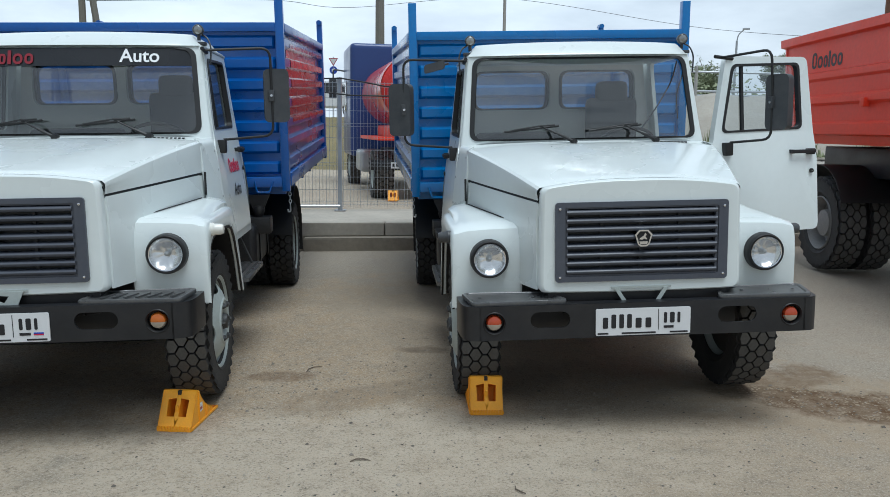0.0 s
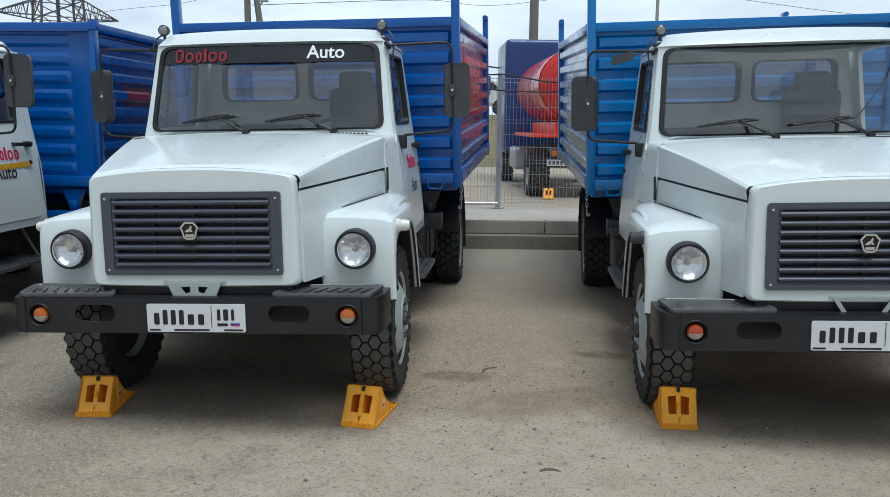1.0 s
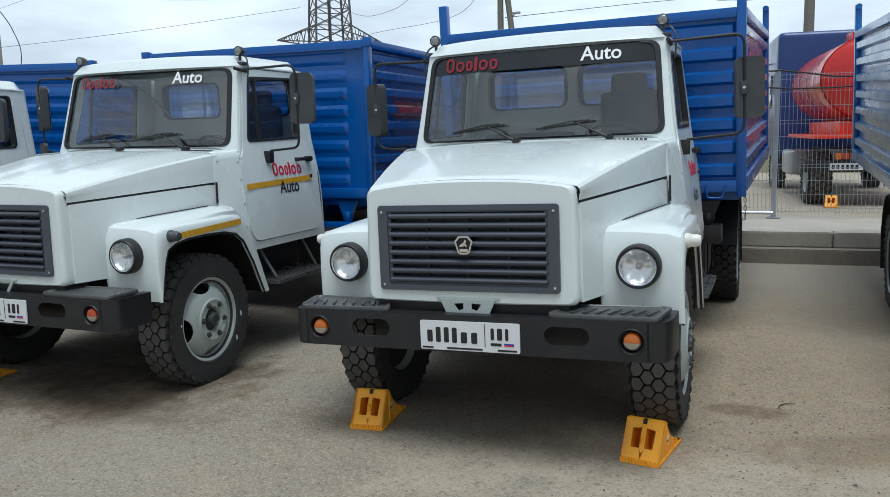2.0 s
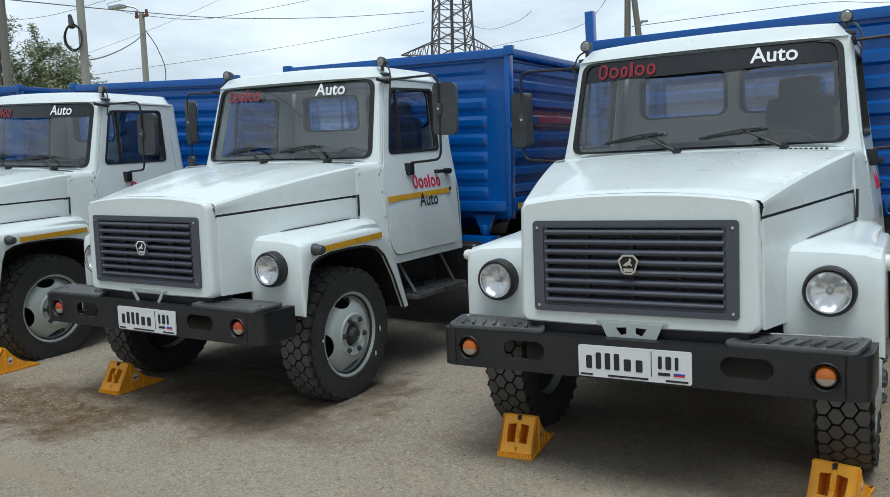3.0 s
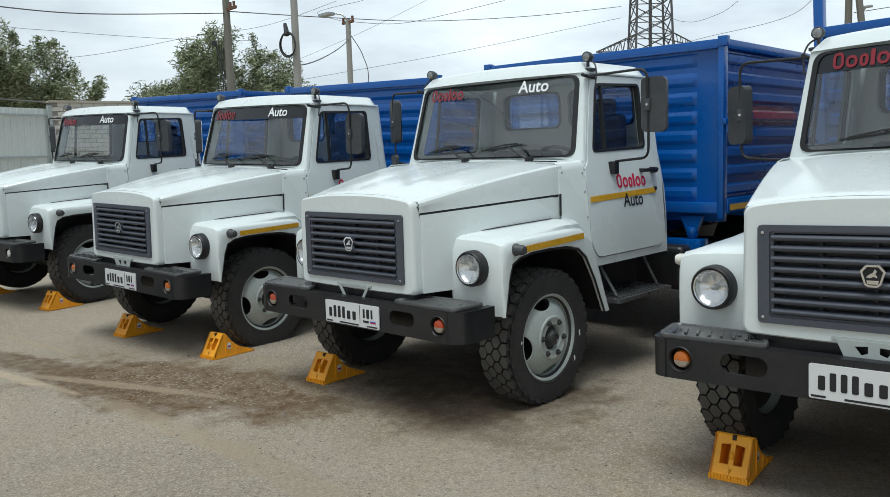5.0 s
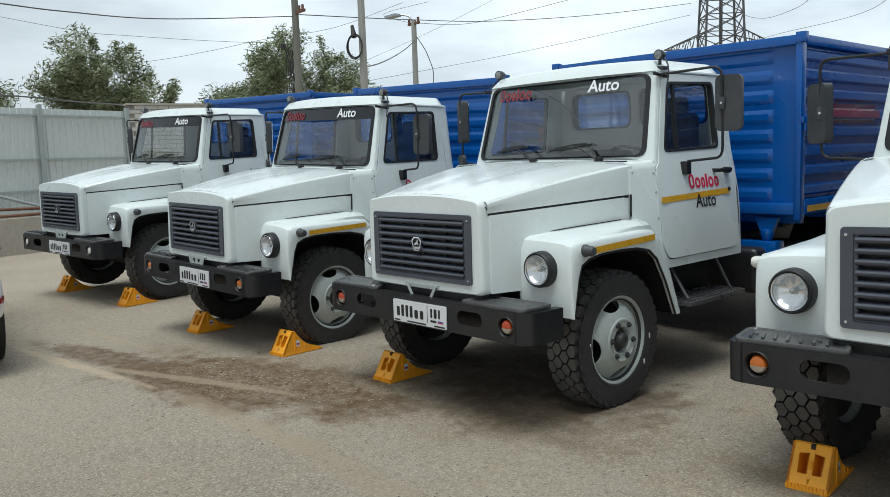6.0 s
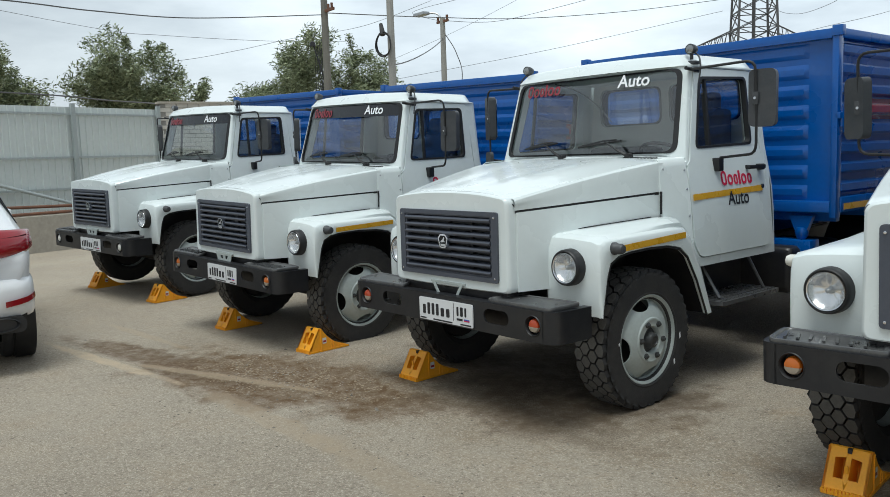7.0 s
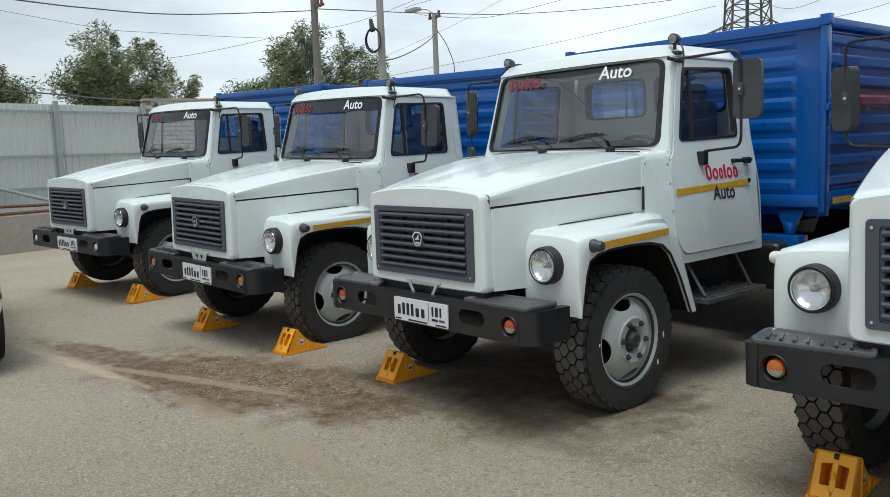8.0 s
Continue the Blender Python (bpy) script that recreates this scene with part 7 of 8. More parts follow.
# ---- white estate car at the end of the row ----
def estate_car():
    car = thing("suv", "white estate-bodied off-roader with dark red tail lamps, parked in the aisle", "car")
    # stations along the car: x, half width at the sill, waist and roof, and heights
    st = [(0.0, 0.80, 0.86, 0.60, 0.50, 0.94, 0.96), (0.12, 0.90, 0.93, 0.62, 0.42, 1.06, 1.14), (0.34, 0.93, 0.945, 0.58, 0.36, 1.10, 1.32), (0.80, 0.955, 0.96, 0.62, 0.34, 1.12, 1.62), (1.5, 0.96, 0.965, 0.70, 0.34, 1.10, 1.71),
          (2.4, 0.96, 0.965, 0.70, 0.34, 1.08, 1.70), (2.95, 0.96, 0.96, 0.67, 0.34, 1.06, 1.58), (3.55, 0.955, 0.955, 0.78, 0.34, 1.04, 1.10), (4.2, 0.94, 0.93, 0.70, 0.36, 0.96, 1.00), (4.6, 0.86, 0.82, 0.60, 0.42, 0.80, 0.86), (4.75, 0.70, 0.68, 0.50, 0.50, 0.66, 0.70)]
    bm = bmesh.new()
    rows = []
    for x, a, b, c, z0, z1, z2 in st:
        half = [(0.0, z0), (a * 0.8, z0), (a * 0.97, z0 + 0.06), (a, z0 + 0.2), (b, z1 - 0.12), (b * 0.985, z1), (c + (b - c) * 0.62, z1 + (z2 - z1) * 0.45), (c * 1.04, z1 + (z2 - z1) * 0.88), (c * 0.8, z2), (0, z2 + 0.012)]
        rows.append([(-x, y, z) for y, z in half] + [(-x, -y, z) for y, z in half[-2::-1]])
    sheet(bm, rows)
    for r in (0, -1):
        bm.faces.new([bm.verts.new(q) for q in rows[r][:-1]])
    body = part("body", bm, SUVWHITE, car, smooth=70)
    for s in (-1, 1):
        # wrap-round tail lamp
        pts = [(0.52, -0.045), (0.62, -0.03), (0.74, 0.0), (0.84, 0.045), (0.905, 0.10), (0.945, 0.19), (0.958, 0.30)]
        bm = bmesh.new()
        sheet(bm, [[(-x - d, s * (y + g), z0 + t * k) for k, (y, x) in enumerate(pts)] for z0, t, d, g in ((0.925, 0.012, 0.0, 0.0), (0.96, 0.010, -0.016, 0.014), (1.05, 0.005, 0.0, 0.016), (1.13, 0.002, 0.045, 0.008), (1.17, -0.004, 0.075, -0.004))], (0.012, 0, 0))
        lamp = part("tail_lamp", bm, TAILRED, body, smooth=60)
        for z in (0.985, 1.075):
            bm = bmesh.new()
            sheet(bm, [[(-x + 0.012 - (0.03 if z > 1 else 0), s * (y + 0.013), zz + 0.008 * k) for k, (y, x) in enumerate(pts[1:5])] for zz in (z, z + 0.018)], (0.006, 0, 0))
            part("reversing_lens", bm, TAILDARK, lamp)
        bm = bmesh.new()
        pts2 = [(0.70, -0.100), (0.80, -0.078), (0.87, -0.042), (0.912, 0.015), (0.938, 0.07)]
        sheet(bm, [[(-x, s * y, z + 0.012 * k) for k, (y, x) in enumerate(pts2)] for z in (0.555, 0.60)], (0.012, 0, 0))
        part("reflector", bm, TAILRED, body)
        bm = bmesh.new()
        lathe(bm, [(0.075, -0.02), (0.082, 0.035), (0.075, 0.04), (0.066, 0.02), (0.064, -0.10), (0.001, -0.11)], (0.075, 0, 0), "x", 24)
        bmesh.ops.transform(bm, matrix=Matrix.Translation((0, s * 0.66, 0.415)) @ Matrix.Diagonal((1, 1.7, 0.72, 1)), verts=bm.verts)
        part("exhaust_tip", bm, SEAL, body)
        bm = bmesh.new()
        plate(bm, rounded(0.50, 0.84, 0.345, 0.475, 0.05, 4), lambda y, z, s=s: (0.085, s * y, z), (-0.2, 0, 0))
        part("exhaust_surround", bm, STEEL_BLACK, body)
        # side glass
        bm = bmesh.new()
        sheet(bm, [[(-0.75, s * 0.925, 1.17), (-1.6, s * 0.925, 1.16), (-2.95, s * 0.915, 1.12)], [(-0.95, s * 0.755, 1.56), (-1.6, s * 0.755, 1.60), (-2.6, s * 0.765, 1.56)]], (0, s * 0.012, 0))
        part("side_window", bm, CARGLASS, body)
        bm = bmesh.new()
        box(bm, -2.85, -2.65, min(s * 0.95, s * 1.13), max(s * 0.95, s * 1.13), 1.08, 1.22, 0.03)
        part("wing_mirror", bm, SUVWHITE, body)
        bm = bmesh.new()
        tube(bm, [(-0.6, s * 0.66, 1.66), (-0.9, s * 0.66, 1.74), (-2.3, s * 0.67, 1.76), (-2.6, s * 0.67, 1.70)], 0.018, 8)
        part("roof_rail", bm, CHROME, body)
        # bumper valance, dark
        for x in (-0.74, -3.70):
            w = bpy.data.objects.new("wheel", None)
            scene.collection.objects.link(w)
            w.parent = car
            c = (x, s * 0.83, 0.37)
            bm = bmesh.new()
            lathe(bm, [(0.24, -0.11), (0.30, -0.125), (0.35, -0.118), (0.368, -0.09), (0.37, -0.045), (0.362, -0.04), (0.362, -0.03), (0.371, -0.026), (0.372, 0.026), (0.362, 0.03), (0.362, 0.04), (0.37, 0.045), (0.368, 0.09), (0.35, 0.118), (0.30, 0.125), (0.24, 0.11)], c, "y", 40)
            part("tyre", bm, RUBBER, w)
            bm = bmesh.new()
            lathe(bm, [(0.245, 0.10), (0.23, 0.08), (0.22, 0.03), (0.10, 0.05), (0.06, 0.07), (0.001, 0.07)], c, "y", 32, s)
            part("rim", bm, CHROME, w)
            bm = bmesh.new()
            lathe(bm, [(0.41, -0.02), (0.40, 0.135)], (x, s * 0.83, 0.39), "y", 40, s)
            part("arch_trim", bm, SEAL, body)
    arc = [(-0.962, -0.42), (-0.955, -0.22), (-0.935, -0.09), (-0.89, 0.01), (-0.80, 0.062), (-0.62, 0.098), (-0.3, 0.115), (0, 0.12)]
    arc = arc + [(-y, x) for y, x in arc[-2::-1]]
    bm = bmesh.new()
    sheet(bm, [[(x - d, y * g, z) for y, x in arc] for z, d, g in ((0.46, 0.05, 0.985), (0.50, 0.012, 0.997), (0.58, 0.0, 1.0), (0.68, 0.004, 1.0), (0.735, 0.02, 0.997), (0.765, 0.06, 0.99), (0.775, 0.13, 0.975))])
    part("rear_bumper", bm, SUVWHITE, body, smooth=70)
    bm = bmesh.new()
    sheet(bm, [[(-0.02, -0.86, 0.40), (0.05, -0.5, 0.36), (0.05, 0.5, 0.36), (-0.02, 0.86, 0.40)], [(0.0, -0.86, 0.50), (0.075, -0.5, 0.50), (0.075, 0.5, 0.50), (0.0, 0.86, 0.50)]], (-0.1, 0, 0))
    part("rear_valance", bm, SEAL, body)
    bm = bmesh.new()
    sheet(bm, [[(-0.13, -0.60, 1.16), (-0.11, 0.0, 1.18), (-0.13, 0.60, 1.16)], [(-0.60, -0.55, 1.53), (-0.58, 0.0, 1.56), (-0.60, 0.55, 1.53)]], (0.015, 0, 0))
    part("rear_window", bm, CARGLASS, body)
    # shut line of the tailgate and a bar where the badge stands
    bm = bmesh.new()
    tube(bm, bent([(0.03, 0.66, 0.98), (0.028, 0.68, 0.80), (0.04, 0.60, 0.68), (0.05, 0.2, 0.66), (0.05, -0.2, 0.66), (0.04, -0.60, 0.68), (0.028, -0.68, 0.80), (0.03, -0.66, 0.98)], 0.05), 0.005, 5)
    part("tailgate_seam", bm, SEAL, body)
    for i in range(3):
        bm = bmesh.new()
        box(bm, 0.005, 0.012, 0.46 + 0.04 * i, 0.487 + 0.04 * i, 0.885, 0.912)
        part("badge_bar", bm, INK, body)
    car.matrix_basis = pose(-8.42, 0.67, 0, 0, 0, 0)


estate_car()


# ---- trees ----
def make_tree(x, y, height, spread, seed, lean=0.0, ground=0.0, leaves=5200):
    rnd = random.Random(seed)
    tree = thing("tree", "leafy green willow blown by the wind beyond the fence", "tree", "trees beyond the yard")
    bm = bmesh.new()
    clumps = []
    top = Vector((lean * 0.4, 0, height * 0.55))
    tube(bm, [(0, 0, -0.1), (0.05, 0.03, height * 0.25), top], [0.22, 0.17, 0.10], 8)
    for k in range(13):
        a = k * 2.4 + rnd.uniform(-0.4, 0.4)
        z = height * rnd.uniform(0.22, 0.55)
        s = Vector((lean * z / height, 0, z))
        r = spread * rnd.uniform(0.55, 1.0)
        e = s + Vector((math.cos(a) * r + lean * 0.5, math.sin(a) * r, height * rnd.uniform(0.12, 0.42)))
        m = s.lerp(e, 0.5) + Vector((0, 0, height * 0.06))
        tube(bm, [s, m, e], [0.08, 0.05, 0.015], 5)
        for j in range(6):
            t = 0.35 + 0.65 * j / 5
            q = s.lerp(m, t).lerp(m.lerp(e, t), t)
            clumps.append((q, spread * rnd.uniform(0.18, 0.36)))
    for k in range(30):
        a, r = rnd.uniform(0, math.tau), spread * rnd.uniform(0.0, 0.7)
        q = Vector((math.cos(a) * r + lean * 0.6, math.sin(a) * r, height * rnd.uniform(0.40, 0.90)))
        clumps.append((q, spread * rnd.uniform(0.15, 0.3)))
    for q, r in list(clumps)[::3]:
        e = q + Vector((rnd.uniform(-0.3, 0.9), rnd.uniform(-0.6, 0.6), rnd.uniform(0.2, 0.9))) * spread * 0.4
        tube(bm, [q, e], [0.02, 0.008], 4)
        for f in (0.6, 0.85, 1.05):
            clumps.append((q.lerp(e, f), spread * 0.09))
    part("trunk", bm, BARK, tree)
    bm = bmesh.new()
    for i in range(int(leaves * 2.9)):
        c, r = clumps[rnd.randrange(len(clumps))]
        while rnd.random() > (r / (0.36 * spread)) ** 1.6:
            c, r = clumps[rnd.randrange(len(clumps))]
        d = Vector((rnd.gauss(0, 1), rnd.gauss(0, 1), rnd.gauss(0, 1)))
        q = c + d.normalized() * r * rnd.random() ** 0.45
        w = Vector((rnd.gauss(0.5 * (1 if lean >= 0 else -1), 0.6), rnd.gauss(0, 0.6), rnd.gauss(0.1, 0.45))).normalized()
        u = w.orthogonal().normalized()
        u = (Matrix.Rotation(rnd.uniform(0, math.tau), 3, w) @ u)
        l, b = rnd.uniform(0.12, 0.32), rnd.uniform(0.014, 0.034)
        vs = [bm.verts.new(q + w * (l * f) + u * (b * g)) for f, g in ((-0.5, 0), (0, 1), (0.5, 0), (0, -1))]
        bm.faces.new(vs)
    me = bpy.data.meshes.new("crown")
    bm.to_mesh(me)
    bm.free()
    me.materials.append(LEAF)
    crown = new("crown", me)
    crown.parent = tree
    tree.matrix_basis = pose(x, y, ground, 0, 0, rnd.uniform(0, 40))
    return tree


make_tree(-38.1, 9.7, 7.8, 2.35, 1, 0.7, leaves=11500)
make_tree(-36.9, 4.6, 6.5, 1.9, 2, 0.6, leaves=6500)
make_tree(-36.5, 1.0, 7.2, 2.2, 8, 0.5)
make_tree(-37.9, 16.9, 7.6, 2.4, 3, 0.5, leaves=9500)
make_tree(-36.7, 19.8, 7.4, 2.3, 4, 0.6, leaves=9500)
make_tree(-39.1, 12.8, 5.8, 1.0, 5, 0.2, leaves=2200)
make_tree(-36.5, 14.6, 5.0, 1.3, 6, 0.3, leaves=2400)
make_tree(18.2, 46.0, 3.3, 1.2, 7, 0.2, 2.8, leaves=2600)
make_tree(13.2, 47.5, 2.7, 1.6, 9, 0.2, 2.8, leaves=2200)
make_tree(15.2, 49.5, 3.0, 1.6, 10, 0.2, 2.8, leaves=2000)


# ---- poles, lamps, wires ----
def pole(x, y, z, height, r, mat, name="power_pole", label="weathered power pole carrying cables", category="power pole", double=False):
    t = thing(name, label, category, "poles")
    bm = bmesh.new()
    tube(bm, [(0, 0, 0), (0, 0, height)], [r, r * 0.72], 10)
    part("shaft", bm, mat, t)
    if double:
        bm = bmesh.new()
        tube(bm, [(1.3, 0, 0), (0.12, 0, height * 0.93)], [r, r * 0.75], 8)
        part("stay", bm, mat, t)
    t.matrix_basis = pose(x, y, z)
    return t


p = pole(-29.6, 15.1, 0, 9.6, 0.17, WOOD)
bm = bmesh.new()
tube(bm, [(-0.16, -0.02, 4.6), (-0.55, -0.25, 6.0)], 0.03, 6)
lathe(bm, [(0.001, 0.12), (0.10, 0.06), (0.12, -0.08), (0.001, -0.10)], (-0.58, -0.27, 6.05), "z", 10)
part("bracket_lamp", bm, STEEL_BLACK, p)
bm = bmesh.new()
box(bm, -0.1, 0.75, -0.05, 0.05, 7.15, 7.25)
for x in (0.35, 0.62):
    tube(bm, [(x, 0, 7.2), (x, 0, 7.42)], 0.05, 8)
part("cross_arm", bm, RUSTY, p)
bm = bmesh.new()
for k in range(4):
    tube(bm, [Vector((-0.15 - 0.14 * k, -0.1, 6.2 - 0.1 * k)) + Vector((0.10 * math.sin(a) * (1 + 0.4 * k), 0, -1.1 + 1.1 * math.cos(a))) for a in (j * math.tau / 16 for j in range(17))], 0.012, 4, False)
part("loose_cable", bm, CABLE, p)

p = pole(-25.0, 15.2, 0, 9.2, 0.15, POLE, label="grey concrete pole with a coil of black cable")
bm = bmesh.new()
for k in range(4):
    c = Vector((-0.12 + 0.03 * k, -0.22 - 0.03 * k, 5.42 - 0.015 * k))
    tube(bm, [c + Vector((math.cos(a) * (0.25 + 0.014 * k), math.cos(a) * 0.12, math.sin(a) * (0.37 + 0.022 * (k % 3)))) for a in (j * math.tau / 28 for j in range(29))], 0.017, 5, False)
part("cable_coil", bm, CABLE, p)
bm = bmesh.new()
tube(bm, [(-0.30, -0.2, 6.10), (-0.12, -0.25, 5.72)], [0.06, 0.10], 10)
part("splice_box", bm, CABLE, p)

p = pole(-38.0, 26.4, 0, 9.0, 0.19, POLE, "street_lamp", "concrete lamp post with an arm lamp", "street lamp")
bm = bmesh.new()
tube(bm, bent([(0, 0, 8.8), (-0.25, -0.1, 9.25), (-0.7, -0.45, 9.35)], 0.2), 0.05, 8)
box(bm, -1.6, -0.6, -0.85, -0.4, 9.22, 9.40, 0.05)
part("lamp_arm", bm, GALV, p)
bm = bmesh.new()
box(bm, -0.5, 0.5, -0.06, 0.06, 8.75, 8.87)
for x in (-0.42, 0.42):
    tube(bm, [(x, 0, 8.85), (x, 0, 9.1)], 0.07, 8)
part("cross_arm", bm, RUSTY, p)

pole(-2.19, 25.87, 0.3, 9.0, 0.16, WOOD)
pole(-18.1, 41.2, 2.0, 9.5, 0.2, WOOD, double=True)
for x, y, z, h in ((19.31, 56.6, 2.8, 5.0), (-19.6, 46.0, 2.0, 5.8)):
    p = pole(x, y, z, h, 0.10, GALV, "street_lamp", "thin grey lamp post", "street lamp")
    bm = bmesh.new()
    tube(bm, bent([(0, 0, h - 0.1), (0.05, 0, h + 0.4), (0.4, -0.15, h + 0.75)], 0.3), 0.045, 8)
    box(bm, 0.3, 0.75, -0.28, -0.08, h + 0.72, h + 0.84, 0.03)
    part("lamp_arm", bm, GALV, p)
pole(4.44, 69.8, 2.5, 16.0, 0.16, POLE)
# post-and-rail boundary seen over the bonnet
p = pole(11.81, 40.0, 2.6, 2.2, 0.10, POLE, "fence_post", "grey post of a distant fence", "fence post")
bm = bmesh.new()
tube(bm, [(-3.5, 0, 1.95), (0.1, 0, 1.95), (4.0, 0, 1.9)], 0.05, 6)
part("rail", bm, GALV, p)

# road signs on one post
p = thing("road_sign", "give-way triangle over a blue round sign on a thin post", "road sign")
bm = bmesh.new()
tube(bm, [(0, 0, 0), (0, 0, 4.4)], 0.035, 8)
part("post", bm, GALV, p)
tri = [(-0.34, 4.30), (0.34, 4.30), (0.0, 3.75)]
bm = bmesh.new()
plate(bm, tri, lambda x, z: (x, -0.04, z), (0, 0.02, 0))
part("triangle", bm, PLATE, p)
bm = bmesh.new()
ring(bm, tri, [(x * 0.72, 4.12 + (z - 4.12) * 0.72) for x, z in tri], lambda x, z: (x, -0.045, z), (0, 0.004, 0))
part("triangle_border", bm, TAPE_RED, p)
bm = bmesh.new()
lathe(bm, [(0.001, -0.03), (0.27, -0.03), (0.28, -0.01), (0.001, -0.01)], (0, 0, 3.47), "y", 24)
part("disc", bm, FLAG_BLUE, p)
bm = bmesh.new()
plate(bm, [(-0.12, 3.35), (-0.05, 3.35), (-0.05, 3.49), (0.04, 3.49), (0.04, 3.43), (0.16, 3.53), (0.04, 3.63), (0.04, 3.56), (-0.12, 3.56)], lambda x, z: (x, -0.034, z), (0, 0.003, 0))
part("arrow", bm, PLATE, p)
p.matrix_basis = pose(-8.32, 59.3, 2.25)


# heap of sand with weeds at its foot, and two pipes beyond it
heap = thing("sand_heap", "heap of pale sand with weeds at its foot", "sand", kind="structure")
bm = bmesh.new()
rows = []
for j in range(17):
    v = j / 16
    row = []
    for i in range(29):
        u = i / 28
        x, y = 6.7 + 10.5 * u, 27.6 + 7.0 * v
        h = max(0.0, math.sin(math.pi * min(1, v * 1.05))) ** 0.8 * min(1, u * 4.2, (1 - u) * 3.5)
        row.append((x, y, 0.75 + 2.3 * h + 0.22 * noise.noise(Vector((x * 0.7, y * 0.7, 1))) + 0.07 * noise.noise(Vector((x * 3, y * 3, 5)))))
    rows.append(row)
sheet(bm, rows)
part("sand", bm, SAND, heap, smooth=60)
rnd = random.Random(21)
bm = bmesh.new()
for k in range(900):
    c = Vector((rnd.uniform(7.5, 16), 27.5 + rnd.random() ** 2 * 1.2, 0.9))
    e = c + Vector((rnd.gauss(0, 0.12), rnd.gauss(0, 0.1), rnd.uniform(0.15, 0.5) * (1 + math.sin(c.x * 2.3))))
    w = Vector((rnd.uniform(0.02, 0.05), 0, 0))
    vs = [bm.verts.new(q) for q in (c - w, c + w, e)]
    bm.faces.new(vs)
weeds = bpy.data.meshes.new("weeds")
bm.to_mesh(weeds)
bm.free()
weeds.materials.append(LEAF)
tagged(new("weeds", weeds), "dry green weeds at the foot of the sand heap", "weeds", kind="stuff")
bm = bmesh.new()
for k in range(7000):
    x = rnd.uniform(8, 34)
    c = Vector((x, 44 + 0.1 * x + rnd.gauss(0, 0.8), 2.6 + abs(rnd.gauss(0, 0.75)) * (1.0 + 0.6 * noise.noise(Vector((x * 0.5, 0, 7))))))
    w = Vector((rnd.gauss(0, 1), rnd.gauss(0, 1), rnd.gauss(0.3, 0.8))).normalized() * rnd.uniform(0.08, 0.2)
    u = w.orthogonal().normalized() * rnd.uniform(0.04, 0.09)
    bm.faces.new([bm.verts.new(c + q) for q in (-w, u, w, -u)])
scrub = bpy.data.meshes.new("scrub")
bm.to_mesh(scrub)
bm.free()
scrub.materials.append(LEAF)
tagged(new("scrub", scrub), "grey-green scrub along the top of the bank", "scrub", kind="stuff")
for z in (3.5, 3.72):
    t = thing("pipeline", "pale pipe running above the bank", "pipe")
    bm = bmesh.new()
    tube(bm, [(4, 41.5, z), (34, 44.5, z + 0.1)], 0.06, 8)
    for x in (8, 13.5, 19, 25):
        tube(bm, [(x, 41.5 + (x - 4) * 0.1, 2.3), (x, 41.5 + (x - 4) * 0.1, z)], 0.04, 6)
    part("run", bm, GALV, t)
pole(10.95, 21.0, 0.2, 9.0, 0.15, RUSTY, label="dark brown steel post behind the orange truck")

# distant white car on the road
def far_car(x, y, z, turn):
    c = thing("parked_car", "white hatchback on the road beyond the bank", "car")
    prof = [(-2.0, 0.35), (-2.05, 0.7), (-1.9, 0.9), (-1.2, 0.98), (-0.6, 1.42), (0.9, 1.45), (1.6, 1.0), (2.0, 0.85), (2.05, 0.4)]
    bm = bmesh.new()
    plate(bm, prof, lambda a, b: (a, -0.8, b), (0, 1.6, 0))
    bmesh.ops.bevel(bm, geom=bm.edges[:], offset=0.06, segments=2, affect="EDGES")
    part("body", bm, SUVWHITE, c)
    bm = bmesh.new()
    plate(bm, [(-1.05, 1.0), (-0.55, 1.36), (0.85, 1.38), (1.35, 1.02)], lambda a, b: (a, -0.815, b), (0, 1.63, 0))
    part("window", bm, CARGLASS, c)
    for a in (-1.3, 1.3):
        for s in (-1, 1):
            bm = bmesh.new()
            lathe(bm, [(0.001, -0.1), (0.2, -0.1), (0.31, -0.08), (0.31, 0.08), (0.2, 0.1), (0.001, 0.1)], (a, s * 0.72, 0.31), "y", 20)
            part("wheel", bm, RUBBER, c)
    c.matrix_basis = pose(x, y, z, 0, 0, turn)


far_car(-5.52, 34.9, 2.12, 8)


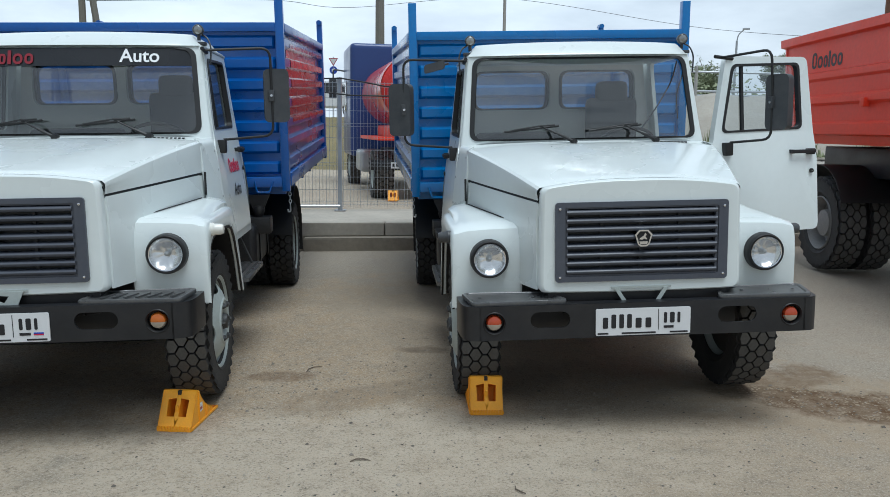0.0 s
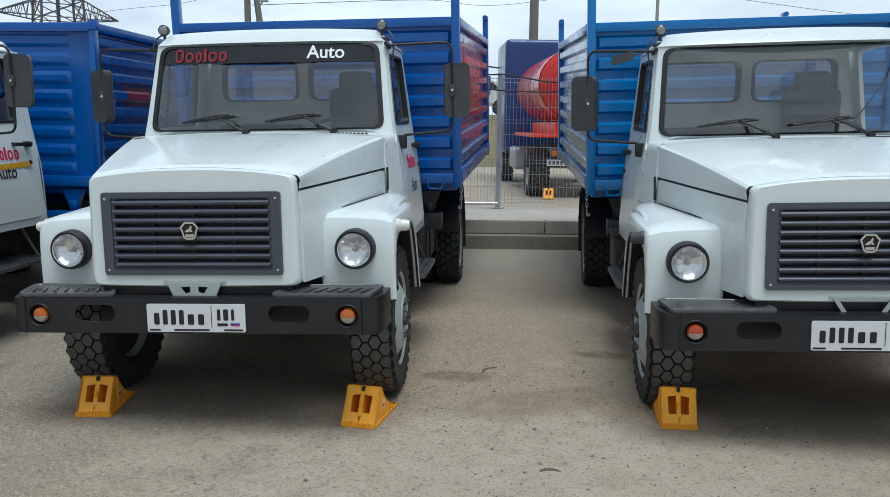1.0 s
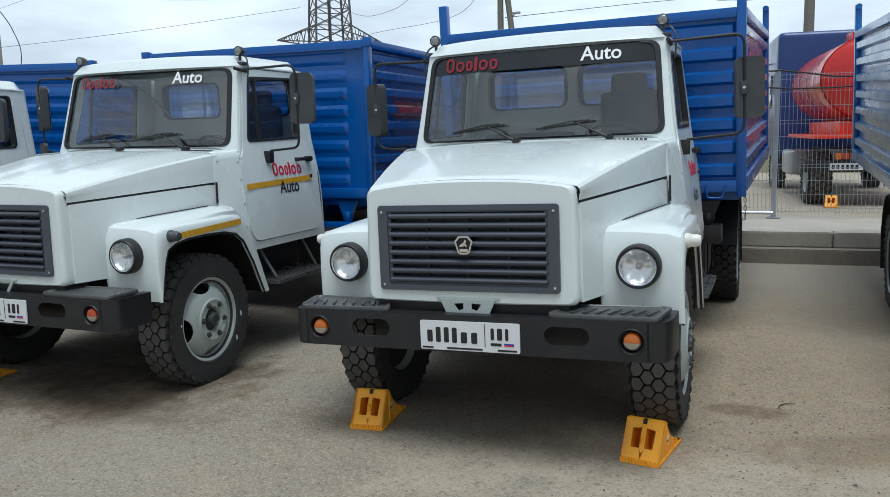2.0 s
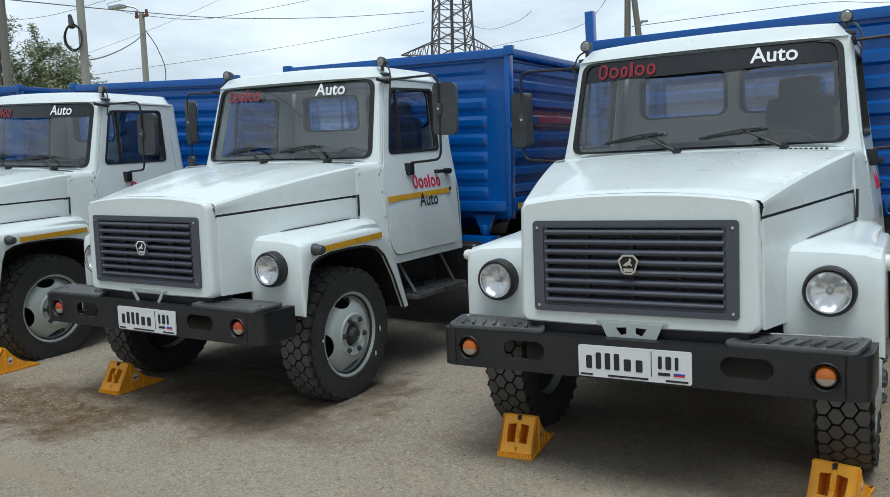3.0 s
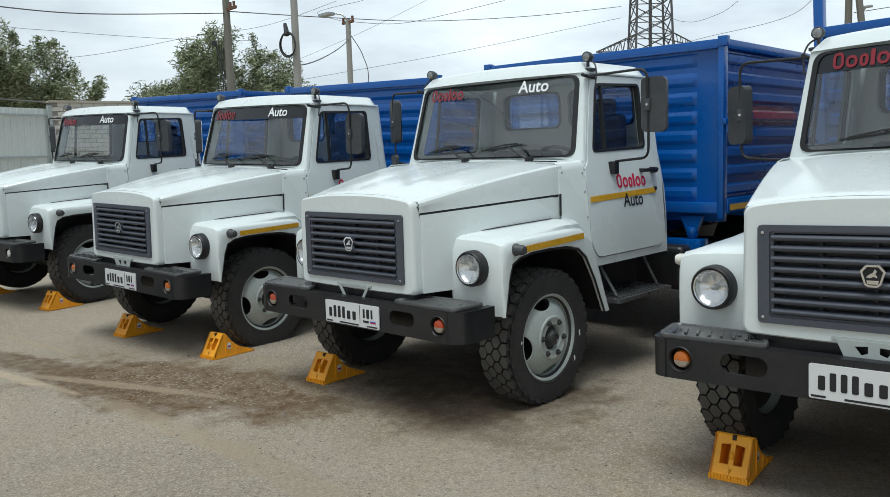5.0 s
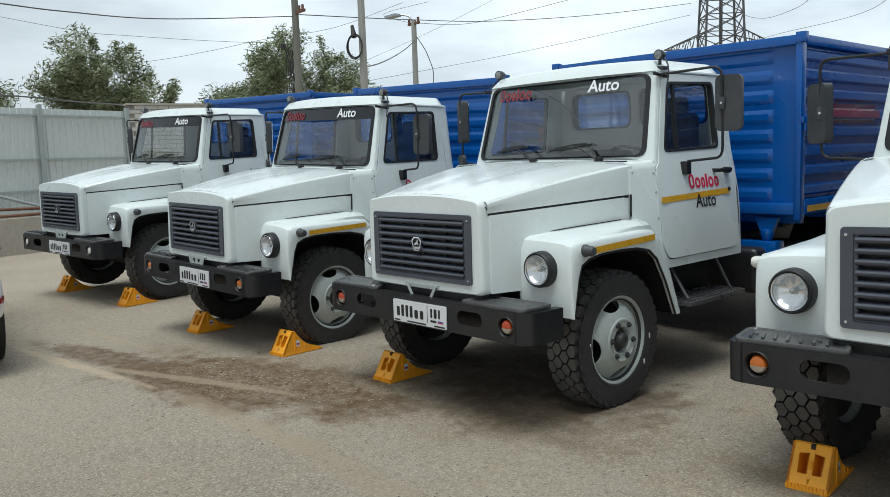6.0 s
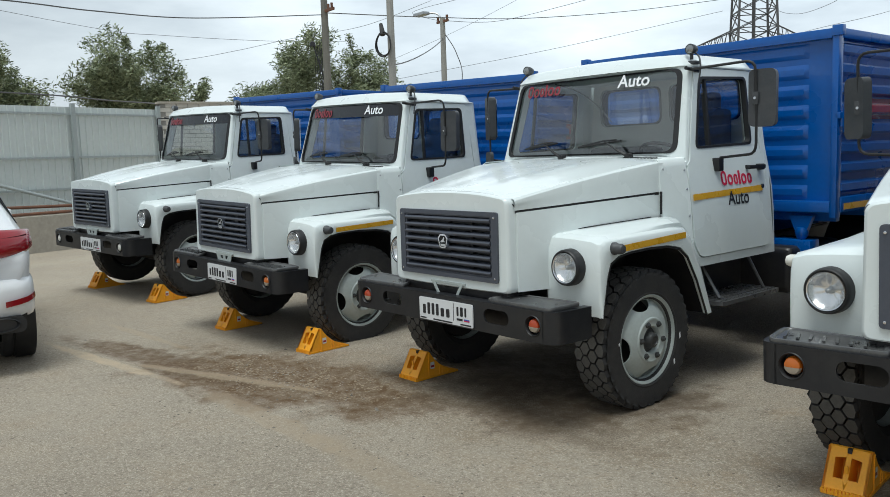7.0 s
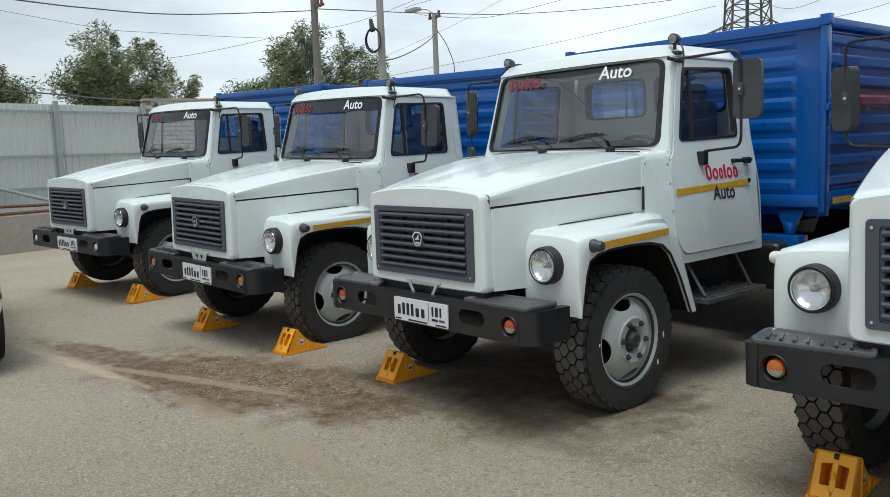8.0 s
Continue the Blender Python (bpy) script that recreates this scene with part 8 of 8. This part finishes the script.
# lattice power tower
def tower(x, y, turn):
    t = thing("lattice_tower", "dark steel lattice power tower with cross arms", "power tower")
    half = lambda z: 3.2 - 0.075 * z if z < 12 else 2.3 - 0.04 * (z - 12)
    lv = [0, 5, 9.5, 13.2, 15.2, 17.2, 19.4, 21.6, 24, 26.5, 29, 31.5, 34]
    for sx in (-1, 1):
        for sy in (-1, 1):
            bm = bmesh.new()
            tube(bm, [(sx * half(z), sy * half(z), z) for z in lv], 0.16, 4)
            part("leg", bm, LATTICE, t)
    for a, b in zip(lv, lv[1:]):
        for k in range(4):
            c, s = math.cos(k * math.pi / 2), math.sin(k * math.pi / 2)
            f = lambda u, v, z: (c * u - s * v, s * u + c * v, z)
            for ends in ([f(-half(a), -half(a), a), f(half(b), -half(b), b)], [f(half(a), -half(a), a), f(-half(b), -half(b), b)], [f(-half(b), -half(b), b), f(half(b), -half(b), b)]):
                bm = bmesh.new()
                tube(bm, ends, 0.07, 4)
                part("brace", bm, LATTICE, t)
    bm = bmesh.new()
    tube(bm, [(0, 0, 0), (0, 0, 34)], 0.2, 6)
    part("cable_ladder", bm, LATTICE, t)
    for z, reach in ((13.2, 6.6), (21.6, 6.0)):
        for s in (-1, 1):
            bm = bmesh.new()
            h = half(z)
            tip = Vector((s * reach, 0, z + 0.3))
            for sy in (-1, 1):
                tube(bm, [(s * h, sy * h, z), tip], 0.09, 4)
                tube(bm, [(s * h, sy * h, z + 2.0), tip], 0.09, 4)
                for k in range(1, 6):
                    f = k / 6
                    lo = Vector((s * h, sy * h, z)).lerp(tip, f)
                    up = Vector((s * h, sy * h, z + 2.0)).lerp(tip, f - 0.08)
                    tube(bm, [lo, up], 0.05, 4)
                    tube(bm, [lo, Vector((s * h, sy * h, z + 2.0)).lerp(tip, f + 0.06)], 0.05, 4)
            part("cross_arm", bm, LATTICE, t)
    t.matrix_basis = pose(x, y, 0, 0, 0, turn)


tower(-60.9, 87.0, 48)


def wire(pts, r, sag=0.0, label="thin overhead cable against the sky"):
    """A cable that runs smoothly through its points."""
    t = thing("overhead_cable", label, "cable", "overhead cables")
    bm = bmesh.new()
    pts = [Vector(q) for q in pts]
    chain = []
    for i in range(len(pts) - 1):
        p0, a, b, p3 = pts[max(i - 1, 0)], pts[i], pts[i + 1], pts[min(i + 2, len(pts) - 1)]
        for k in range(12):
            u = k / 12
            q = 0.5 * (2 * a + (b - p0) * u + (2 * p0 - 5 * a + 4 * b - p3) * u ** 2 + (3 * a - p0 - 3 * b + p3) * u ** 3)
            chain.append(q + Vector((0, 0, -sag * 4 * u * (1 - u))))
    chain.append(pts[-1])
    tube(bm, chain, r, 5)
    part("strand", bm, CABLE_GREY, t)


# -- wires --
wire([(-20.0, -4.0, 5.15), (-22.9, 2.9, 5.58), (-24.5, 5.8, 5.74), (-27.6, 9.5, 6.28), (-29.6, 15.1, 7.08)], 0.018)
wire([(-29.6, 15.1, 7.15), (-34.0, 23.2, 8.2), (-36.7, 31.2, 9.1), (-38.8, 41.9, 10.6), (-39.2, 52.0, 12.2)], 0.020)
wire([(-38.0, 26.4, 8.85), (-47.6, 38.4, 11.1), (-43.0, 43.5, 12.4)], 0.016)
wire([(-38.0, 26.4, 8.80), (-51.4, 33.2, 11.9), (-49.6, 35.9, 12.7)], 0.014)
p = pole(-76.5, 33.4, 0, 7.3, 0.16, WOOD)
wire([(-76.5, 33.4, 7.25), (-68.8, 43.2, 9.2), (-60.4, 54.2, 11.3), (-48.7, 64.8, 13.8)], 0.018)
wire([(-76.5, 33.4, 7.2), (-72.2, 37.0, 8.6), (-64.3, 45.0, 12.6), (-58.0, 50.0, 15.8)], 0.014)
wire([(-60.5, 86.0, 13.2), (-42.6, 68.9, 11.5), (-31.6, 63.6, 11.6), (-18.1, 41.2, 11.0)], 0.018)
wire([(-58.4, 84.6, 21.0), (-50.9, 75.5, 15.5), (-46.3, 72.5, 13.7), (-41.4, 69.7, 13.6), (-39.1, 68.6, 14.2)], 0.020)
wire([(-26.8, 3.0, 3.8), (-26.7, 5.0, 3.7), (-26.4, 6.4, 3.55), (-24.0, 7.0, 3.3), (-20.85, 6.15, 3.0)], 0.022)
wire([(-25.0, 15.2, 4.75), (-38.0, 26.4, 7.95)], 0.024, 0.25)
wire([(-37.95, 26.5, 8.15), (-37.5, 26.9, 7.1), (-37.2, 27.0, 5.6), (-37.9, 26.5, 2.5)], 0.024)
wire([(-17.9, 41.3, 7.7), (-12.3, 58.7, 10.4), (-8.0, 66.0, 11.0), (4.44, 69.8, 12.4), (20.8, 66.8, 9.8), (34.8, 60.7, 8.3)], 0.018)
wire([(-56.5, 0.0, 12.1), (-54.85, 12.16, 10.05), (-53.81, 16.25, 9.66), (-51.56, 22.44, 9.34), (-49.5, 27.0, 9.3)], 0.013)
wire([(-54.6, 12.5, 7.6), (-53.49, 17.28, 8.17), (-52.38, 20.43, 8.77), (-50.97, 23.77, 9.54), (-48.94, 27.71, 10.24), (-46.56, 31.54, 11.76)], 0.013)

# twigs blown onto the asphalt
for x, y, turn, l in ((-0.44, 3.95, 20, 0.10), (-0.95, 5.55, 70, 0.16), (0.35, 3.62, 130, 0.09)):
    t = thing("twig", "dry curled brown twig lying on the asphalt", "twig", "twigs on the ground")
    bm = bmesh.new()
    tube(bm, [(-l / 2, 0, 0.006), (-l / 6, l * 0.10, 0.010), (l / 5, l * 0.06, 0.008), (l / 2, -l * 0.22, 0.006)], [0.003, 0.004, 0.004, 0.002], 6)
    part("stem", bm, BARK, t)
    t.matrix_basis = pose(x, y, ground_z(x, y), 0, 0, turn)
